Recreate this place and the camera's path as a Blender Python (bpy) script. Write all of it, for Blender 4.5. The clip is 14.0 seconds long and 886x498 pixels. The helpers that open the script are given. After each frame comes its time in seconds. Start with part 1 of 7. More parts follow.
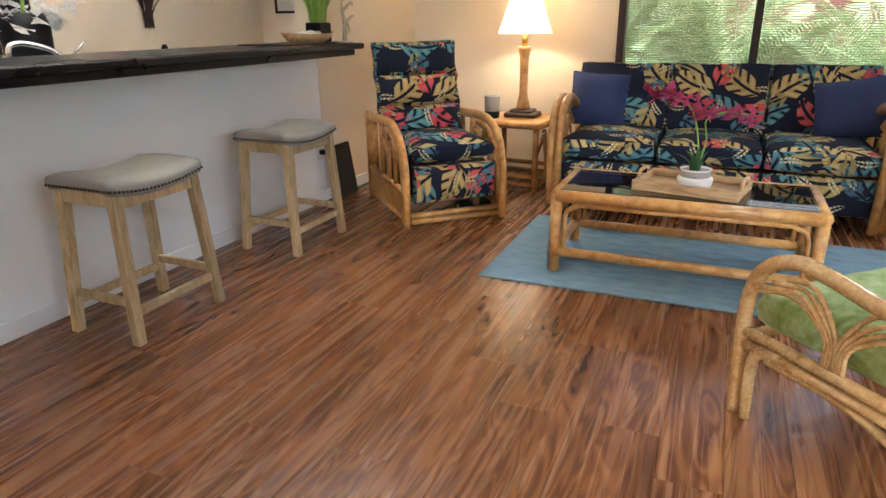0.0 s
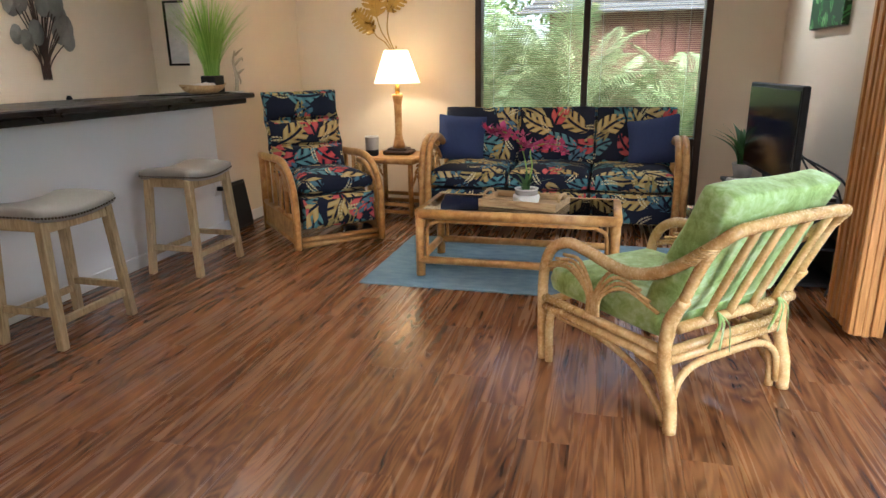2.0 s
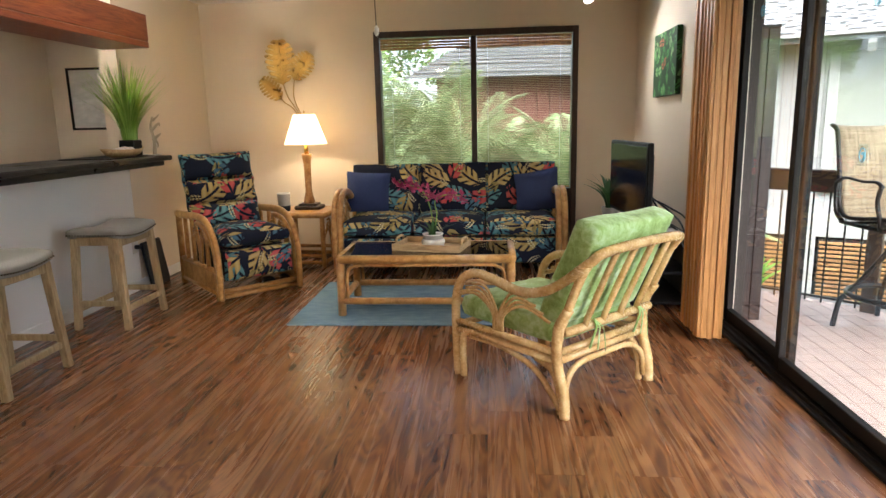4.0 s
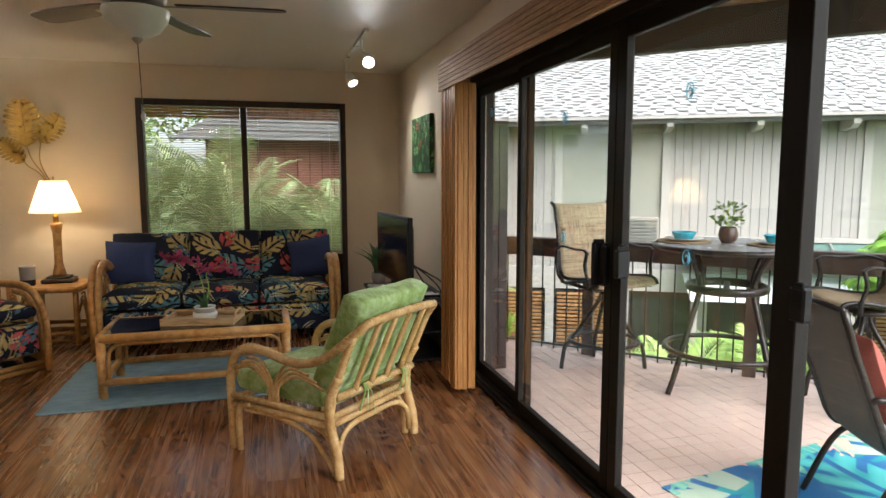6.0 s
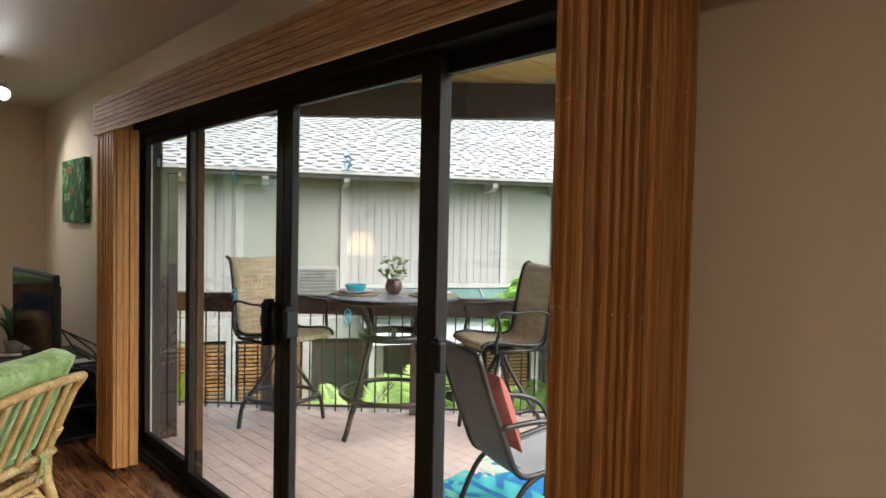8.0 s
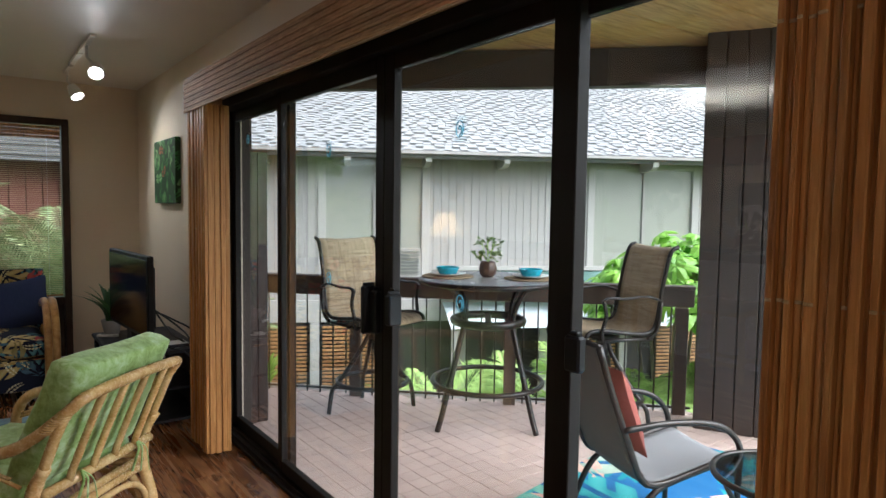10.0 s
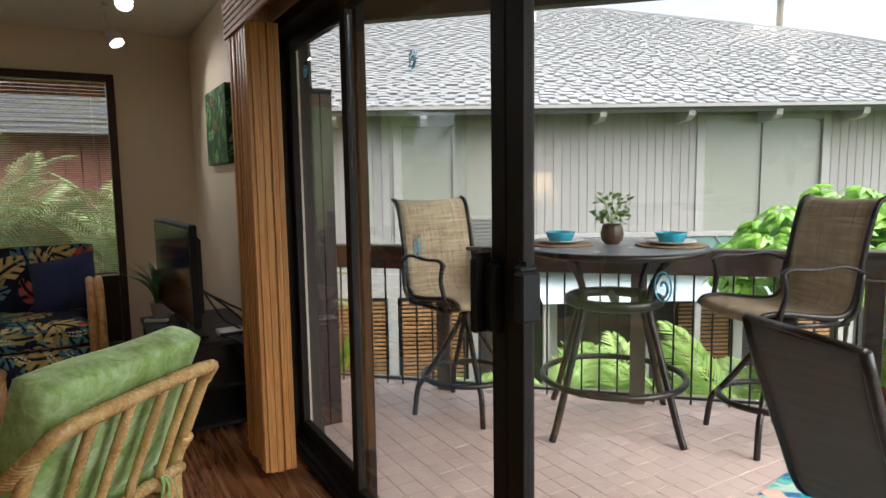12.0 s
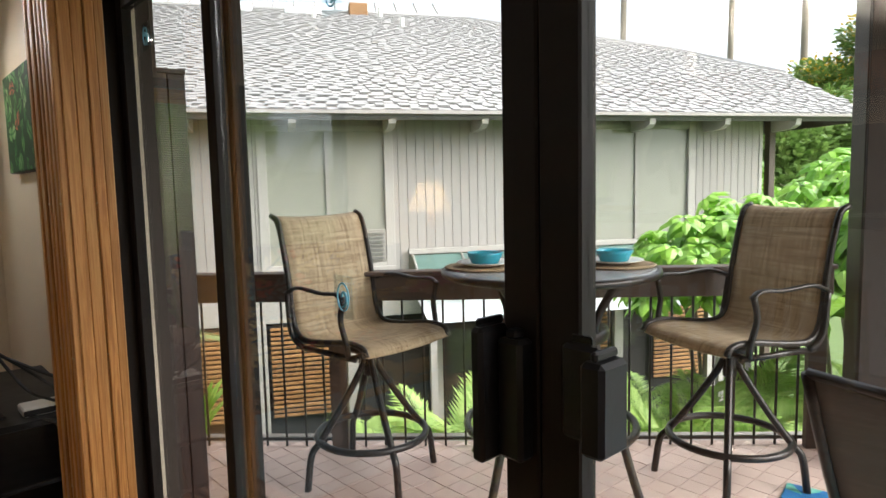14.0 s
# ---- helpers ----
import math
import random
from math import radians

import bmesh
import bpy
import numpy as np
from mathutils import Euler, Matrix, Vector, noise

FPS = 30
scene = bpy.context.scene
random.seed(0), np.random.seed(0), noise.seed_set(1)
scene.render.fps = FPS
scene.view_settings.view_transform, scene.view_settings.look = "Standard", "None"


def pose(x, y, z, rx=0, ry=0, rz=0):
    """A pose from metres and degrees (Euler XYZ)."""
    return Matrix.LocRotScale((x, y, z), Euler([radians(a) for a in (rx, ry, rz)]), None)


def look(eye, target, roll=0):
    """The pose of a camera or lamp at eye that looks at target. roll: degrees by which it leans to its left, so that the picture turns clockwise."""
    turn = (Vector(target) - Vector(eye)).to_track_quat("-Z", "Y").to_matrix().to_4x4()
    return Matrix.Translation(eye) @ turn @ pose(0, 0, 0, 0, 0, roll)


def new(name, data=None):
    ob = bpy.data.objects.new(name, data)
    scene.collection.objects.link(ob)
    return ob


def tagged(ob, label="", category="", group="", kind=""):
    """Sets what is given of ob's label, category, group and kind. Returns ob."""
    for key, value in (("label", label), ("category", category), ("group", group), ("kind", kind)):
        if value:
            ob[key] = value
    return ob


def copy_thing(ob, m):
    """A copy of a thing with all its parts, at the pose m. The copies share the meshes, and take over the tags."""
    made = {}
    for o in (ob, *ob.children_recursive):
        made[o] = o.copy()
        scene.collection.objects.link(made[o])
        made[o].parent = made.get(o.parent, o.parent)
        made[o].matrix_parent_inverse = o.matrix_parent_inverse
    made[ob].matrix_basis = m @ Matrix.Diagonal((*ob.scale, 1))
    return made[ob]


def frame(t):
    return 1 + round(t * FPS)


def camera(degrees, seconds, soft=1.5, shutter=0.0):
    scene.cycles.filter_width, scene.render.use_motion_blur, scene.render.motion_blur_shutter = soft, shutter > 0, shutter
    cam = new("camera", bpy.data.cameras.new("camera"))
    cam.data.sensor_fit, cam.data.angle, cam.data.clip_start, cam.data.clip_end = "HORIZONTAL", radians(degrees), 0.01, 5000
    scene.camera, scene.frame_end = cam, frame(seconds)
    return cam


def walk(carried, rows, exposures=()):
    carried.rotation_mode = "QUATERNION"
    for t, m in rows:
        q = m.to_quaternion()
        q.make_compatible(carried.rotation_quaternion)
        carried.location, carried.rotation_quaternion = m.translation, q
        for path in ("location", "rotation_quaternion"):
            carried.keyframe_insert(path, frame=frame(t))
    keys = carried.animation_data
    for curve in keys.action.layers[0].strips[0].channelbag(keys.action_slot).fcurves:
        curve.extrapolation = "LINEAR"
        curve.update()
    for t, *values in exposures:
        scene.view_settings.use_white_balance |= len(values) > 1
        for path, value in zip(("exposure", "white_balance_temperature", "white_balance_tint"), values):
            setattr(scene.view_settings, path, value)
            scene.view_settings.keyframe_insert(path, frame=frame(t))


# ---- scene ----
import functools
cam = camera(69.7, 14.0)
PATH = [
    (0, (0.129, -0.277, 1.199), (-0.623, 1.451, 0.526), -0.7),
    (0.5, (0.253, -0.405, 1.201), (-0.392, 1.372, 0.547), -0.6),
    (1, (0.361, -0.584, 1.223), (-0.147, 1.253, 0.617), -1.0),
    (1.5, (0.432, -0.745, 1.248), (-0.013, 1.125, 0.696), -0.8),
    (2, (0.502, -0.877, 1.238), (0.023, 0.986, 0.689), -0.8),
    (2.5, (0.525, -0.996, 1.231), (0.097, 0.877, 0.676), -0.9),
    (2.7, (0.514, -1.054, 1.229), (0.134, 0.828, 0.671), -1.0),
    (4.8, (0.463, -1.538, 1.329), (0.437, 0.446, 1.075), -1.2),
    (5, (0.472, -1.563, 1.343), (0.491, 0.424, 1.108), -1.1),
    (5.5, (0.464, -1.609, 1.374), (0.67, 0.37, 1.158), -0.6),
    (6, (0.482, -1.66, 1.408), (1.012, 0.256, 1.184), -0.1),
    (6.5, (0.482, -1.687, 1.434), (1.388, 0.084, 1.24), 0.9),
    (7, (0.496, -1.727, 1.473), (1.685, -0.125, 1.331), 1.1),
    (7.2, (0.514, -1.736, 1.486), (1.787, -0.198, 1.368), 1.0),
    (9.3, (0.532, -1.703, 1.436), (1.924, -0.271, 1.382), 1.2),
    (9.5, (0.565, -1.617, 1.452), (1.897, -0.128, 1.376), 1.5),
    (10, (0.594, -1.41, 1.444), (1.782, 0.193, 1.314), 0.8),
    (10.5, (0.671, -1.187, 1.389), (1.718, 0.51, 1.237), 0.1),
    (11, (0.774, -0.963, 1.366), (1.742, 0.778, 1.181), -0.3),
    (11.5, (0.881, -0.758, 1.35), (1.861, 0.973, 1.144), -0.4),
    (12, (0.969, -0.561, 1.331), (1.96, 1.162, 1.111), -0.9),
    (12.5, (1.044, -0.315, 1.322), (2.008, 1.423, 1.106), -1.6),
    (13, (1.095, -0.135, 1.311), (2.156, 1.547, 1.103), -1.7),
    (13.5, (1.145, 0.04, 1.324), (2.373, 1.606, 1.124), -1.6),
    (14, (1.208, 0.156, 1.326), (2.547, 1.63, 1.133), -1.3),
]
EXPOSURES = [(0, 2.95, 5450, 10), (1, 2.76, 5400, 10), (2.7, 2.6, 5400, 10), (4.8, 2.45, 6050, 9), (5.5, 2.25, 6150, 9), (6, 1.8, 6050, 9), (6.5, 1.3, 5800, 9), (7.2, 1.52, 6000, 9), (9.5, 1.7, 5900, 8), (10, 1.45, 5600, 8), (10.5, 1.35, 5500, 7), (11.5, 1.3, 5750, 9), (12.5, 1.3, 6150, 10), (13.2, 1.45, 6200, 10), (14, 1.5, 6250, 10)]
walk(cam, [(t, look(eye, target, roll)) for t, eye, target, roll in PATH], EXPOSURES)

# ---- world and sun ----
world = bpy.data.worlds.new("sky")
scene.world = world
world.use_nodes = True
wn = world.node_tree
sky = wn.nodes.new("ShaderNodeTexSky")
sky.sky_type = "NISHITA"
sky.sun_disc = False
sky.sun_elevation, sky.sun_rotation = radians(48), radians(150)
sky.air_density, sky.dust_density, sky.ozone_density = 1.0, 3.0, 1.0
wn.nodes["Background"].inputs["Strength"].default_value = 0.15
haze = wn.nodes.new("ShaderNodeHueSaturation")
haze.inputs["Saturation"].default_value = 0.3
wn.links.new(sky.outputs["Color"], haze.inputs["Color"])
wn.links.new(haze.outputs["Color"], wn.nodes["Background"].inputs["Color"])
sun = new("sun", bpy.data.lights.new("sun", "SUN"))
sun.data.energy, sun.data.angle, sun.data.color = 4.0, radians(75), (1.0, 0.96, 0.9)
sun.matrix_world = look((10, -17.3, 22.2), (0, 0, 0))


def lamp_point(name, at, watts, radius, color):
    ob = new(name, bpy.data.lights.new(name, "POINT"))
    ob.data.energy, ob.data.shadow_soft_size, ob.data.color = watts, radius, color
    ob.location = at
    return ob


lamp_point("table_lamp_light", (-1.29, 4.57, 1.23), 2.8, 0.03, (1.0, 0.77, 0.50))
kit = new("beam_tube_lamp", bpy.data.lights.new("beam_tube_lamp", "AREA"))
kit.data.energy, kit.data.shape, kit.data.size, kit.data.size_y, kit.data.color = 20, "RECTANGLE", 0.06, 1.5, (1.0, 0.93, 0.82)
kit.matrix_world = pose(-2.18, 2.1, 2.03, 180)
rear = new("rear_ceiling_light_lamp", bpy.data.lights.new("rear_ceiling_light_lamp", "AREA"))
rear.data.energy, rear.data.shape, rear.data.size, rear.data.color = 9, "DISK", 0.4, (1.0, 0.82, 0.60)
rear.location = (-0.6, -2.7, 2.38)


def lamp_spot(name, at, to, watts, deg, color):
    ob = new(name, bpy.data.lights.new(name, "SPOT"))
    ob.data.energy, ob.data.spot_size, ob.data.spot_blend, ob.data.shadow_soft_size, ob.data.color = watts, radians(deg), 0.9, 0.03, color
    ob.matrix_world = look(at, to)
    return ob


lamp_spot("track_spot_light", (1.255, 3.26, 2.245), (0.9, 1.6, 1.0), 6, 128, (1.0, 0.95, 0.88))
lamp_spot("track_spot_light", (1.295, 4.316, 2.244), (1.7, 3.75, 1.3), 8, 128, (1.0, 0.95, 0.88))

# ---- small mesh kit ----


def bm_box(x0, x1, y0, y1, z0, z1, bev=0.0, bm=None, seg=1):
    own = bmesh.new()
    m = Matrix.Translation(((x0 + x1) / 2, (y0 + y1) / 2, (z0 + z1) / 2)) @ Matrix.Diagonal((abs(x1 - x0), abs(y1 - y0), abs(z1 - z0), 1))
    bmesh.ops.create_cube(own, size=1, matrix=m)
    if bev:
        bmesh.ops.bevel(own, geom=own.edges[:], offset=bev, segments=seg, affect="EDGES", profile=0.5)
    return join(bm, own)


def join(bm, own):
    if bm is None:
        return own
    me = bpy.data.meshes.new("tmp")
    own.to_mesh(me)
    own.free()
    bm.from_mesh(me)
    bpy.data.meshes.remove(me)
    return bm


def smooth_path(pts, n=6):
    """Catmull-Rom through the points."""
    p = [Vector(q) for q in pts]
    p = [p[0] * 2 - p[1]] + p + [p[-1] * 2 - p[-2]]
    out = []
    for i in range(1, len(p) - 2):
        for k in range(n):
            t = k / n
            a, b, c, d = p[i - 1], p[i], p[i + 1], p[i + 2]
            out.append(0.5 * ((2 * b) + (c - a) * t + (2 * a - 5 * b + 4 * c - d) * t * t + (3 * b - a - 3 * c + d) * t ** 3))
    out.append(p[-2])
    return out


def tube(pts, r, seg=8, bm=None, closed=False, r2=None, flat=1.0):
    """A round bar along the points; r2: radius at its end; flat: squash of the second axis."""
    bm = bm or bmesh.new()
    p = [Vector(q) for q in pts]
    rings, n = [], len(p)
    up = None
    for i in range(n):
        a = p[(i - 1) % n] if closed or i else p[0]
        b = p[(i + 1) % n] if closed or i < n - 1 else p[-1]
        tan = (b - a).normalized()
        if up is None:
            up = Vector((0, 0, 1)) if abs(tan.z) < 0.9 else Vector((1, 0, 0))
        side = tan.cross(up).normalized()
        up = side.cross(tan).normalized()
        rr = r if r2 is None else r + (r2 - r) * i / max(1, n - 1)
        rings.append([bm.verts.new(p[i] + side * math.cos(2 * math.pi * k / seg) * rr + up * math.sin(2 * math.pi * k / seg) * rr * flat) for k in range(seg)])
    for i in range(n if closed else n - 1):
        A, B = rings[i], rings[(i + 1) % n]
        for k in range(seg):
            bm.faces.new((A[k], A[(k + 1) % seg], B[(k + 1) % seg], B[k]))
    if not closed:
        bm.faces.new(rings[0][::-1])
        bm.faces.new(rings[-1])
    return bm


def lathe(profile, seg=24, at=(0, 0, 0), bm=None):
    bm = bm or bmesh.new()
    o = Vector(at)
    rings = []
    for r, z in profile:
        rings.append([bm.verts.new(o + Vector((max(r, 1e-4) * math.cos(2 * math.pi * k / seg), max(r, 1e-4) * math.sin(2 * math.pi * k / seg), z))) for k in range(seg)])
    for A, B in zip(rings, rings[1:]):
        for k in range(seg):
            bm.faces.new((A[k], A[(k + 1) % seg], B[(k + 1) % seg], B[k]))
    bm.faces.new(rings[0][::-1])
    bm.faces.new(rings[-1])
    return bm


def cushion(sx, sy, sz, at=(0, 0, 0), puff=0.5, n=12, lump=0.006, turn=None):
    """A stuffed pad: full sizes sx, sy, sz; it thins towards the seams across its thinnest way."""
    bm = bmesh.new()
    bmesh.ops.create_cube(bm, size=2)
    bmesh.ops.subdivide_edges(bm, edges=bm.edges[:], cuts=n - 1, use_grid_fill=True)
    size = (sx, sy, sz)
    c = size.index(min(size))
    a, b = [i for i in range(3) if i != c]
    for v in bm.verts:
        q = v.co.copy()
        ea, eb = abs(q[a]), abs(q[b])
        full = (1 - ea ** 6) * (1 - eb ** 6)
        out = [0, 0, 0]
        pinch = 1 - 0.06 * puff * (1 - q[b] ** 2) * ea, 1 - 0.06 * puff * (1 - q[a] ** 2) * eb
        rim = 1 - 0.03 * abs(q[c])
        out[a] = q[a] * pinch[0] * rim * size[a] / 2
        out[b] = q[b] * pinch[1] * rim * size[b] / 2
        out[c] = q[c] * (1 - min(0.92, puff * 0.8) * (1 - full)) * (1 - 0.25 * puff * (ea * ea + eb * eb) / 2) * size[c] / 2
        f = Vector(out)
        f += lump * noise.noise_vector(f * 7 + Vector(at) * 3)
        v.co = f
    bmesh.ops.smooth_vert(bm, verts=bm.verts[:], factor=0.5, use_axis_x=True, use_axis_y=True, use_axis_z=True)
    if turn:
        bmesh.ops.transform(bm, matrix=turn, verts=bm.verts)
    bmesh.ops.translate(bm, vec=at, verts=bm.verts)
    return bm


def box_uv(bm):
    """UVs in metres, by the face's main direction."""
    uv = bm.loops.layers.uv.verify()
    bm.normal_update()
    for f in bm.faces:
        n = [abs(c) for c in f.normal]
        a = n.index(max(n))
        for l in f.loops:
            c = l.vert.co
            l[uv].uv = (c.y, c.z) if a == 0 else (c.x, c.z + 0.37) if a == 1 else (c.x, c.y + 1.13)


def part(name, bm, material, parent=None, label="", smooth=False, uv=False, mods=0.0):
    if uv:
        box_uv(bm)
    me = bpy.data.meshes.new(name)
    bmesh.ops.recalc_face_normals(bm, faces=bm.faces[:])
    bm.to_mesh(me)
    bm.free()
    me.materials.append(material)
    if smooth:
        me.shade_smooth()
    ob = new(name, me)
    ob.parent = parent
    if label:
        tagged(ob, label)
    return ob


def raw(name, verts, faces, material, parent=None, label="", smooth=False):
    me = bpy.data.meshes.new(name)
    me.from_pydata([tuple(v) for v in verts], [], faces)
    me.materials.append(material)
    if smooth:
        me.shade_smooth()
    ob = new(name, me)
    ob.parent = parent
    if label:
        tagged(ob, label)
    return ob


def thing(name, label, category, m=None, group="", kind=""):
    ob = tagged(new(name), label, category, group, kind)
    ob.empty_display_size = 0.1
    if m is not None:
        ob.matrix_world = m
    return ob


def solid(name, bm, material, label="", category="", kind="", smooth=False, uv=False, group=""):
    return tagged(part(name, bm, material, None, "", smooth, uv), label, category, group, kind)


# ---- materials ----


class Nodes:
    def __init__(self, name):
        self.m = bpy.data.materials.new(name)
        self.m.use_nodes = True
        self.t = self.m.node_tree
        self.p = self.t.nodes["Principled BSDF"]

    def add(self, kind, ins=None, **props):
        n = self.t.nodes.new(kind)
        for k, v in props.items():
            if k == "operation":
                n.operation = v
            elif k == "data_type":
                n.data_type = v
            elif k == "blend_type":
                n.blend_type = v
            elif k == "noise_dimensions":
                n.noise_dimensions = v
            elif k == "voronoi_dimensions":
                n.voronoi_dimensions = v
            elif k == "feature":
                n.feature = v
        for k, v in (ins or {}).items():
            if isinstance(v, bpy.types.NodeSocket):
                self.t.links.new(v, n.inputs[k])
            else:
                n.inputs[k].default_value = v
        return n

    def math(self, op, a, b=0.0, c=0.0):
        return self.add("ShaderNodeMath", {0: a, 1: b, 2: c}, operation=op).outputs[0]

    def coords(self, scale=(1, 1, 1), kind="Object", shift=False):
        c = self.add("ShaderNodeTexCoord").outputs[kind]
        if shift:
            r = self.add("ShaderNodeObjectInfo").outputs["Random"]
            off = self.add("ShaderNodeCombineXYZ", {0: self.math("MULTIPLY", r, 37.0), 1: self.math("MULTIPLY", r, 91.0), 2: self.math("MULTIPLY", r, 53.0)}).outputs[0]
            c = self.add("ShaderNodeVectorMath", {0: c, 1: off}, operation="ADD").outputs[0]
        return self.add("ShaderNodeMapping", {0: c, 3: scale}).outputs[0]

    def noise(self, vec, scale, detail=4.0, rough=0.55, distort=0.0):
        return self.add("ShaderNodeTexNoise", {"Vector": vec, "Scale": scale, "Detail": detail, "Roughness": rough, "Distortion": distort}).outputs[0]

    def ramp(self, fac, stops):
        n = self.add("ShaderNodeValToRGB", {0: fac})
        e = n.color_ramp.elements
        while len(e) < len(stops):
            e.new(0.5)
        for i, (pos, col) in enumerate(stops):
            e[i].position, e[i].color = pos, (*col, 1)
        return n.outputs[0]

    def mix(self, fac, a, b, blend="MIX"):
        n = self.t.nodes.new("ShaderNodeMix")
        n.data_type, n.blend_type = "RGBA", blend
        for k, v in ((0, fac), (6, a), (7, b)):
            if isinstance(v, bpy.types.NodeSocket):
                self.t.links.new(v, n.inputs[k])
            else:
                n.inputs[k].default_value = (*v, 1) if isinstance(v, tuple) and len(v) == 3 else v
        return n.outputs[2]

    def set(self, color=None, rough=None, metal=None, spec=None):
        for k, v in (("Base Color", color), ("Roughness", rough), ("Metallic", metal), ("Specular IOR Level", spec)):
            if v is None:
                continue
            if isinstance(v, bpy.types.NodeSocket):
                self.t.links.new(v, self.p.inputs[k])
            else:
                self.p.inputs[k].default_value = (*v, 1) if isinstance(v, tuple) else v
        return self

    def bump(self, height, strength=0.2, dist=0.005):
        b = self.add("ShaderNodeBump", {"Height": height, "Strength": strength, "Distance": dist})
        self.t.links.new(b.outputs[0], self.p.inputs["Normal"])
        return self


def surface(name, c1, c2, rough=0.6, scale=8.0, metal=0.0, bump=0.15, fine=90.0, stretch=(1, 1, 1), rnd=0.0, spec=0.5):
    """Two-scale mottled surface between two colours."""
    g = Nodes(name)
    v = g.coords(stretch, shift=rnd > 0)
    a, b = g.noise(v, scale, 5), g.noise(v, fine, 3)
    col = g.mix(g.math("SMOOTH_MIN", 1.0, g.math("ADD", g.math("MULTIPLY", a, 0.75), g.math("MULTIPLY", b, 0.3)), 0.1), c1, c2)
    if rnd:
        r = g.add("ShaderNodeObjectInfo").outputs["Random"]
        hsv = g.add("ShaderNodeHueSaturation", {"Color": col, "Value": g.math("MULTIPLY_ADD", r, rnd, 1 - rnd / 2)})
        col = hsv.outputs[0]
    g.set(col, g.math("MULTIPLY_ADD", a, 0.25, rough - 0.12), metal, spec)
    g.bump(g.math("ADD", g.math("MULTIPLY", a, 0.4), b), bump, 0.003)
    return g.m


def wood(name, dark, mid, light, stretch=(12, 1.2, 12), rough=0.4, scale=3.0, rnd=0.3, bump=0.1, rings=2.0, low=0.36, high=0.66):
    """Streaked timber; the grain runs where stretch is small."""
    g = Nodes(name)
    v = g.coords(stretch, shift=True)
    warp = g.noise(v, scale * 0.35, 3, 0.5, 0.6)
    a = g.noise(v, scale, 6, 0.62, rings)
    b = g.noise(v, scale * 7, 3)
    f = g.math("ADD", g.math("MULTIPLY", a, 0.62), g.math("ADD", g.math("MULTIPLY", b, 0.16), g.math("MULTIPLY", warp, 0.25)))
    col = g.ramp(f, [(low, dark), (0.5, mid), (high, light)])
    r = g.add("ShaderNodeObjectInfo").outputs["Random"]
    col = g.add("ShaderNodeHueSaturation", {"Color": col, "Value": g.math("MULTIPLY_ADD", r, rnd, 1 - rnd / 2)}).outputs[0]
    g.set(col, g.math("MULTIPLY_ADD", b, 0.2, rough - 0.1))
    g.bump(f, bump, 0.002)
    return g.m


def leaf_fabric(name, ground, layers, weave=True, rough=0.85):
    """Printed cloth: layers of (scale, shift, length, width, ribs, keep, colour, colour)."""
    g = Nodes(name)
    uv = g.add("ShaderNodeTexCoord").outputs["UV"]
    col = g.mix(g.noise(uv, 60, 3), ground, tuple(c * 1.6 for c in ground))
    for scale, shift, length, width, ribs, keep, c1, c2 in layers:
        v = g.add("ShaderNodeMapping", {0: uv, 1: (shift, shift * 1.7, 0)}).outputs[0]
        vo = g.add("ShaderNodeTexVoronoi", {"Vector": v, "Scale": scale, "Randomness": 0.75}, voronoi_dimensions="2D")
        loc = g.add("ShaderNodeVectorMath", {0: v, 1: vo.outputs["Position"]}, operation="SUBTRACT").outputs[0]
        rc = g.add("ShaderNodeSeparateColor", {0: vo.outputs["Color"]})
        ang = g.math("MULTIPLY", rc.outputs[0], 6.283)
        rot = g.add("ShaderNodeVectorRotate", {"Vector": loc, "Angle": ang}).outputs[0]
        s = g.add("ShaderNodeSeparateXYZ", {0: rot})
        u = g.math("DIVIDE", g.math("ADD", s.outputs[0], 0.0), length / scale)
        av = g.math("ABSOLUTE", g.math("ADD", s.outputs[1], g.math("MULTIPLY", g.math("MULTIPLY", u, u), 0.12 / scale)))
        prof = g.math("MULTIPLY", g.math("SUBTRACT", 1.0, g.math("MULTIPLY", u, u)), g.math("MULTIPLY_ADD", u, -0.25, 0.9))
        rib = g.math("SINE", g.math("ADD", g.math("MULTIPLY", u, ribs), g.math("MULTIPLY", av, -ribs * scale * 1.3)))
        cut = g.math("MULTIPLY", prof, g.math("MULTIPLY_ADD", g.math("GREATER_THAN", rib, -0.55), 0.6, 0.4))
        inside = g.math("GREATER_THAN", g.math("SUBTRACT", g.math("MULTIPLY", cut, width / scale), av), 0.0)
        vein = g.math("GREATER_THAN", av, 0.012 / scale * 3)
        mask = g.math("MULTIPLY", g.math("MULTIPLY", inside, vein), g.math("LESS_THAN", rc.outputs[1], keep))
        tone = g.mix(g.math("MULTIPLY_ADD", rib, 0.35, g.math("MULTIPLY", rc.outputs[2], 0.6)), c1, c2)
        col = g.mix(mask, col, tone)
    g.set(col, rough, 0, 0.25)
    if weave:
        g.bump(g.noise(uv, 700, 2), 0.12, 0.001)
    return g.m


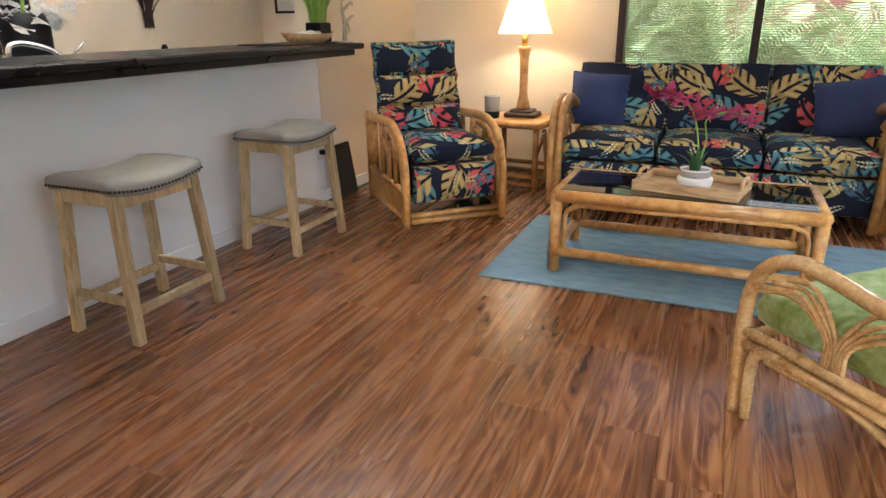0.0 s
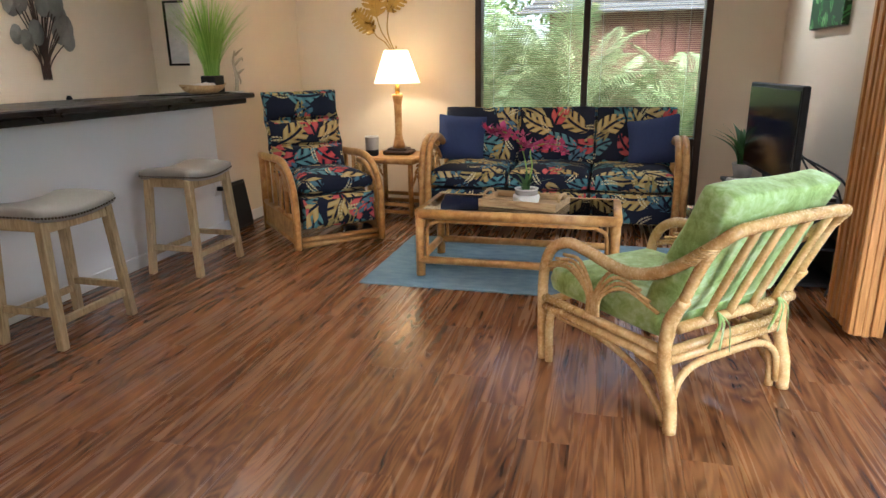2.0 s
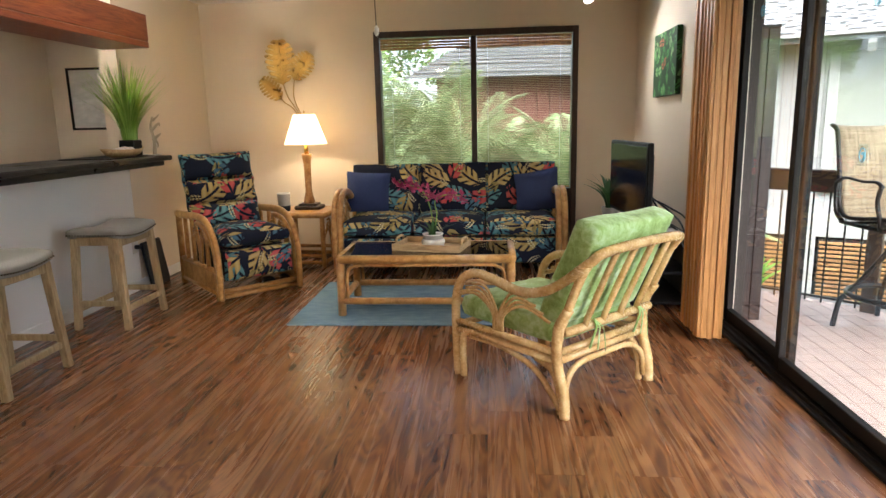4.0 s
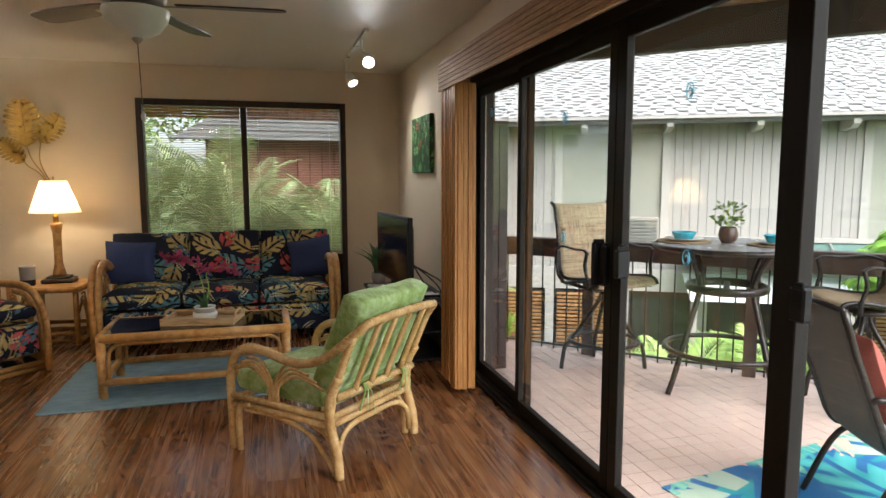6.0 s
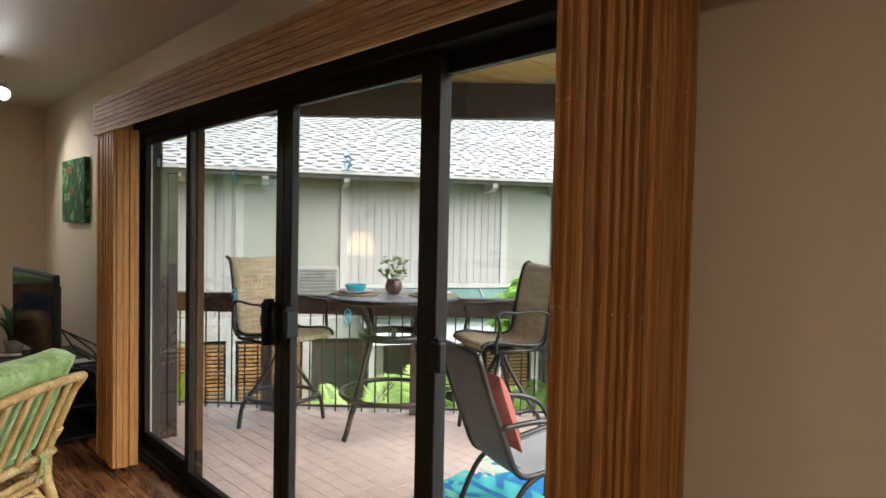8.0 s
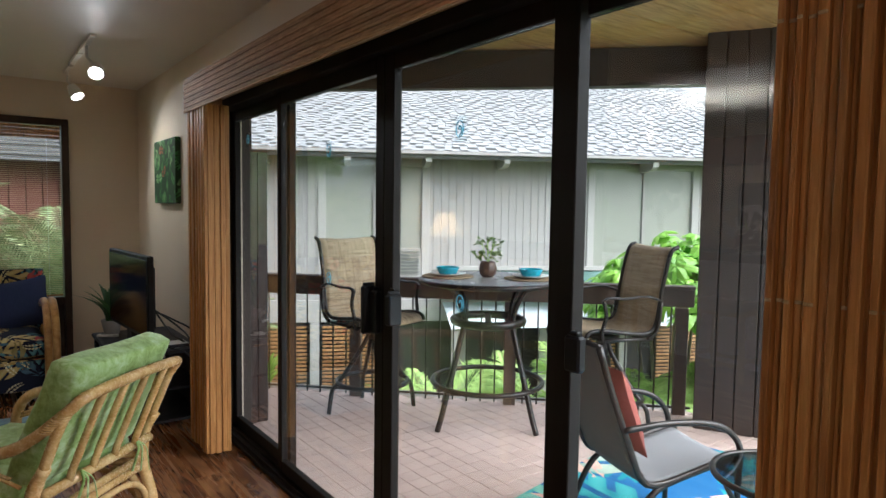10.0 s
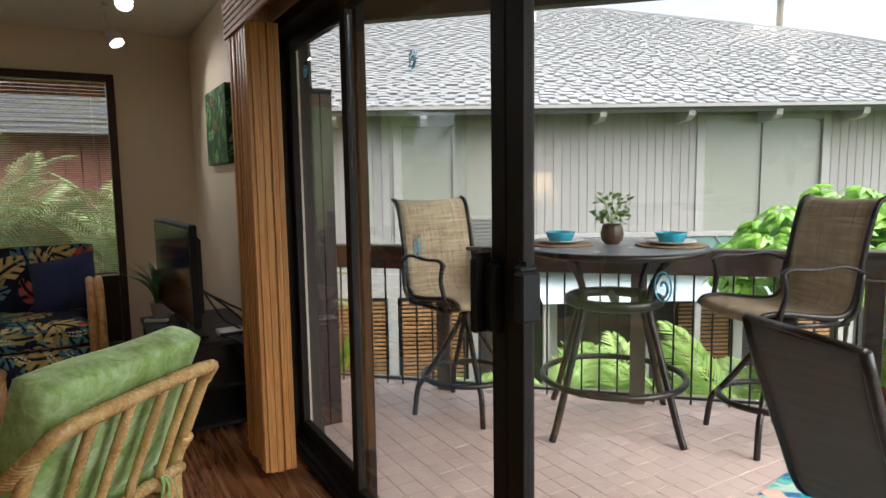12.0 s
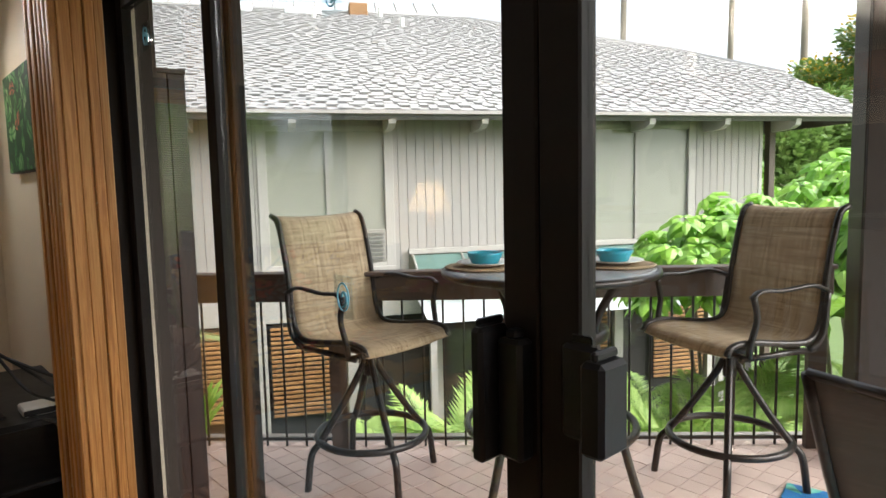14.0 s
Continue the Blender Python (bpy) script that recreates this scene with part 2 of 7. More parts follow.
def glass(name, tint=(1, 1, 1), gloss=1.0):
    g = Nodes(name)
    t = g.t
    tr = g.add("ShaderNodeBsdfTransparent", {0: (*tint, 1)})
    gl = g.add("ShaderNodeBsdfGlossy", {"Roughness": 0.01})
    fr = g.add("ShaderNodeLayerWeight", {"Blend": 0.5})
    f5 = g.math("POWER", fr.outputs["Facing"], 4.0)
    mx = g.add("ShaderNodeMixShader", {0: g.math("MULTIPLY", g.math("MULTIPLY_ADD", f5, 0.8, 0.055), gloss), 1: tr.outputs[0], 2: gl.outputs[0]})
    t.links.new(mx.outputs[0], t.nodes["Material Output"].inputs["Surface"])
    return g.m


def leafy(name, c1, c2, rough=0.45, scale=6.0):
    """Leaves that let some light through."""
    g = Nodes(name)
    isl = g.add("ShaderNodeNewGeometry").outputs["Random Per Island"]
    n = g.noise(g.coords(), scale, 3)
    col = g.mix(g.math("MULTIPLY_ADD", n, 0.5, g.math("MULTIPLY", isl, 0.6)), c1, c2)
    g.set(col, rough)
    tl = g.add("ShaderNodeBsdfTranslucent", {0: col})
    mx = g.add("ShaderNodeMixShader", {0: 0.35, 1: g.p.outputs[0], 2: tl.outputs[0]})
    g.t.links.new(mx.outputs[0], g.t.nodes["Material Output"].inputs["Surface"])
    return g.m


def glow(name, color, strength):
    g = Nodes(name)
    g.set((0.8, 0.8, 0.8), 0.5)
    g.p.inputs["Emission Color"].default_value = (*color, 1)
    g.p.inputs["Emission Strength"].default_value = strength
    return g.m


def velvet(name):
    """Crushed velvet: blotches of brushed pile."""
    g = Nodes(name)
    v = g.coords()
    a = g.noise(v, 6.0, 4, 0.6, 1.2)
    b = g.noise(v, 26.0, 4, 0.65, 0.8)
    f = g.math("ADD", g.math("MULTIPLY", a, 0.65), g.math("MULTIPLY", b, 0.4))
    g.set(g.ramp(f, [(0.38, (0.15, 0.22, 0.035)), (0.52, (0.30, 0.43, 0.14)), (0.66, (0.50, 0.63, 0.36))]), 0.75, 0, 0.2)
    g.p.inputs["Sheen Weight"].default_value = 0.6
    g.p.inputs["Sheen Tint"].default_value = (0.7, 0.85, 0.55, 1)
    g.bump(g.math("ADD", b, g.math("MULTIPLY", g.noise(v, 300, 2), 0.3)), 0.25, 0.004)
    return g.m


def plank_wood(name):
    """Polished acacia: cathedral figure, dark knots, streaks and fine pores along the plank."""
    g = Nodes(name)
    v = g.coords((1, 1, 1), shift=True)
    at = lambda sc: g.add("ShaderNodeMapping", {0: v, 3: sc}).outputs[0]
    low = g.noise(at((5.0, 0.7, 5.0)), 1.5, 2.0, 0.5, 1.0)
    flame = g.math("MULTIPLY_ADD", g.math("SINE", g.math("MULTIPLY", low, 58.0)), 0.5, 0.5)
    streak = g.noise(at((17, 0.5, 17)), 1.5, 4, 0.58, 0.9)
    pores = g.noise(at((150, 7, 150)), 2.0, 2)
    dark = g.noise(at((5, 0.8, 5)), 1.7, 3, 0.6, 1.6)
    f = g.math("ADD", g.math("MULTIPLY", flame, 0.17), g.math("ADD", g.math("MULTIPLY", streak, 0.52), g.math("ADD", g.math("MULTIPLY", dark, 0.36), g.math("MULTIPLY", pores, 0.08))))
    col = g.ramp(f, [(0.36, (0.045, 0.014, 0.006)), (0.46, (0.110, 0.039, 0.013)), (0.57, (0.185, 0.072, 0.024)), (0.72, (0.285, 0.128, 0.047))])
    r = g.add("ShaderNodeObjectInfo").outputs["Random"]
    col = g.add("ShaderNodeHueSaturation", {"Color": col, "Value": g.math("MULTIPLY_ADD", r, 0.22, 0.92)}).outputs[0]
    g.set(col, g.math("MULTIPLY_ADD", streak, 0.14, 0.20))
    g.p.inputs["Specular IOR Level"].default_value = 0.5
    g.bump(g.math("ADD", streak, g.math("MULTIPLY", pores, 0.5)), 0.04, 0.002)
    return g.m


def lamp_cloth(name):
    """White cloth lit from within by the bulb."""
    g = Nodes(name)
    g.set(g.mix(g.noise(g.coords(), 200, 2), (0.78, 0.72, 0.62), (0.84, 0.79, 0.70)), 0.8)
    g.p.inputs["Emission Color"].default_value = (1.0, 0.80, 0.50, 1)
    g.p.inputs["Emission Strength"].default_value = 0.45
    tl = g.add("ShaderNodeBsdfTranslucent", {0: (0.9, 0.8, 0.62, 1)})
    mx = g.add("ShaderNodeMixShader", {0: 0.6, 1: g.p.outputs[0], 2: tl.outputs[0]})
    g.t.links.new(mx.outputs[0], g.t.nodes["Material Output"].inputs["Surface"])
    return g.m


M_WALL = surface("cream_paint", (0.71, 0.60, 0.455), (0.75, 0.64, 0.495), 0.75, 1.5, bump=0.25, fine=260)
M_BARWALL = surface("white_paint", (0.76, 0.76, 0.75), (0.81, 0.81, 0.80), 0.7, 1.5, bump=0.25, fine=260)
M_CEIL = surface("ceiling_paint", (0.76, 0.71, 0.63), (0.80, 0.75, 0.67), 0.55, 1.2, bump=0.2, fine=200)
M_FLOOR = plank_wood("acacia_laminate")
M_UNDER = surface("dark_underlay", (0.04, 0.015, 0.008), (0.05, 0.02, 0.01), 0.6)
M_FRAME = surface("bronze_aluminium", (0.008, 0.006, 0.005), (0.013, 0.010, 0.008), 0.6, 4, 0.0, 0.05, spec=0.18)
M_DARKWOOD = wood("dark_stained_wood", (0.012, 0.005, 0.003), (0.035, 0.014, 0.008), (0.06, 0.026, 0.014), (10, 10, 1), 0.4)
M_REDWOOD = wood("redwood_beam", (0.13, 0.028, 0.010), (0.26, 0.065, 0.022), (0.36, 0.11, 0.04), (10, 0.8, 10), 0.4)
M_BARTOP = surface("black_gloss_counter", (0.008, 0.006, 0.006), (0.014, 0.011, 0.010), 0.3, 6, 0, 0.03, spec=0.3)
M_RATTAN = wood("honey_rattan", (0.26, 0.11, 0.025), (0.45, 0.225, 0.06), (0.60, 0.36, 0.13), (5, 5, 5), 0.32, 3.0, 0.25, 0.08, 0.5)
M_RATTAN_PALE = wood("pale_rattan", (0.40, 0.22, 0.07), (0.60, 0.38, 0.15), (0.74, 0.53, 0.26), (5, 5, 5), 0.26, 3.0, 0.2, 0.08, 0.5)
M_STOOL = wood("weathered_oak", (0.22, 0.15, 0.07), (0.42, 0.30, 0.15), (0.56, 0.43, 0.25), (9, 9, 1.2), 0.5)
M_GREYSEAT = surface("grey_faux_leather", (0.25, 0.235, 0.205), (0.32, 0.30, 0.265), 0.5, 14, 0, 0.2, 240)
M_BRASS = surface("aged_nail_heads", (0.06, 0.05, 0.04), (0.16, 0.13, 0.09), 0.35, 20, 1.0, 0.05)
M_GREEN = velvet("green_velvet")
M_NAVYP = surface("navy_woven_cotton", (0.018, 0.026, 0.075), (0.045, 0.06, 0.14), 0.9, 30, 0, 0.4, 300, (6, 6, 1), spec=0.2)
TROPIC = [(4.2, 0.3, 0.64, 0.34, 13, 0.58, (0.05, 0.14, 0.16), (0.13, 0.28, 0.30)),
          (3.7, 1.9, 0.66, 0.34, 16, 0.55, (0.36, 0.24, 0.07), (0.58, 0.45, 0.20)),
          (4.4, 7.7, 0.62, 0.24, 4, 0.38, (0.24, 0.19, 0.06), (0.48, 0.38, 0.17)),
          (3.4, 3.1, 0.42, 0.24, 9, 0.34, (0.42, 0.04, 0.05), (0.60, 0.13, 0.11)),
          (6.4, 4.7, 0.52, 0.13, 24, 0.5, (0.50, 0.42, 0.20), (0.70, 0.62, 0.40)),
          (4.6, 9.1, 0.60, 0.22, 11, 0.35, (0.04, 0.09, 0.13), (0.10, 0.20, 0.26))]
M_TROPIC = leaf_fabric("tropical_leaf_cloth", (0.006, 0.008, 0.018), TROPIC)
DECKLEAF = [(1.6, 0.7, 0.75, 0.36, 14, 0.8, (0.03, 0.28, 0.33), (0.10, 0.48, 0.48)),
            (1.5, 2.2, 0.70, 0.34, 6, 0.6, (0.34, 0.46, 0.38), (0.58, 0.66, 0.52)),
            (1.9, 5.2, 0.60, 0.26, 9, 0.35, (0.75, 0.36, 0.30), (0.82, 0.55, 0.42)),
            (2.2, 8.2, 0.66, 0.26, 16, 0.5, (0.05, 0.36, 0.34), (0.25, 0.55, 0.42))]
M_DECKRUG = leaf_fabric("outdoor_leaf_rug", (0.02, 0.11, 0.26), DECKLEAF)
M_RUG = surface("worn_blue_rug", (0.03, 0.095, 0.18), (0.34, 0.46, 0.52), 0.95, 8, 0, 0.6, 45, (1, 3, 1), spec=0.1)
M_BAMBOO = wood("woven_bamboo", (0.17, 0.058, 0.014), (0.42, 0.185, 0.046), (0.56, 0.29, 0.09), (26, 26, 1.0), 0.5, 2.4, 0.3, 0.3, 1.5, 0.30, 0.64)
M_BAMBOO_V = wood("woven_valance", (0.22, 0.11, 0.045), (0.44, 0.26, 0.12), (0.58, 0.38, 0.20), (40, 3.0, 40), 0.7, 2.4, 0.35, 0.3, 1.0, 0.32, 0.64)
M_BAMBOO_H = wood("bamboo_slats", (0.20, 0.12, 0.05), (0.45, 0.33, 0.17), (0.62, 0.50, 0.30), (1, 14, 14), 0.5, 3, 0.3)
M_REED = wood("pale_reeds", (0.30, 0.22, 0.12), (0.52, 0.44, 0.28), (0.66, 0.58, 0.42), (1, 14, 14), 0.6, 3, 0.2)
M_BLACK = surface("black_plastic", (0.005, 0.005, 0.006), (0.010, 0.010, 0.011), 0.45, 8, 0, 0.05, spec=0.25)
M_SCREEN = surface("black_screen", (0.004, 0.004, 0.005), (0.006, 0.006, 0.007), 0.14, 3, 0, 0.0)
M_WHITE = surface("white_ceramic", (0.62, 0.60, 0.55), (0.72, 0.70, 0.66), 0.3, 6, 0, 0.05)
M_CHROME = surface("chrome", (0.6, 0.6, 0.6), (0.75, 0.75, 0.75), 0.12, 4, 1.0, 0.0)
M_GOLD = surface("hammered_gold", (0.22, 0.115, 0.015), (0.62, 0.40, 0.09), 0.30, 25, 0.9, 0.5, 60)
M_GREYLEAF = surface("grey_metal_leaf", (0.10, 0.10, 0.09), (0.30, 0.29, 0.26), 0.5, 12, 0.5, 0.3, 60)
M_GLASS = glass("window_glass", (0.97, 0.98, 0.97), 1.0)
M_SMOKED = glass("smoked_table_glass", (0.30, 0.28, 0.27), 1.3)
M_PALEGLASS = glass("frosted_pane", (0.45, 0.55, 0.55), 1.6)
M_SHADE = lamp_cloth("linen_lampshade")
M_SPOT = glow("lit_spot_lens", (1.0, 0.97, 0.9), 14.0)
M_BOWL = surface("frosted_bowl", (0.62, 0.64, 0.56), (0.70, 0.72, 0.64), 0.35, 5, 0, 0.03)
M_BLADE = wood("dark_fan_blade", (0.008, 0.005, 0.004), (0.016, 0.010, 0.008), (0.028, 0.018, 0.013), (1, 9, 9), 0.4)
M_NICKEL = surface("brushed_nickel", (0.30, 0.28, 0.25), (0.42, 0.40, 0.36), 0.35, 20, 1.0, 0.05)
M_CABLE = surface("black_cable", (0.008, 0.008, 0.008), (0.012, 0.012, 0.012), 0.5)
M_GRASS = leafy("grass_blades", (0.13, 0.32, 0.03), (0.52, 0.70, 0.17))
M_LEAF = leafy("bright_leaves", (0.07, 0.24, 0.015), (0.38, 0.64, 0.09), 0.3)
M_PALM = leafy("palm_leaflets", (0.17, 0.34, 0.05), (0.58, 0.74, 0.24))
M_ARECA = leafy("areca_leaflets", (0.05, 0.10, 0.03), (0.34, 0.40, 0.17))
M_DARKLEAF = leafy("dark_leaves", (0.02, 0.07, 0.02), (0.07, 0.16, 0.05))
M_TREELEAF = leafy("tree_leaves", (0.07, 0.15, 0.03), (0.22, 0.32, 0.08))
M_BLOSSOM = leafy("yellow_blossom", (0.45, 0.28, 0.03), (0.75, 0.55, 0.06))
M_BARK = surface("grey_bark", (0.16, 0.13, 0.10), (0.30, 0.26, 0.21), 0.9, 12, 0, 0.6, 60, (1, 1, 4))
M_ORCHID = leafy("crimson_petals", (0.28, 0.02, 0.07), (0.62, 0.10, 0.22))
M_WPETAL = leafy("white_petals", (0.70, 0.68, 0.64), (0.82, 0.82, 0.80))
M_TRAY = wood("raw_wood_tray", (0.22, 0.12, 0.05), (0.44, 0.28, 0.13), (0.58, 0.42, 0.22), (1.2, 9, 9), 0.6)
M_TILE = surface("terracotta_tile", (0.56, 0.40, 0.34), (0.68, 0.53, 0.46), 0.42, 5, 0, 0.25, 60, rnd=0.12)
M_GROUT = surface("grout", (0.34, 0.25, 0.21), (0.40, 0.30, 0.26), 0.9, 20)
M_BROWN = surface("brown_painted_wood", (0.085, 0.058, 0.044), (0.12, 0.085, 0.066), 0.55, 6, 0, 0.2, 80, (1, 1, 4))
M_COLUMN = surface("dark_brown_boards", (0.042, 0.030, 0.025), (0.062, 0.046, 0.038), 0.6, 6, 0, 0.2, 80, (1, 1, 4), spec=0.3)
M_CEDAR = wood("cedar_ceiling", (0.24, 0.11, 0.035), (0.52, 0.29, 0.11), (0.70, 0.45, 0.20), (1.0, 10, 10), 0.5, 2.5, 0.35)
M_IRON = surface("bronze_iron", (0.020, 0.016, 0.014), (0.040, 0.032, 0.028), 0.32, 9, 0.5, 0.08)


def weave(name, c1, c2, c3):
    """Open mesh cloth: uneven threads both ways."""
    g = Nodes(name)
    v = g.coords()
    a = g.noise(g.add("ShaderNodeMapping", {0: v, 3: (120, 5, 5)}).outputs[0], 1.0, 2, 0.6)
    b = g.noise(g.add("ShaderNodeMapping", {0: v, 3: (5, 120, 120)}).outputs[0], 1.0, 2, 0.6)
    f = g.math("ADD", g.math("MULTIPLY", a, 0.5), g.math("MULTIPLY", b, 0.5))
    g.set(g.ramp(f, [(0.38, c1), (0.50, c2), (0.63, c3)]), 0.8)
    g.bump(f, 0.3, 0.003)
    return g.m


M_SLING = weave("tan_mesh_sling", (0.27, 0.19, 0.11), (0.41, 0.305, 0.19), (0.57, 0.445, 0.29))
M_SLING2 = surface("dark_mesh_sling", (0.09, 0.075, 0.062), (0.15, 0.13, 0.11), 0.75, 12, 0, 0.4, 220, (3, 3, 3))
M_SLINGLT = surface("grey_mesh_seat", (0.22, 0.215, 0.22), (0.29, 0.285, 0.29), 0.75, 12, 0, 0.4, 220)
M_STONETOP = surface("slate_table_top", (0.22, 0.22, 0.23), (0.38, 0.38, 0.39), 0.24, 8, 0, 0.1)
M_BLUE = surface("turquoise_glaze", (0.02, 0.34, 0.48), (0.04, 0.44, 0.58), 0.15, 5, 0, 0.02)
M_MAT = surface("seagrass_weave", (0.22, 0.15, 0.08), (0.48, 0.36, 0.22), 0.9, 40, 0, 0.8, 160)
M_POT = surface("brown_carved_pot", (0.05, 0.025, 0.018), (0.13, 0.07, 0.05), 0.4, 20)
M_CORAL = surface("coral_red_cloth", (0.17, 0.035, 0.025), (0.27, 0.07, 0.05), 0.9, 20, 0, 0.5, 200)
M_GREYPOT = surface("grey_stoneware", (0.24, 0.22, 0.20), (0.34, 0.31, 0.28), 0.6, 12)
M_SIDING = surface("grey_siding", (0.300, 0.276, 0.256), (0.355, 0.330, 0.308), 0.8, 3, 0, 0.25, 50, (1, 1, 3), rnd=0.06)
M_TRIM = surface("pale_trim", (0.345, 0.320, 0.295), (0.40, 0.375, 0.345), 0.7, 5)
M_SHINGLE = surface("grey_shingle", (0.20, 0.196, 0.192), (0.33, 0.322, 0.313), 0.9, 9, 0, 0.5, 60, rnd=0.3)
# dark grey of the shadow lines drawn in below the shingle tabs
M_BUTT_SHADE = surface("shingle_butt_shade", (0.035, 0.035, 0.036), (0.06, 0.059, 0.058), 0.95, 9)
M_ROOFBASE = surface("shingle_underlay", (0.10, 0.098, 0.095), (0.15, 0.147, 0.142), 0.95, 6)
M_PANE = surface("curtained_pane", (0.27, 0.265, 0.225), (0.33, 0.325, 0.28), 0.10, 1.2, 0, 0.0)
# near-black that puts the shade of recesses and covered boxes into the colour
M_DARK = surface("recess_shade", (0.02, 0.018, 0.016), (0.035, 0.03, 0.028), 0.8)
M_SHUTTER = wood("orange_shutter", (0.14, 0.06, 0.02), (0.28, 0.14, 0.05), (0.40, 0.22, 0.09), (1, 8, 8), 0.6)
M_WHITEMETAL = surface("white_metal_roof", (0.74, 0.78, 0.80), (0.82, 0.86, 0.88), 0.4, 2)
M_TEALGLASS = surface("teal_skylight", (0.16, 0.27, 0.24), (0.22, 0.34, 0.30), 0.12, 2)
M_GROUND = surface("planted_ground", (0.05, 0.09, 0.025), (0.12, 0.17, 0.05), 0.95, 2, 0, 0.6)
M_REDWALL = surface("red_brown_siding", (0.15, 0.05, 0.035), (0.20, 0.075, 0.05), 0.8, 3, 0, 0.2, rnd=0.12)
M_SHELL = surface("white_shells", (0.66, 0.58, 0.50), (0.78, 0.72, 0.66), 0.4, 20)
M_DRIFT = surface("bleached_driftwood", (0.32, 0.27, 0.18), (0.50, 0.44, 0.33), 0.7, 20)
M_INK = surface("ink_wash", (0.30, 0.30, 0.29), (0.88, 0.86, 0.82), 0.6, 3.2, 0, 0.0, 14, (1, 1, 3))
M_JUNGLE = leaf_fabric("painted_leaves", (0.02, 0.05, 0.02), [(7, 0.4, 0.7, 0.3, 4, 0.9, (0.05, 0.20, 0.05), (0.16, 0.40, 0.12)), (6, 2.4, 0.7, 0.26, 5, 0.6, (0.14, 0.34, 0.10), (0.40, 0.55, 0.28)), (6, 5.4, 0.5, 0.22, 5, 0.22, (0.45, 0.08, 0.05), (0.5, 0.2, 0.1))], False, 0.5)

# ---- the room ----
BACK, LEFT, RIGHT, TOP = 5.0, -2.41, 1.84, 2.475

solid("floor_base", bm_box(-4.2, 1.99, -4.2, 5.1, -0.2, -0.012), M_UNDER, "dark underlay beneath the laminate", "floor", "structure")
solid("ceiling", bm_box(-4.3, 1.99, -4.2, 5.14, TOP, TOP + 0.12), M_CEIL, "smooth off-white painted ceiling", "ceiling", "structure")


def wall(name, boxes, material, label):
    bm = bmesh.new()
    for b in boxes:
        bm_box(*b, bm=bm)
    return solid(name, bm, material, label, "wall", "structure")


WX0, WX1, WZ0, WZ1 = -0.68, 1.285, 0.04, 2.155
wall("wall_north", [(-4.18, WX0, BACK, BACK + 0.14, 0, TOP), (WX1, 1.99, BACK, BACK + 0.14, 0, TOP), (WX0, WX1, BACK, BACK + 0.14, WZ1, TOP)], M_WALL, "cream painted wall around the window")
DY0, DY1, DTOP = -0.96, 2.64, 2.075
wall("wall_east", [(RIGHT, 1.99, DY1, BACK, 0, TOP), (RIGHT, 1.99, -4.2, DY0, 0, TOP), (RIGHT, 1.99, DY0, DY1, DTOP, TOP)], M_WALL, "cream painted wall around the sliding door")
wall("wall_west", [(-4.18, -4.04, -4.2, BACK, 0, TOP)], M_WALL, "cream painted kitchen wall")
wall("wall_south", [(-4.04, RIGHT, -4.2, -4.06, 0, TOP)], M_WALL, "cream painted wall behind the walker")
wall("wall_partition", [(LEFT - 0.15, LEFT, 3.48, BACK, 0, TOP)], M_WALL, "cream painted partition between kitchen and living room")
wall("wall_bar", [(LEFT - 0.15, LEFT - 0.001, -2.4, 3.478, 0, 1.0)], M_BARWALL, "white painted half wall under the bar counter")
for bx in ((LEFT, LEFT + 0.012, -2.4, BACK - 0.013, 0.0, 0.085), (LEFT, WX0 - 0.01, BACK - 0.012, BACK, 0.0, 0.085), (WX1 + 0.01, RIGHT, BACK - 0.012, BACK, 0.0, 0.085), (RIGHT - 0.012, RIGHT, DY1 + 0.03, BACK - 0.013, 0.0, 0.085)):
    solid("baseboard", bm_box(*bx, bev=0.003), M_BARWALL if bx[0] == LEFT and bx[1] < LEFT + 0.1 else M_WALL, "painted baseboard along the wall", "baseboard", "structure")

# bar counter with its stepped edge
bar = thing("bar_counter", "glossy black bar counter on the half wall", "counter", pose(LEFT, 0, 1.0))
part("counter_top", bm_box(-0.36, 0.32, -2.4, 3.567 - 0.0, 0.038, 0.075, 0.008), M_BARTOP, bar)
part("counter_edge", bm_box(-0.30, 0.285, -2.38, 3.50, 0.0, 0.037, 0.006), M_BARTOP, bar)

# beam over the bar
beam = thing("hanging_beam", "reddish brown wooden beam hanging over the bar", "beam", pose(0, 0, 0))
part("beam_board", bm_box(-2.06, -2.0, -1.0, 3.22, 1.90, 2.085, 0.004), M_REDWOOD, beam)
part("beam_board", bm_box(-2.36, -2.30, -1.0, 3.22, 1.90, 2.085, 0.004), M_REDWOOD, beam)
part("beam_soffit", bm_box(-2.36, -2.0, -1.0, 3.22, 1.855, 1.897, 0.004), M_REDWOOD, beam)
part("beam_end", bm_box(-2.298, -2.062, 3.17, 3.215, 1.90, 2.08, 0.004), M_REDWOOD, beam)
part("hanger", bm_box(-2.22, -2.14, 0.0, 0.1, 1.96, TOP, 0.004), M_WHITE, beam)
part("hanger", bm_box(-2.22, -2.14, 2.5, 2.6, 1.96, TOP, 0.004), M_WHITE, beam)

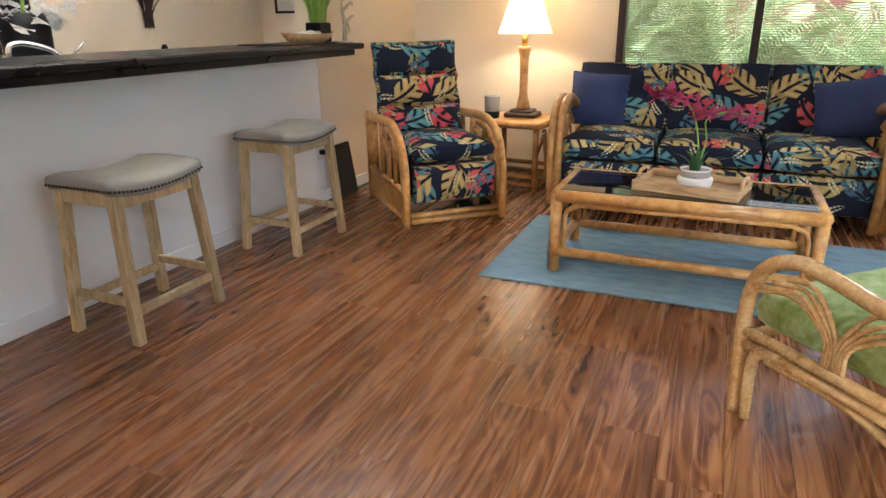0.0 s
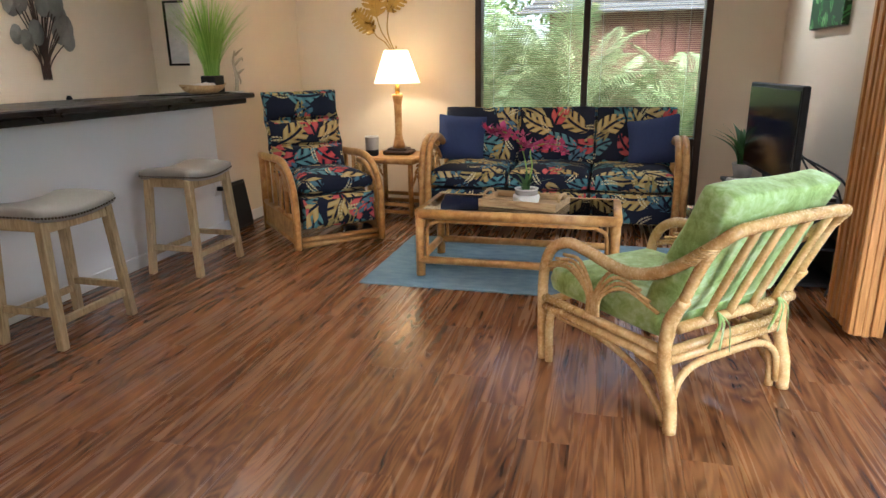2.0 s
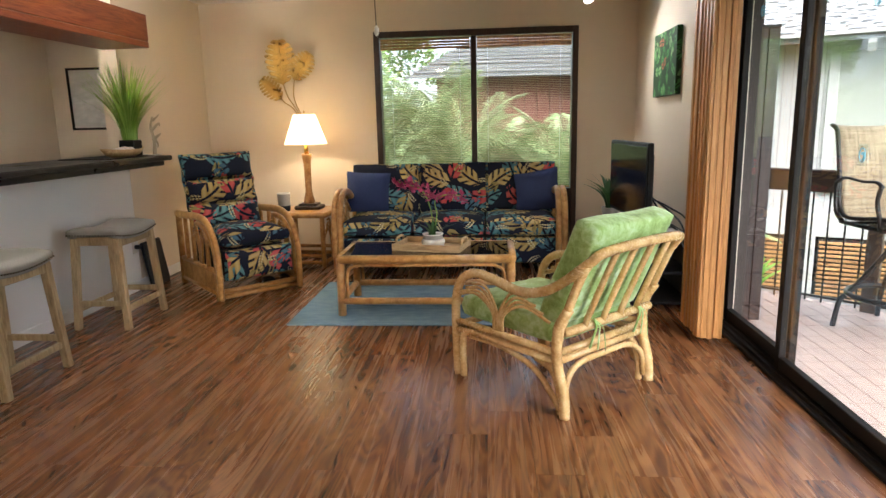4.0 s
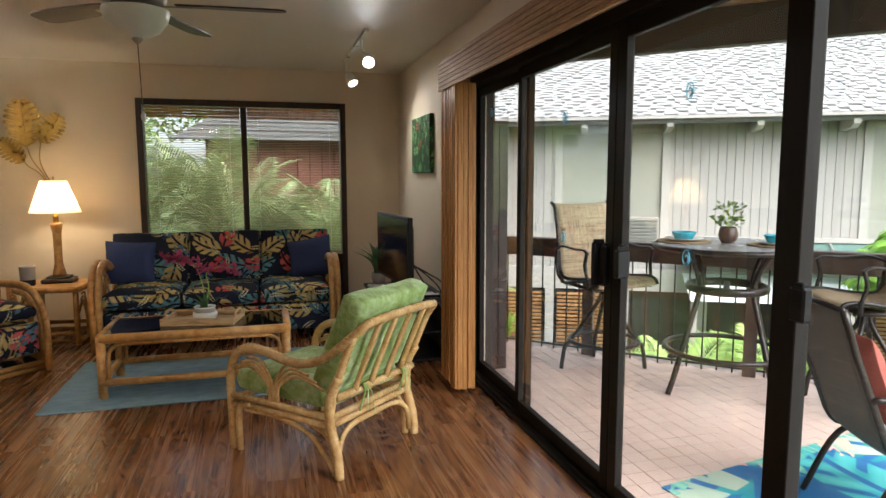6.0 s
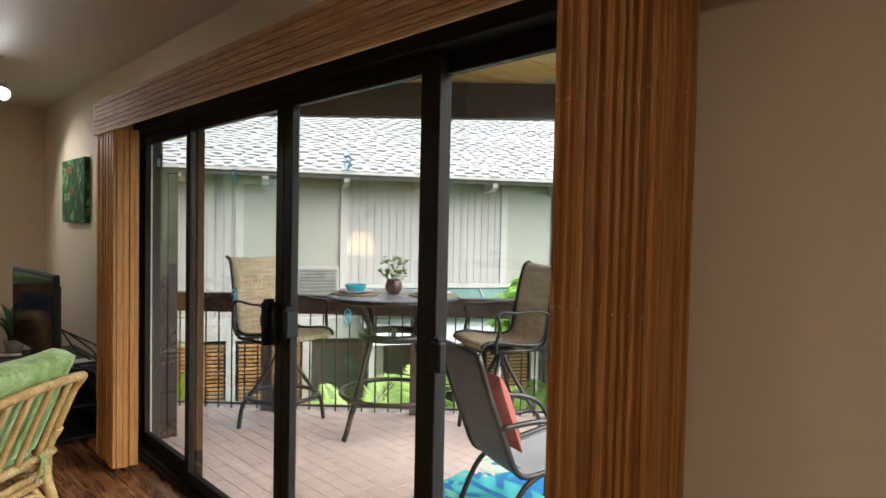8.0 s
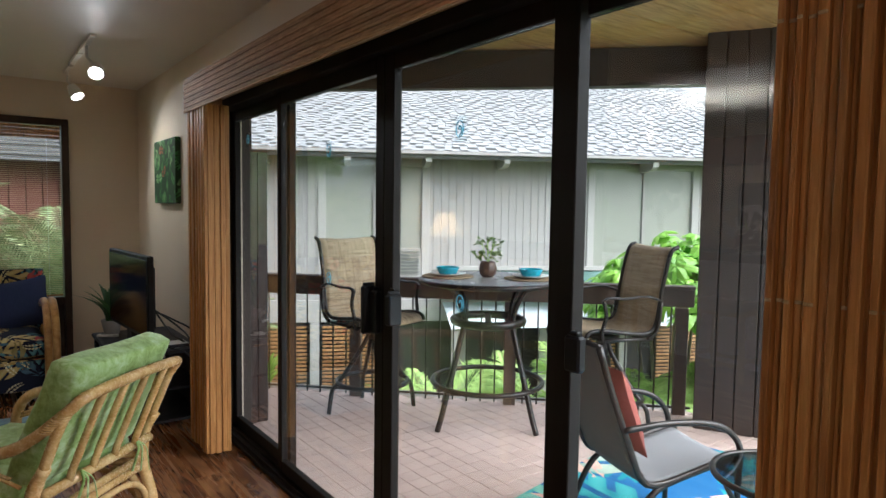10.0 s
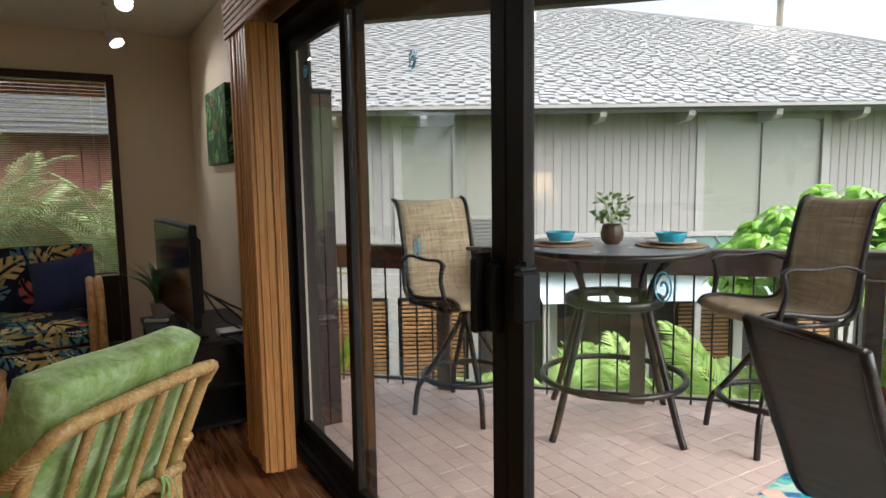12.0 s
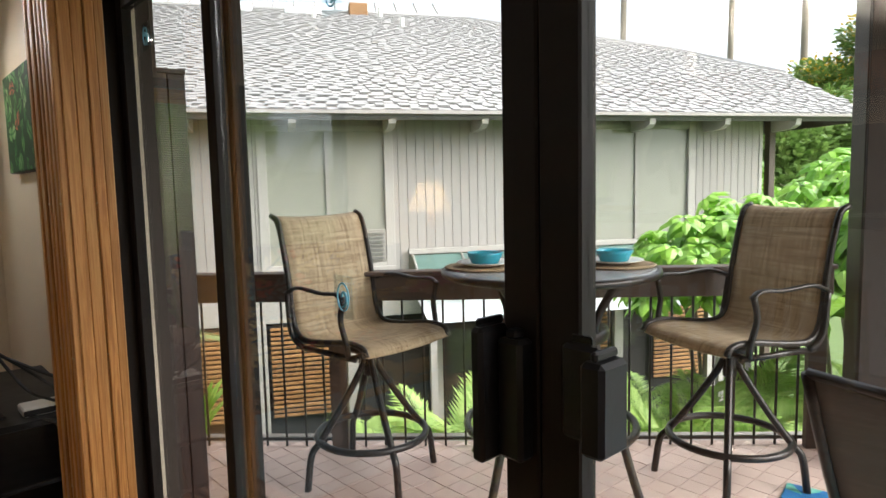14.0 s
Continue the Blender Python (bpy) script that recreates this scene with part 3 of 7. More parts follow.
# kitchen side: lower worktop, ceiling fixture
solid("kitchen_worktop", bm_box(-3.20, LEFT - 0.16, -2.4, 3.40, 0.86, 0.90, 0.006), M_WHITE, "pale kitchen worktop behind the bar", "worktop")
solid("kitchen_base_cabinet", bm_box(-3.15, LEFT - 0.16, -2.4, 3.36, 0.0, 0.858), M_BARWALL, "white base cabinet under the worktop", "cabinet")
M_DIFFUSER = glow("lit_diffuser", (1.0, 0.93, 0.82), 2.2)
kl = thing("tube_light", "lit tube light lying in the trough of the hanging beam", "tube light", pose(-2.18, 2.1, 1.90))
part("tray", bm_box(-0.09, 0.09, -0.8, 0.8, 0.0, 0.05, 0.006), M_WHITE, kl)
part("tube", tube([(0, -0.76, 0.085), (0, 0.76, 0.085)], 0.02, 10), M_DIFFUSER, kl, smooth=True)
for y in (-0.77, 0.77):
    part("lamp_holder", bm_box(-0.03, 0.03, y - 0.015, y + 0.015, 0.051, 0.11, 0.004), M_WHITE, kl)
rl_ = thing("rear_ceiling_light", "lit round ceiling light with a frosted diffuser", "ceiling light", pose(-0.6, -2.7, 2.44))
part("frame", lathe([(0, 0.0), (0.22, 0.0), (0.22, 0.035), (0, 0.035)], 28), M_WHITE, rl_)
part("diffuser", lathe([(0, -0.045), (0.14, -0.035), (0.20, -0.001), (0, -0.001)], 28), M_DIFFUSER, rl_, smooth=True)

# ---- window with its woven shades ----
win = thing("window_1", "dark brown wooden window with two panes", "window", pose(0, BACK, 0), kind="structure")
fr = bmesh.new()
for b in ((WX0, WX0 + 0.055, -0.03, 0.12, WZ0, WZ1), (WX1 - 0.055, WX1, -0.03, 0.12, WZ0, WZ1), (WX0 + 0.055, WX1 - 0.055, -0.03, 0.12, WZ1 - 0.06, WZ1), (WX0 + 0.055, WX1 - 0.055, -0.03, 0.12, 0.56, 0.62), (WX0 + 0.055, WX1 - 0.055, -0.03, 0.12, WZ0, 0.09)):
    bm_box(*b, bev=0.004, bm=fr)
part("window_frame", fr, M_DARKWOOD, win)
part("mullion", bm_box(0.26, 0.315, -0.025, 0.11, 0.622, WZ1 - 0.062, 0.004), M_DARKWOOD, win)
part("lower_panel", bm_box(WX0 + 0.057, WX1 - 0.057, 0.01, 0.06, 0.092, 0.558), M_DARKWOOD, win)
for a, b in ((WX0 + 0.057, 0.258), (0.317, WX1 - 0.057)):
    ob = part("pane", bm_box(a, b, 0.085, 0.09, 0.622, WZ1 - 0.062), M_GLASS, win)
    ob.visible_shadow = False
for a, b in ((WX0 + 0.062, 0.252), (0.323, WX1 - 0.062)):
    sh = new("woven_shade")
    sh.parent = win
    tagged(sh, "sheer woven bamboo shade lowered over the pane")
    vs, fs = [], []
    z, k = 0.64, 0
    while z < 1.99:
        h = 0.0052 + 0.0024 * ((k * 7) % 5) / 5
        s = len(vs)
        vs += [(a, 0.030, z), (b, 0.030, z), (b, 0.034, z), (a, 0.034, z), (a, 0.030, z + h), (b, 0.030, z + h), (b, 0.034, z + h), (a, 0.034, z + h)]
        fs += [tuple(s + i for i in f) for f in ((0, 1, 5, 4), (1, 2, 6, 5), (2, 3, 7, 6), (3, 0, 4, 7), (4, 5, 6, 7), (3, 2, 1, 0))]
        z += 0.0165
        k += 1
    tagged(raw("slats", vs, fs, M_REED, sh), kind="stuff")
    roll = bmesh.new()
    for i in range(4):
        bm_box(a, b, 0.0 - 0.004 * i, 0.012 - 0.004 * i, 1.985 + 0.026 * i, 2.008 + 0.026 * i, 0.004, roll)
    part("rolled_top", roll, M_BAMBOO, sh)
    part("bottom_bar", bm_box(a, b, 0.024, 0.040, 0.626, 0.642, 0.003), M_BAMBOO, sh)
    for x in (a + 0.1, b - 0.1):
        part("cord", tube([(x, 0.026, 0.64), (x, 0.026, 2.0)], 0.0015, 5), M_WHITE, sh)

# ---- sliding glass door ----
M_DECAL = glass("pale_blue_decal", (0.90, 0.95, 0.97), 0.8)
M_DECALBLUE = surface("sticker_blue", (0.10, 0.36, 0.52), (0.16, 0.46, 0.62), 0.5, 30)


def decal(parent, x, y, z):
    """A warning sticker: a clear film with a pale oval and a curl inside."""
    d = part("sticker", bm_box(-0.0003, 0.0, -0.032, 0.032, -0.042, 0.042), M_DECAL, parent, "clear film sticker with a blue curl on the glass")
    d.matrix_basis = Matrix.Translation((x, y, z))
    d.visible_shadow = False
    part("oval", tube([(-0.001, 0.019 * math.cos(k * 0.2618), 0.027 * math.sin(k * 0.2618)) for k in range(24)], 0.0016, 5, closed=True), M_DECALBLUE, d)
    part("curl", tube([(-0.001, (0.003 + 0.0016 * k) * math.cos(k * 0.6), (0.004 + 0.002 * k) * math.sin(k * 0.6)) for k in range(9)], 0.0026, 5), M_DECALBLUE, d)


slider = thing("door_1", "dark bronze aluminium sliding glass door with four panels", "door", pose(1.885, 0, 0), kind="structure")
part("head_track", bm_box(-0.055, 0.07, DY0, DY1, 2.02, 2.075, 0.003), M_FRAME, slider)
sill = bmesh.new()
bm_box(-0.06, 0.075, DY0, DY1, 0.0, 0.022, 0.003, sill)
for x in (-0.035, 0.005, 0.045):
    bm_box(x - 0.004, x + 0.004, DY0 + 0.05, DY1 - 0.05, 0.022, 0.04, 0, sill)
part("floor_track", sill, M_FRAME, slider)
part("jamb", bm_box(-0.055, 0.07, DY1 - 0.05, DY1, 0.022, 2.02, 0.003), M_FRAME, slider)
part("jamb", bm_box(-0.055, 0.07, DY0, DY0 + 0.05, 0.022, 2.02, 0.003), M_FRAME, slider)


def door_panel(y0, y1, x, wl, wr):
    p = thing("panel", "", "")
    p.parent = slider
    for k in ("label", "category"):
        if k in p:
            del p[k]
    bm = bmesh.new()
    for b in ((y0, y0 + wl), (y1 - wr, y1)):
        bm_box(x - 0.018, x + 0.018, b[0], b[1], 0.042, 2.018, 0.003, bm)
    bm_box(x - 0.018, x + 0.018, y0 + wl, y1 - wr, 0.042, 0.105, 0.003, bm)
    bm_box(x - 0.018, x + 0.018, y0 + wl, y1 - wr, 1.955, 2.018, 0.003, bm)
    part("panel_frame", bm, M_FRAME, p)
    g = part("glass_pane", bm_box(x - 0.003, x + 0.003, y0 + wl, y1 - wr, 0.105, 1.955), M_GLASS, p)
    g.visible_shadow = False
    return p


pa = door_panel(1.70, 2.59, 0.045, 0.05, 0.05)
pb = door_panel(0.695, 1.755, 0.0, 0.062, 0.05)
pc = door_panel(-0.270, 0.692, 0.0, 0.09, 0.066)
pd = door_panel(-0.905, -0.19, 0.045, 0.05, 0.05)


def pull(parent, y0, y1, x0, x1, z0, z1):
    bm = bm_box(x0, x1, y0, y1, z0, z1, 0.006)
    bm_box(x0 + 0.006, x1 - 0.004, y0 + 0.012, y1 - 0.012, z1, z1 + 0.012, 0.003, bm)
    part("pull_handle", bm, M_BLACK, parent, "black plastic pull handle")


pull(pb, 0.745, 0.768, -0.078, -0.018, 0.945, 1.135)
pull(pb, 0.70, 0.744, -0.05, -0.018, 0.95, 1.12)
pull(pc, 0.556, 0.59, -0.075, -0.018, 1.005, 1.12)
pull(pc, 0.591, 0.65, -0.03, -0.018, 1.0, 1.125)
pull(pc, -0.325, -0.272, -0.05, -0.018, 1.02, 1.115)

for dp, dx, dy, dz in ((pb, -0.006, 1.183, 1.12), (pc, -0.006, 0.225, 1.13), (pc, -0.006, 0.24, 1.70), (pb, -0.006, 1.185, 1.69), (pa, 0.039, 2.34, 1.83)):
    decal(dp, dx, dy, dz)

# casing strip between door and valance
solid("door_casing", bm_box(1.822, 1.839, DY0 - 0.07, DY1 + 0.07, 2.077, 2.15, 0.002), M_WALL, "cream door casing above the sliding door", "trim", "structure")
solid("door_casing", bm_box(1.822, 1.839, DY1 + 0.002, DY1 + 0.07, 0.0, 2.075, 0.002), M_WALL, "cream door casing beside the sliding door", "trim", "structure")

# ---- valance and folded woven curtains ----
val = thing("curtain_valance", "woven bamboo valance along the top of the door", "valance", pose(0, 0, 0))
part("valance_board", bm_box(1.622, RIGHT, -1.5, 2.53, 2.158, 2.172), M_BAMBOO_V, val)
part("valance_end", bm_box(1.622, RIGHT, 2.518, 2.531, 1.985, 2.156), M_BAMBOO_V, val)
for i in range(14):
    z = 1.975 + i * 0.0135
    part("reed", bm_box(1.608 + 0.003 * (i % 2), 1.621, -1.5, 2.535, z, z + 0.0115, 0.002), M_BAMBOO_V, val)


def folded_curtain(y0, y1, label, seed, widths):
    """A stacked woven curtain: upright reeds round a bundle, near end and room side."""
    rnd = random.Random(seed)
    c = thing("woven_curtain", label, "curtain", pose(0, 0, 0), "curtains at the sliding door")
    part("core", bm_box(1.645, 1.755, y0 + 0.02, y1 - 0.01, 0.05, 1.99), M_BAMBOO, c)
    line = []
    x = 1.757
    while x > 1.640:
        w = rnd.choice(widths)
        line.append((x - w / 2, y0 + 0.012 + rnd.uniform(-0.008, 0.006), w, 0.02))
        x -= w
    y = y0 + 0.01
    k = 0
    while y < y1:
        w = rnd.choice(widths)
        line.append((1.632 + (0.012 if k % 2 else 0.0) + rnd.uniform(-0.003, 0.003), y + w / 2, 0.022, w))
        y += w
        k += 1
    for x, y, wx, wy in line:
        lo = 0.03 + rnd.uniform(0, 0.012)
        part("reed", bm_box(x - wx / 2 * 0.99, x + wx / 2 * 0.99, y - wy / 2 * 0.99, y + wy / 2 * 0.99, lo, 1.99, min(wx, wy) * 0.16), M_BAMBOO, c)
        if rnd.random() < 0.6:
            for z in (0.42, 0.86, 1.30, 1.74):
                part("stitch", bm_box(x - wx / 2 * 1.02 - 0.001, x + wx / 2, y - wy / 2 * 0.8, y + wy / 2 * 0.8, z, z + 0.006, 0.001), M_BAMBOO_H, c)
    return c


folded_curtain(2.165, 2.50, "stacked brown woven reed curtain beside the door", 1, (0.026, 0.034, 0.046))
folded_curtain(-1.14, -0.908, "stacked brown woven reed curtain beside a bare wall", 2, (0.007, 0.010, 0.013, 0.018))

# key box on the wall
kb = thing("key_lock_box", "grey push-button key box on the wall", "lock box", pose(RIGHT, -1.56, 1.53))
part("box_body", bm_box(-0.035, 0.0, -0.045, 0.045, -0.062, 0.062, 0.006), M_GREYPOT, kb)
part("face_plate", bm_box(-0.039, -0.035, -0.033, 0.035, -0.045, 0.04, 0.002), M_GREYLEAF, kb)
for i in range(5):
    for j in (-0.018, 0.018):
        part("button", bm_box(-0.044, -0.039, j - 0.004, j + 0.004, -0.035 + i * 0.014, -0.027 + i * 0.014, 0.001), M_BLACK, kb)
part("latch", bm_box(-0.044, -0.039, -0.006, 0.006, 0.028, 0.04, 0.001), M_BLACK, kb)

# outlet under the bar end
ol = thing("wall_outlet", "white wall outlet with a black plug", "outlet", pose(LEFT + 0.001, 3.42, 0.36))
part("plate", bm_box(0, 0.006, -0.035, 0.035, -0.057, 0.057, 0.002), M_WHITE, ol)
part("plug", bm_box(0.006, 0.05, -0.015, 0.02, -0.02, 0.012, 0.004), M_BLACK, ol)

# ---- living room furniture ----


def arch_fan(parent, material, x, y0, z0, spread, height, r=0.008, n=4):
    """Rattan canes that fan out from a foot at (x, y0, z0), both ways, each a part."""
    for s in (-1, 1):
        for i in range(n):
            f = (i + 1) / n
            p = [(x, y0 + s * 0.009 * (i + 0.5), z0), (x, y0 + s * 0.012 * (i + 0.5), z0 + height * 0.42), (x, y0 + s * spread * (0.18 + 0.32 * f), z0 + height * (0.97 - 0.26 * f)), (x, y0 + s * spread * (0.42 + 0.58 * f), z0 + height * (1.04 - 0.5 * f))]
            part("cane", tube(smooth_path(p, 5), r, 6), material, parent, smooth=True)


# green armchair of pale rattan
ac = thing("rattan_armchair", "pale rattan armchair with green velvet cushions on wood floor", "armchair", pose(0.736, 1.71, 0, 0, 0, 43.8) @ Matrix.Scale(0.966, 4))
top = [(-0.33, -0.40, 0.685), (-0.318, -0.45, 0.74), (-0.27, -0.48, 0.78), (0.0, -0.485, 0.79), (0.27, -0.48, 0.78), (0.318, -0.45, 0.74), (0.33, -0.40, 0.685)]
part("top_rail", tube(smooth_path(top, 7), 0.024, 10), M_RATTAN_PALE, ac, smooth=True)
for s in (-1, 1):
    x = 0.33 * s
    arm = [(x, 0.335, 0.0), (x, 0.345, 0.2), (x, 0.345, 0.40), (x, 0.30, 0.52), (x, 0.20, 0.575), (x, 0.08, 0.57), (x, -0.10, 0.54), (x, -0.22, 0.56), (x, -0.32, 0.62), (x, -0.40, 0.69), (x * 0.97, -0.445, 0.735)]
    part("arm", tube(smooth_path(arm, 6), 0.024, 10), M_RATTAN_PALE, ac, smooth=True)
    part("front_leg", tube(smooth_path([(x, 0.29, 0.0), (x, 0.295, 0.17), (x, 0.275, 0.24), (x, 0.19, 0.265)], 5), 0.019, 8), M_RATTAN_PALE, ac, smooth=True)
    part("back_leg", tube(smooth_path([(x, -0.395, 0.0), (x, -0.385, 0.12), (x, -0.345, 0.27), (x, -0.355, 0.42), (x, -0.39, 0.51)], 5), 0.025, 10), M_RATTAN_PALE, ac, smooth=True)
    part("back_leg", tube(smooth_path([(x * 0.93, -0.35, 0.0), (x * 0.93, -0.345, 0.11), (x * 0.93, -0.30, 0.2), (x * 0.93, -0.20, 0.235)], 5), 0.018, 8), M_RATTAN_PALE, ac, smooth=True)
    part("back_post", tube(smooth_path([(x * 0.97, -0.33, 0.27), (x * 0.98, -0.38, 0.50), (x * 0.98, -0.43, 0.70), (x * 0.86, -0.47, 0.775)], 5), 0.021, 9), M_RATTAN_PALE, ac, smooth=True)
    sr = bmesh.new()
    for z in (0.255, 0.295):
        tube([(x, 0.34, z), (x, -0.36, z + 0.005)], 0.019, 8, sr)
    part("side_rail", sr, M_RATTAN_PALE, ac, smooth=True)
    part("side_brace", tube(smooth_path([(x, 0.24, 0.235), (x, 0.0, 0.235), (x, -0.2, 0.19), (x, -0.31, 0.10), (x, -0.37, 0.03)], 6), 0.014, 8), M_RATTAN_PALE, ac, smooth=True)
    arch_fan(ac, M_RATTAN_PALE, x, 0.03, 0.30, 0.33, 0.24, 0.008)
    for i in range(8):
        part("cane_binding", tube([(x + 0.027 * math.cos(a), -0.405 - 0.06 * (i / 8 - 0.5) + 0.03 * math.sin(a), 0.65 + 0.009 * i) for a in [k * 0.785 for k in range(8)]], 0.0045, 5, closed=True), M_RATTAN_PALE, ac, smooth=True)
for y, z in ((0.335, 0.275), (-0.34, 0.255), (-0.345, 0.295)):
    part("cross_rail", tube([(-0.33, y, z), (0.33, y, z)], 0.019, 8), M_RATTAN_PALE, ac, smooth=True)
part("lower_back_rail", tube([(-0.32, -0.385, 0.40), (0.32, -0.385, 0.40)], 0.021, 9), M_RATTAN_PALE, ac, smooth=True)
part("back_arch", tube(smooth_path([(-0.31, -0.375, 0.03), (-0.29, -0.37, 0.15), (-0.2, -0.36, 0.215), (0.0, -0.36, 0.225), (0.2, -0.36, 0.215), (0.29, -0.37, 0.15), (0.31, -0.375, 0.03)], 5), 0.015, 8), M_RATTAN_PALE, ac, smooth=True)
for x in (-0.19, -0.06, 0.07, 0.2):
    part("back_slat", tube(smooth_path([(x, -0.385, 0.39), (x, -0.435, 0.6), (x, -0.485, 0.79)], 4), 0.016, 8), M_RATTAN_PALE, ac, smooth=True)
part("seat_cushion", cushion(0.60, 0.66, 0.16, (0, 0.02, 0.375), 0.35), M_GREEN, ac, smooth=True)
part("back_cushion", cushion(0.60, 0.17, 0.50, (0, -0.315, 0.66), 0.25, turn=pose(0, 0, 0, 14)), M_GREEN, ac, smooth=True)
for x in (-0.14, 0.2):
    tie = bmesh.new()
    for k in range(3):
        tube(smooth_path([(x, -0.40, 0.43), (x + 0.02 * (k - 1), -0.43, 0.40), (x + 0.04 * (k - 1), -0.43, 0.36), (x + 0.06 * (k - 1) + 0.02, -0.41, 0.30 - 0.02 * k)], 4), 0.006, 5, tie, flat=0.4)
    part("cushion_tie", tie, M_GREEN, ac, smooth=True)


# the back leans away from the seat
for ob in ac.children:
    for v in ob.data.vertices:
        if v.co.y < -0.12 and v.co.z > 0.42:
            v.co.y -= 0.20 * (v.co.z - 0.42) * min(1.0, (-v.co.y - 0.12) / 0.15)

# recliner
rc = thing("rattan_recliner", "rattan recliner with navy tropical leaf upholstery", "recliner", pose(-1.343, 3.312, 0, 0, 0, 224))
for s in (-1, 1):
    x = 0.325 * s
    part("arm", tube(smooth_path([(x, 0.0, 0.0), (x, 0.01, 0.2), (x, -0.005, 0.38), (x, -0.08, 0.51), (x, -0.2, 0.585), (x, -0.36, 0.605), (x, -0.60, 0.595), (x, -0.86, 0.585)], 6), 0.031, 10, flat=0.75), M_RATTAN, rc, smooth=True)
    part("arm", tube(smooth_path([(x * 0.99, -0.05, 0.0), (x * 0.99, -0.04, 0.2), (x * 0.99, -0.055, 0.36), (x * 0.99, -0.13, 0.47), (x * 0.99, -0.25, 0.535), (x * 0.99, -0.40, 0.55)], 6), 0.022, 8), M_RATTAN, rc, smooth=True)
    part("back_post", tube([(x, -0.82, 0.0), (x, -0.82, 0.58)], 0.026, 9), M_RATTAN, rc, smooth=True)
    for y in (-0.66, -0.50, -0.20):
        part("side_post", tube([(x, y, 0.22), (x, y, 0.585 if y < -0.3 else 0.52)], 0.018, 8), M_RATTAN, rc, smooth=True)
    part("side_panel", bm_box(x - 0.012, x + 0.012, -0.81, -0.03, 0.06, 0.21, 0.006), M_RATTAN, rc)
    for z in (0.05, 0.22):
        part("side_rail", tube([(x, -0.82, z), (x, -0.01, z)], 0.02, 8), M_RATTAN, rc, smooth=True)
    arch_fan(rc, M_RATTAN, x, -0.35, 0.24, 0.20, 0.30, 0.009)
for z in (0.022, 0.062):
    part("front_rail", tube([(-0.325, -0.02, z), (0.325, -0.02, z)], 0.02, 8), M_RATTAN, rc, smooth=True)
# box below the cushion, its shade given as a near-black colour
part("seat_box", bm_box(-0.27, 0.27, -0.72, -0.10, 0.16, 0.36, 0.02), M_DARK, rc)
part("seat_cushion", cushion(0.56, 0.60, 0.19, (0, -0.31, 0.44), 0.7), M_TROPIC, rc, smooth=True, uv=True)
part("leg_rest", cushion(0.56, 0.13, 0.23, (0, -0.02, 0.255), 0.6), M_TROPIC, rc, smooth=True, uv=True)
for z, y, h, tl in ((0.575, -0.53, 0.215, 12), (0.765, -0.575, 0.215, 13), (0.965, -0.63, 0.235, 13)):
    part("back_cushion", cushion(0.60, 0.21, h, (0.04, y, z), 0.8, turn=pose(0, 0, 0, tl)), M_TROPIC, rc, smooth=True, uv=True)

# pair of slippers under the recliner
sl = thing("slipper", "dark slipper with a pale sole on the floor", "shoe", pose(-1.35, 3.52, 0.0, 0, 0, 30))
part("sole", cushion(0.10, 0.25, 0.03, (0, 0, 0.015), 0.3, 6), M_WHITE, sl, smooth=True)
part("upper", cushion(0.10, 0.15, 0.05, (0, 0.05, 0.045), 0.6, 6), M_BLACK, sl, smooth=True)
copy_thing(sl, pose(-1.25, 3.62, 0.0, 0, 0, 20))

# sofa
so = thing("rattan_sofa", "three-seat rattan sofa with navy tropical leaf upholstery", "sofa", pose(0.085, 3.92, 0))
for s in (-1, 1):
    x = 0.955 * s
    for dx in (-0.025, 0.025):
        part("arm", tube(smooth_path([(x + dx, 0.02, 0.0), (x + dx, -0.005, 0.25), (x + dx, 0.0, 0.45), (x + dx, 0.06, 0.61), (x + dx, 0.18, 0.69), (x + dx, 0.36, 0.69), (x + dx, 0.55, 0.60), (x + dx, 0.66, 0.5)], 6), 0.027, 9), M_RATTAN, so, smooth=True)
    part("arm", tube(smooth_path([(x, 0.08, 0.0), (x, 0.07, 0.4), (x, 0.12, 0.55), (x, 0.22, 0.61), (x, 0.35, 0.60), (x, 0.5, 0.5)], 6), 0.019, 8), M_RATTAN, so, smooth=True)
    arch_fan(so, M_RATTAN, x, 0.30, 0.22, 0.2, 0.36, 0.008)
    part("back_leg", tube([(x, 0.72, 0.0), (x, 0.72, 0.5)], 0.025, 8), M_RATTAN, so, smooth=True)
    for z in (0.12, 0.24):
        part("side_rail", tube([(x, 0.03, z), (x, 0.72, z)], 0.02, 8), M_RATTAN, so, smooth=True)
# base in the recess colour: shade under the cushions is painted on
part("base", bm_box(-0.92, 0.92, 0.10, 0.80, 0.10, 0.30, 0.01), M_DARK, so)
# added dark board, stops window light in the gaps between back cushions
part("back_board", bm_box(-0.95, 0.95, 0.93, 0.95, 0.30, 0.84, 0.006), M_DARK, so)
for i in range(3):
    x = -0.62 + i * 0.62
    part("seat_cushion", cushion(0.62, 0.70, 0.19, (x, 0.36, 0.395), 0.45), M_TROPIC, so, smooth=True, uv=True)
    part("skirt_panel", cushion(0.615, 0.05, 0.23, (x, 0.055, 0.20), 0.2, 8), M_TROPIC, so, smooth=True, uv=True)
    part("back_cushion", cushion(0.668, 0.20, 0.50, ((i - 1) * 0.648, 0.82, 0.655), 0.33, turn=pose(0, 0, 0, -12)), M_TROPIC, so, smooth=True, uv=True)
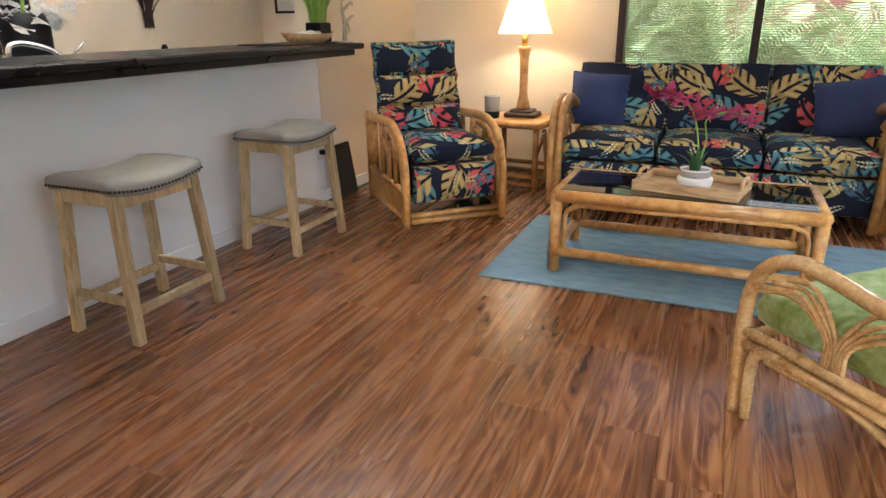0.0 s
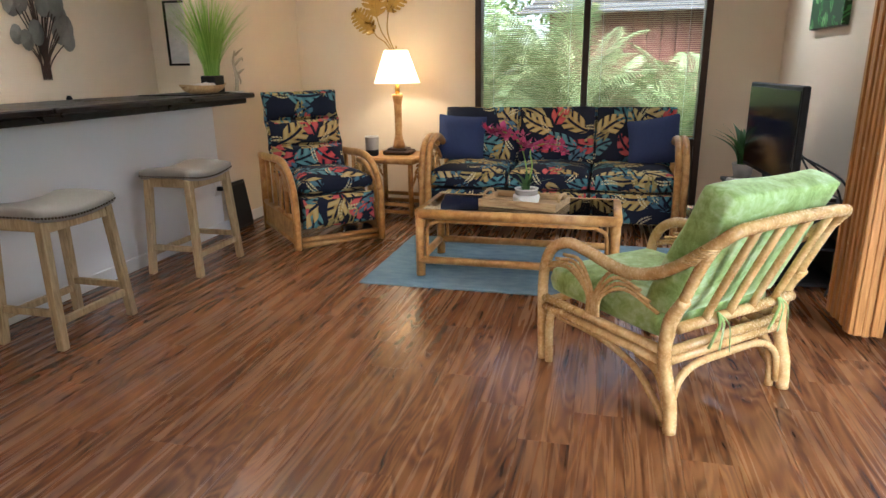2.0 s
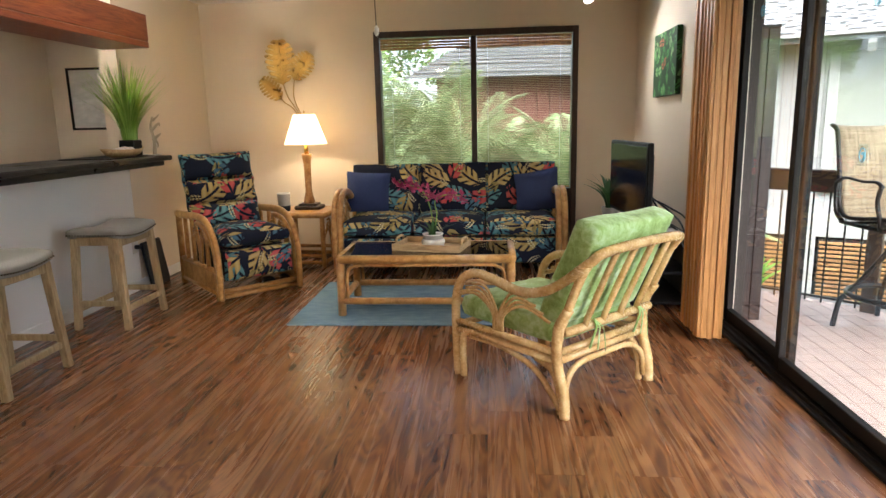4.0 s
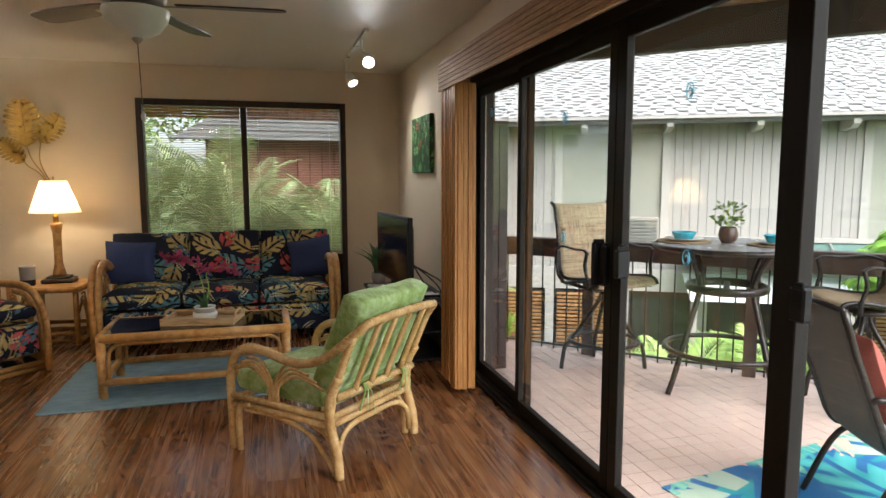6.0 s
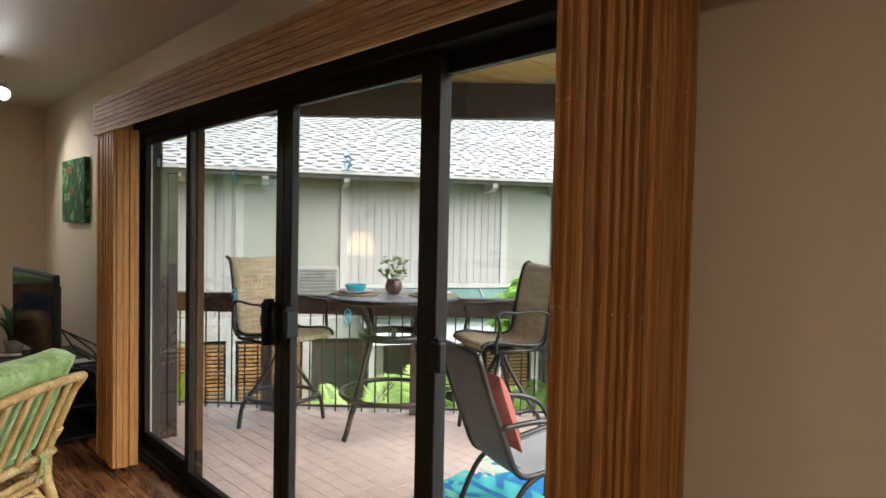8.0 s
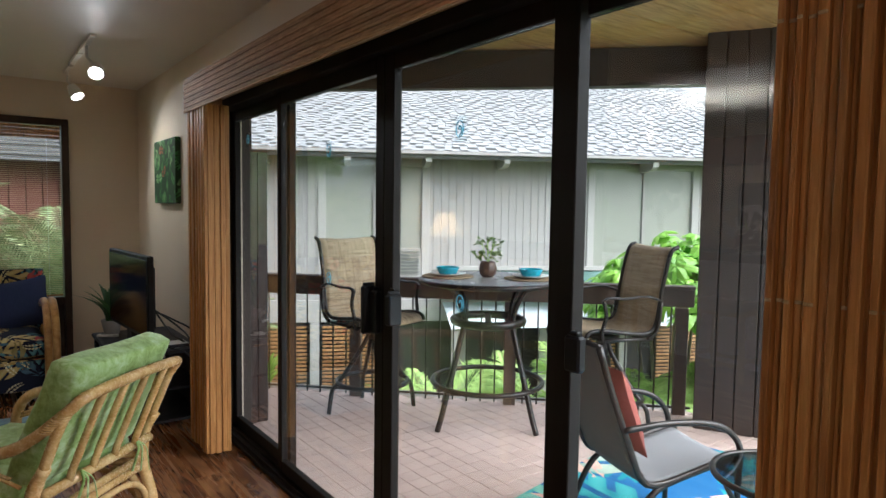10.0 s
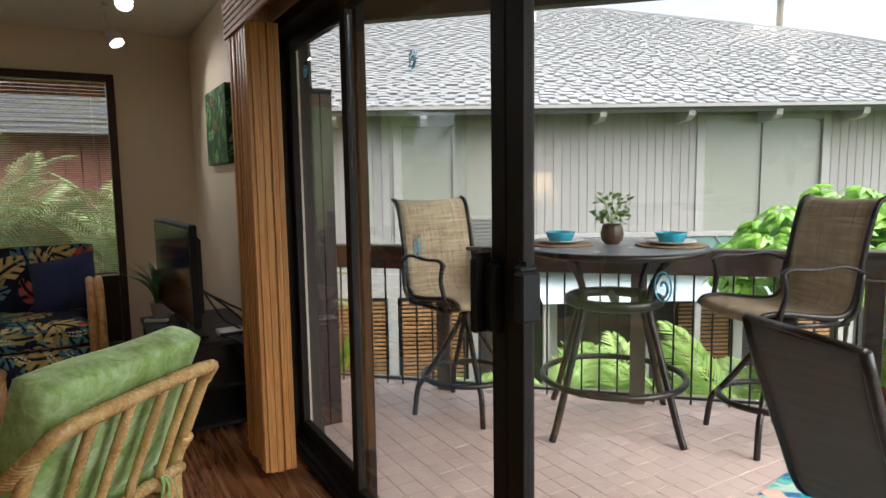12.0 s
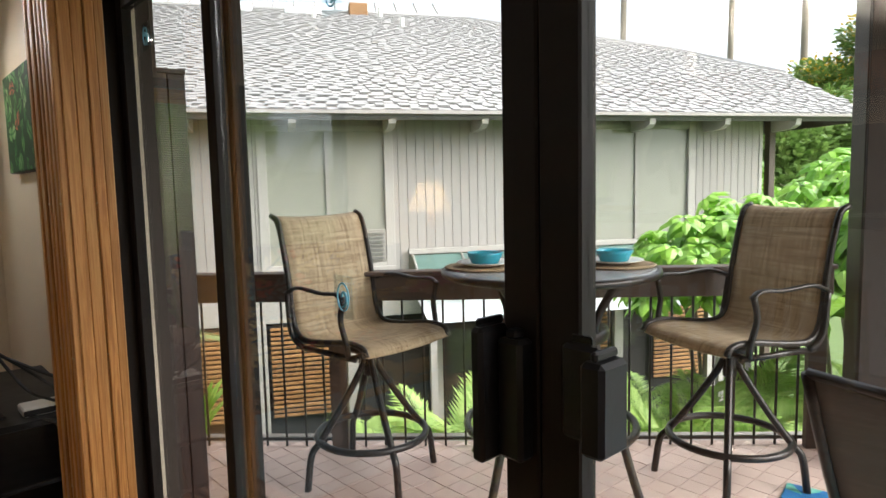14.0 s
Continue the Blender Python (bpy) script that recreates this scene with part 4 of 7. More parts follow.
for x, z, tz, tx, y in ((-0.705, 0.655, 8, -20, 4.50), (0.865, 0.655, -14, -24, 4.45)):
    th = thing("throw_pillow", "square navy woven throw pillow on the sofa", "pillow", pose(x, y, z, tx, 4 if x < 0 else -10, tz), "throw pillows on the sofa")
    part("pillow_cover", cushion(0.42, 0.14, 0.40, (0, 0, 0), 1.2, 12, 0.004), M_NAVYP, th, smooth=True)

# coffee table
ct = thing("coffee_table", "rattan coffee table with a smoked glass top on the rug", "coffee table", pose(0.012, 2.95, 0.012))
HX, HY, HZ = 0.575, 0.255, 0.415
bmf = bmesh.new()
part("top_frame", tube([(-HX, -HY, HZ - 0.03), (HX, -HY, HZ - 0.03)], 0.03, 10), M_RATTAN, ct, smooth=True)
part("top_frame", tube([(-HX, HY, HZ - 0.03), (HX, HY, HZ - 0.03)], 0.03, 10), M_RATTAN, ct, smooth=True)
part("top_frame", tube([(-HX, -HY, HZ - 0.03), (-HX, HY, HZ - 0.03)], 0.03, 10), M_RATTAN, ct, smooth=True)
part("top_frame", tube([(HX, -HY, HZ - 0.03), (HX, HY, HZ - 0.03)], 0.03, 10), M_RATTAN, ct, smooth=True)
part("glass_top", bm_box(-HX + 0.02, HX - 0.02, -HY + 0.02, HY - 0.02, HZ - 0.012, HZ - 0.002, 0.001), M_SMOKED, ct)
for sx in (-1, 1):
    for sy in (-1, 1):
        part("leg", tube([(sx * (HX - 0.005), sy * (HY - 0.005), 0.0), (sx * (HX - 0.005), sy * (HY - 0.005), HZ - 0.02)], 0.028, 10), M_RATTAN, ct, smooth=True)
        lp = bmesh.new()
        tube(smooth_path([(sx * (HX - 0.05), sy * HY, 0.12), (sx * (HX - 0.055), sy * HY, 0.30), (sx * (HX - 0.12), sy * HY, 0.345)], 5), 0.012, 7, lp)
        part("corner_brace", lp, M_RATTAN, ct, smooth=True)
for sy in (-1, 1):
    part("stretcher", tube([(-HX, sy * HY, 0.10), (HX, sy * HY, 0.10)], 0.024, 9), M_RATTAN, ct, smooth=True)
    part("upper_stretcher", tube([(-HX + 0.1, sy * HY, 0.345), (HX - 0.1, sy * HY, 0.345)], 0.012, 7), M_RATTAN, ct, smooth=True)
for sx in (-1, 1):
    part("stretcher", tube([(sx * HX, -HY, 0.10), (sx * HX, HY, 0.10)], 0.024, 9), M_RATTAN, ct, smooth=True)

tr = thing("serving_tray", "raw wooden serving tray with cut-out handles on the table", "tray", pose(0.04, 2.93, 0.427, 0, 0, -12))
part("base", bm_box(-0.24, 0.24, -0.155, 0.155, 0.0, 0.01, 0.002), M_TRAY, tr)
for y in (-0.155, 0.145):
    part("side", bm_box(-0.24, 0.24, y, y + 0.012, 0.011, 0.05, 0.003), M_TRAY, tr)
for x in (-0.24, 0.228):
    part("end", bm_box(x, x + 0.012, -0.142, 0.144, 0.011, 0.045, 0.003), M_TRAY, tr)
    part("handle", tube(smooth_path([(x + 0.006, -0.08, 0.045), (x + 0.006, -0.05, 0.075), (x + 0.006, 0.05, 0.075), (x + 0.006, 0.08, 0.045)], 5), 0.009, 7), M_TRAY, tr, smooth=True)


def blades(n, base_r, height, width, lean, seed, curl=0.5, seg=5, jit=0.35):
    """A tuft of narrow leaves; returns verts and faces."""
    rnd = random.Random(seed)
    vs, fs = [], []
    for _ in range(n):
        a, r0 = rnd.uniform(0, 6.283), base_r * math.sqrt(rnd.random())
        d = Vector((math.cos(a), math.sin(a), 0))
        h = height * rnd.uniform(1 - jit, 1)
        ln = lean * rnd.uniform(0.15, 1)
        w = width * rnd.uniform(0.7, 1.2)
        side = Vector((-d.y, d.x, 0))
        o = d * r0
        s = len(vs)
        for k in range(seg + 1):
            t = k / seg
            c = o + d * (ln * (t ** (1 + curl * 2))) + Vector((0, 0, h * (t - curl * 0.25 * ln / max(height, .01) * t * t * 2)))
            ww = w * (0.6 + 0.9 * t - 1.5 * t * t) + 0.0006
            vs += [c - side * ww, c + side * ww + Vector((0, 0, 0.15 * ww))]
        fs += [(s + 2 * k, s + 2 * k + 1, s + 2 * k + 3, s + 2 * k + 2) for k in range(seg)]
    return vs, fs


def petals(center, n, size, seed):
    rnd = random.Random(seed)
    vs, fs = [], []
    for _ in range(n):
        ax = Vector((rnd.uniform(-1, 1), rnd.uniform(-1, 0.3), rnd.uniform(-0.6, 1))).normalized()
        b = ax.cross(Vector((0.3, 0.2, 1))).normalized()
        s = len(vs)
        L = size * rnd.uniform(0.7, 1.2)
        c = Vector(center)
        nrm = ax.cross(b)
        vs += [c, c + ax * L * 0.5 + b * L * 0.38 + nrm * L * 0.1, c + ax * L, c + ax * L * 0.5 - b * L * 0.38 + nrm * L * 0.1]
        fs.append((s, s + 1, s + 2, s + 3))
    return vs, fs


def merge(lists):
    V, F = [], []
    for v, f in lists:
        s = len(V)
        V += v
        F += [tuple(i + s for i in q) for q in f]
    return V, F


orc = thing("orchid_plant", "crimson orchid in a white and grey ceramic bowl", "plant", pose(0.05, 2.93, 0.4375))
part("pot", lathe([(0.05, 0), (0.075, 0.01), (0.082, 0.035), (0.08, 0.05), (0.066, 0.055), (0.066, 0.085), (0.074, 0.092), (0.068, 0.092), (0.06, 0.07), (0.0, 0.07)], 28), M_WHITE, orc, smooth=True)
part("grey_band", lathe([(0.0675, 0.056), (0.069, 0.058), (0.069, 0.082), (0.0675, 0.084)], 28), M_GREYPOT, orc, smooth=True)
v, f = blades(9, 0.03, 0.16, 0.016, 0.14, 5, 0.6)
raw("leaves", [(a[0], a[1], a[2] + 0.07) for a in v], f, M_DARKLEAF, orc)
for p in ([(0.01, 0, 0.07), (-0.01, 0, 0.25), (-0.06, 0, 0.38), (-0.16, 0.01, 0.43), (-0.24, 0.02, 0.45)], [(0.0, 0.01, 0.07), (0.03, 0.0, 0.22), (0.02, 0, 0.32), (0.10, 0, 0.36), (0.2, 0, 0.35)]):
    part("stem", tube(smooth_path(p, 6), 0.004, 6), M_GRASS, orc, smooth=True)
rn = random.Random(3)
fl = []
for i in range(17):
    t = i / 16
    c = (-0.24 + 0.30 * t + rn.uniform(-0.02, 0.02), rn.uniform(-0.04, 0.03), 0.45 - 0.11 * t + rn.uniform(-0.035, 0.035))
    fl.append(petals(c, 7, 0.05, i))
for i in range(9):
    fl.append(petals((0.10 + 0.015 * i, rn.uniform(-0.03, 0.03), 0.335 + rn.uniform(-0.03, 0.03)), 7, 0.045, 40 + i))
V, F = merge(fl)
raw("blossoms", V, F, M_ORCHID, orc)

# side table with lamp and cup
st = thing("side_table", "square rattan side table in the corner", "side table", pose(-1.30, 4.52, 0, 0, 0, -6))
part("tabletop", bm_box(-0.26, 0.26, -0.27, 0.27, 0.475, 0.50, 0.008), M_RATTAN, st)
for sx in (-1, 1):
    part("edge_pole", tube([(sx * 0.26, -0.27, 0.475), (sx * 0.26, 0.27, 0.475)], 0.022, 9), M_RATTAN, st, smooth=True)
    part("edge_pole", tube([(-0.26, sx * 0.27, 0.475), (0.26, sx * 0.27, 0.475)], 0.022, 9), M_RATTAN, st, smooth=True)
    for sy in (-1, 1):
        part("leg", tube([(sx * 0.235, sy * 0.245, 0), (sx * 0.235, sy * 0.245, 0.465)], 0.022, 9), M_RATTAN, st, smooth=True)
    for z in (0.035, 0.10):
        part("stretcher", tube([(-0.24, sx * 0.245, z), (0.24, sx * 0.245, z)], 0.018, 8), M_RATTAN, st, smooth=True)
    part("side_stretcher", tube([(sx * 0.235, -0.24, 0.035), (sx * 0.235, 0.24, 0.035)], 0.018, 8), M_RATTAN, st, smooth=True)
    arch_fan(st, M_RATTAN, sx * 0.235, 0.0, 0.05, 0.2, 0.4, 0.008)

lp = thing("table_lamp", "lit table lamp with a bamboo stem and white shade", "lamp", pose(-1.29, 4.57, 0.50))
part("lamp_base", bm_box(-0.125, 0.125, -0.10, 0.10, 0.0, 0.035, 0.01), M_DARKWOOD, lp)
part("lamp_base", bm_box(-0.09, 0.09, -0.075, 0.075, 0.0355, 0.055, 0.008), M_DARKWOOD, lp)
part("stem", lathe([(0.055, 0.055), (0.05, 0.09), (0.034, 0.16), (0.032, 0.17), (0.036, 0.175), (0.032, 0.182), (0.033, 0.40), (0.037, 0.41), (0.033, 0.42), (0.045, 0.49), (0.05, 0.52), (0.0, 0.52)], 20), M_RATTAN, lp, smooth=True)
part("socket", lathe([(0.022, 0.52), (0.022, 0.585), (0.014, 0.60), (0.014, 0.66), (0, 0.66)], 16), M_GOLD, lp, smooth=True)
sh = bmesh.new()
n = 32
rings = []
for r, z in ((0.20, 0.612), (0.102, 0.885), (0.099, 0.885), (0.197, 0.612)):
    rings.append([sh.verts.new((r * math.cos(6.2832 * k / n), r * math.sin(6.2832 * k / n), z)) for k in range(n)])
for A, B in ((0, 1), (1, 2), (2, 3), (3, 0)):
    for k in range(n):
        sh.faces.new((rings[A][k], rings[A][(k + 1) % n], rings[B][(k + 1) % n], rings[B][k]))
part("shade", sh, M_SHADE, lp, "glowing white fabric shade", smooth=False)
part("shade_ring", tube([(0.1 * math.cos(k * 0.5236), 0.1 * math.sin(k * 0.5236), 0.885) for k in range(12)], 0.003, 5, closed=True), M_GOLD, lp)
part("finial", lathe([(0.004, 0.66), (0.004, 0.90), (0.009, 0.91), (0.0, 0.925)], 8), M_GOLD, lp)
part("cord", tube(smooth_path([(0.0, 0.09, 0.01), (0.02, 0.30, -0.02), (0.05, 0.40, -0.25), (0.0, 0.36, -0.45)], 5), 0.003, 5), M_WHITE, lp)

cup = thing("candle_jar", "pale blue grey ceramic jar on the side table", "jar", pose(-1.49, 4.42, 0.50) @ Matrix.Diagonal((1.1, 1.1, 1.5, 1)))
part("jar_body", lathe([(0.045, 0), (0.05, 0.01), (0.055, 0.11), (0.05, 0.11), (0.045, 0.02), (0, 0.02)], 24), M_GREYPOT, cup, smooth=True)
part("dark_base", lathe([(0.0465, 0.0), (0.0515, 0.011), (0.0525, 0.035), (0.05, 0.035)], 24), M_BLACK, cup, smooth=True)
part("rim", tube([(0.0525 * math.cos(k * 0.3142), 0.0525 * math.sin(k * 0.3142), 0.11) for k in range(20)], 0.004, 6, closed=True), M_WHITE, cup, smooth=True)

# rug
rg = solid("area_rug", bm_box(-0.885, 1.30, 2.495, 3.62, 0.001, 0.012, 0.003), M_RUG, "faded blue woven area rug", "rug")

# saddle stools
def stool(m):
    s = thing("counter_stool", "weathered oak counter stool with a grey studded saddle seat", "stool", m, "stools at the bar")
    bm = bmesh.new()
    bmesh.ops.create_cube(bm, size=2)
    bmesh.ops.subdivide_edges(bm, edges=bm.edges[:], cuts=11, use_grid_fill=True)
    for v in bm.verts:
        x, y, z = v.co
        dip = 0.028 * (abs(y) ** 2) - 0.012 * (x * x)
        edge = 1 - 0.5 * (max(abs(x), abs(y)) ** 10)
        v.co = Vector((x * 0.17 * (1 - 0.04 * z * z), y * 0.235 * (1 - 0.03 * z * z), 0.625 + (z * 0.035 * (edge if z > 0 else 1)) + dip))
    part("seat", bm, M_GREYSEAT, s, smooth=True)
    for sx in (-1, 1):
        for sy in (-1, 1):
            a, b = Vector((sx * 0.172, sy * 0.228, 0.0)), Vector((sx * 0.14, sy * 0.195, 0.60))
            lg = bmesh.new()
            q = 0.02
            bt = [lg.verts.new(a + Vector((i * q, j * q, 0))) for i, j in ((-1, -1), (1, -1), (1, 1), (-1, 1))]
            tp = [lg.verts.new(b + Vector((i * 0.022, j * 0.022, 0))) for i, j in ((-1, -1), (1, -1), (1, 1), (-1, 1))]
            for k in range(4):
                lg.faces.new((bt[k], bt[(k + 1) % 4], tp[(k + 1) % 4], tp[k]))
            lg.faces.new(bt[::-1])
            lg.faces.new(tp)
            bmesh.ops.bevel(lg, geom=lg.edges[:], offset=0.003, segments=1, affect="EDGES")
            part("leg", lg, M_STOOL, s)
    for sx in (-1, 1):
        part("apron", bm_box(sx * 0.145 - 0.011, sx * 0.145 + 0.011, -0.18, 0.18, 0.545, 0.592, 0.003), M_STOOL, s)
        part("stretcher", bm_box(sx * 0.162 - 0.011, sx * 0.162 + 0.011, -0.20, 0.20, 0.115, 0.15, 0.003), M_STOOL, s)
        part("apron", bm_box(-0.125, 0.125, sx * 0.20 - 0.011, sx * 0.20 + 0.011, 0.555, 0.61, 0.003), M_STOOL, s)
        part("stretcher", bm_box(-0.15, 0.15, sx * 0.213 - 0.011, sx * 0.213 + 0.011, 0.155, 0.19, 0.003), M_STOOL, s)
    nails = bmesh.new()
    for k in range(26):
        y = -0.23 + 0.46 * k / 25
        for sx in (-1, 1):
            bm_box(sx * 0.172 - 0.004, sx * 0.172 + 0.004, y - 0.005, y + 0.005, 0.593 + 0.028 * (y / 0.235) ** 2, 0.603 + 0.028 * (y / 0.235) ** 2, 0.002, nails)
    for k in range(18):
        x = -0.165 + 0.33 * k / 17
        for sy in (-1, 1):
            bm_box(x - 0.005, x + 0.005, sy * 0.236 - 0.004, sy * 0.236 + 0.004, 0.62, 0.63, 0.002, nails)
    part("nail_trim", nails, M_BRASS, s)
    return s


s1 = stool(pose(-2.058, 1.545, 0))
copy_thing(s1, pose(-2.078, 2.635, 0))

# television on its stand, cables, box, plant
tvs = thing("tv_stand", "low black media stand against the wall", "tv stand", pose(1.53, 3.32, 0))
part("top_shelf", bm_box(-0.26, 0.27, -0.45, 0.45, 0.475, 0.50, 0.004), M_BLACK, tvs)
part("shelf", bm_box(-0.25, 0.27, -0.44, 0.44, 0.24, 0.258, 0.004), M_BLACK, tvs)
part("bottom_shelf", bm_box(-0.25, 0.27, -0.44, 0.44, 0.03, 0.05, 0.004), M_BLACK, tvs)
for sx in (-0.23, 0.25):
    for sy in (-0.42, 0.42):
        part("post", tube([(sx, sy, 0), (sx, sy, 0.475)], 0.018, 8), M_BLACK, tvs, smooth=True)
part("back_panel", bm_box(0.265, 0.28, -0.44, 0.44, 0.05, 0.475), M_BLACK, tvs)
tv = thing("television", "black flat television on the stand, switched off", "television", pose(1.42, 3.16, 0.50, 0, 0, 4))
part("screen", bm_box(-0.022, -0.018, -0.44, 0.44, 0.135, 0.60, 0.001), M_SCREEN, tv)
part("bezel", bm_box(-0.0175, 0.02, -0.455, 0.455, 0.11, 0.625, 0.006), M_BLACK, tv)
part("rear_case", bm_box(0.0205, 0.065, -0.34, 0.34, 0.14, 0.56, 0.02), M_BLACK, tv)
part("neck", bm_box(-0.01, 0.03, -0.06, 0.06, 0.012, 0.12, 0.006), M_BLACK, tv)
part("foot", bm_box(-0.10, 0.11, -0.2, 0.2, 0.0, 0.012, 0.004), M_BLACK, tv)
for i, p in enumerate(([(1.50, 2.95, 0.80), (1.60, 2.90, 0.62), (1.68, 2.95, 0.55), (1.74, 3.0, 0.51)], [(1.50, 3.0, 0.78), (1.64, 2.88, 0.66), (1.72, 2.86, 0.55), (1.77, 2.87, 0.30), (1.77, 2.86, 0.06)], [(1.50, 3.05, 0.76), (1.62, 2.86, 0.70), (1.74, 2.84, 0.60), (1.78, 2.84, 0.35), (1.75, 2.83, 0.05)], [(1.60, 2.95, 0.51), (1.70, 2.80, 0.46), (1.74, 2.80, 0.2), (1.70, 2.79, 0.01)])):
    solid("cable", tube(smooth_path(p, 6), 0.006, 6), M_CABLE, "loose black cable behind the television", "cable", smooth=True, group="cables behind the television")
rt = thing("router", "small white box on the media stand", "router", pose(1.66, 2.99, 0.50))
part("case", bm_box(-0.07, 0.07, -0.06, 0.06, 0.0, 0.03, 0.006), M_WHITE, rt)
part("front", bm_box(-0.068, 0.068, -0.063, -0.0605, 0.004, 0.026, 0.001), M_BLACK, rt)
rm = thing("remote_control", "small white remote on the media stand", "remote", pose(1.345, 3.565, 0.50, 0, 0, 60))
part("case", bm_box(-0.02, 0.02, -0.07, 0.07, 0.0, 0.018, 0.005), M_WHITE, rm)
part("buttons", bm_box(-0.012, 0.012, -0.05, 0.04, 0.0182, 0.02), M_GREYPOT, rm)
hp = thing("potted_plant", "broad dark leaves in a small pot beside the television", "plant", pose(1.39, 3.69, 0.50))
part("pot", lathe([(0.05, 0), (0.07, 0.1), (0.066, 0.1), (0.05, 0.085), (0, 0.085)], 20), M_GREYPOT, hp, smooth=True)
v, f = blades(13, 0.03, 0.34, 0.036, 0.26, 11, 0.7, 6)
raw("leaves", [(a[0], a[1], a[2] + 0.08) for a in v], f, M_DARKLEAF, hp)

# wall art
pt = thing("leaf_painting", "unframed canvas of green tropical leaves on the wall", "painting", pose(RIGHT, 3.85, 1.69))
part("canvas", bm_box(-0.04, 0, -0.33, 0.33, -0.24, 0.245, 0.003), M_JUNGLE, pt, uv=True)
part("stretcher", bm_box(-0.036, -0.001, -0.326, 0.326, -0.244, -0.2405), M_DARKWOOD, pt)


def monstera(bm, c, L, ang, n=8):
    """A cut metal leaf in the plane y = const: broad lobes parted by notches, dished, with a raised rib."""
    d, w = Vector((math.sin(ang), 0, math.cos(ang))), Vector((math.cos(ang), 0, -math.sin(ang)))
    o, lift = Vector(c), Vector((0, -0.022, 0))

    def spot(t, u, s):
        wide = L * 0.37 * math.sin(math.pi * (0.10 + 0.86 * t)) ** 0.65
        return o + d * (L * t + wide * u * 0.30) + w * s * wide * u + lift * (0.2 + 0.8 * u * u - 0.6 * u ** 4)

    for s in (-1, 1):
        for i in range(n):
            t0, t1 = i / n, (i + 1) / n
            tm = (t0 + t1) / 2
            for ta, tb, ua, ub in ((t0, t1, 0.0, 0.45), (t0 + 0.10 / n, t1 - 0.10 / n, 0.45, 0.8)):
                pts = [spot(ta, ua, s), spot(tb, ua, s), spot(tb, ub, s), spot(ta, ub, s)]
                A = [bm.verts.new(p) for p in pts]
                B = [bm.verts.new(p + Vector((0, 0.004, 0))) for p in pts]
                bm.faces.new(A)
                bm.faces.new(B[::-1])
                for k in range(4):
                    bm.faces.new((A[k], B[k], B[(k + 1) % 4], A[(k + 1) % 4]))
            pts = [spot(t0 + 0.10 / n, 0.8, s), spot(t1 - 0.10 / n, 0.8, s), spot(tm + 0.16 / n, 1.0, s), spot(tm - 0.2 / n, 1.0, s)]
            A = [bm.verts.new(p) for p in pts]
            B = [bm.verts.new(p + Vector((0, 0.004, 0))) for p in pts]
            bm.faces.new(A)
            bm.faces.new(B[::-1])
            for k in range(4):
                bm.faces.new((A[k], B[k], B[(k + 1) % 4], A[(k + 1) % 4]))
            tube([spot(t0 + 0.3 / n, 0.02, s) - Vector((0, 0.003, 0)), spot(tm, 0.7, s) - Vector((0, 0.003, 0))], 0.0025, 4, bm)
    tube([o - d * L * 0.02 + lift * 0.3, o + d * L * 1.0 + lift * 0.3], 0.005, 6, bm)
    return bm


ga = thing("gold_leaf_art", "gold metal monstera leaves with long stems on the wall", "wall art", pose(-1.50, BACK - 0.03, 1.42))
for c, L, a in (((-0.10, 0, 0.27), 0.42, -0.05), ((0.02, -0.02, 0.31), 0.30, 0.62), ((-0.12, -0.02, 0.13), 0.27, -0.75)):
    part("leaf", monstera(bmesh.new(), c, L, a), M_GOLD, ga)
for p in ([(0.10, 0, -0.14), (0.02, 0, 0.02), (-0.06, 0, 0.15), (-0.10, 0, 0.28)], [(0.14, 0, -0.16), (0.05, 0, 0.0), (0.0, 0, 0.15), (0.02, -0.01, 0.32)], [(0.08, 0, -0.10), (-0.02, 0, 0.04), (-0.09, -0.01, 0.09), (-0.12, -0.01, 0.13)]):
    part("stem", tube(smooth_path(p, 6), 0.005, 6), M_GOLD, ga, smooth=True)

fp = thing("framed_print", "black framed ink landscape print on the wall", "picture", pose(-3.61, BACK, 1.60))
fb = bmesh.new()
for b in ((-0.245, -0.223, -0.02, 0, -0.31, 0.31), (0.223, 0.245, -0.02, 0, -0.31, 0.31), (-0.223, 0.223, -0.02, 0, 0.288, 0.31), (-0.223, 0.223, -0.02, 0, -0.31, -0.288)):
    bm_box(*b, bev=0.002, bm=fb)
part("frame", fb, M_BLACK, fp)
part("print", bm_box(-0.222, 0.222, -0.008, -0.001, -0.287, 0.287), M_INK, fp)

la = thing("metal_leaf_branch", "grey metal branch of round leaves on the kitchen wall", "wall art", pose(-4.03, 3.62, 1.18))
rl = random.Random(8)
for i in range(28):
    y, z = rl.uniform(-0.27, 0.27), rl.uniform(0.30, 0.92)
    r = rl.uniform(0.075, 0.11)
    lf = bmesh.new()
    ring = [lf.verts.new((rl.uniform(0.0, 0.01) + 0.015 * (i % 3), y + r * 0.75 * math.cos(k * 0.524), z + r * math.sin(k * 0.524))) for k in range(12)]
    c = lf.verts.new((0.035 + 0.01 * (i % 3), y, z))
    for k in range(12):
        lf.faces.new((ring[k], ring[(k + 1) % 12], c))
    part("leaf", lf, M_GREYLEAF, la)
    part("twig", tube(smooth_path([(0.012, 0.02 * (i % 5 - 2), 0.0), (0.014, y * 0.3, z * 0.5), (0.018, y, z)], 4), 0.005, 5), M_DARKWOOD, la)

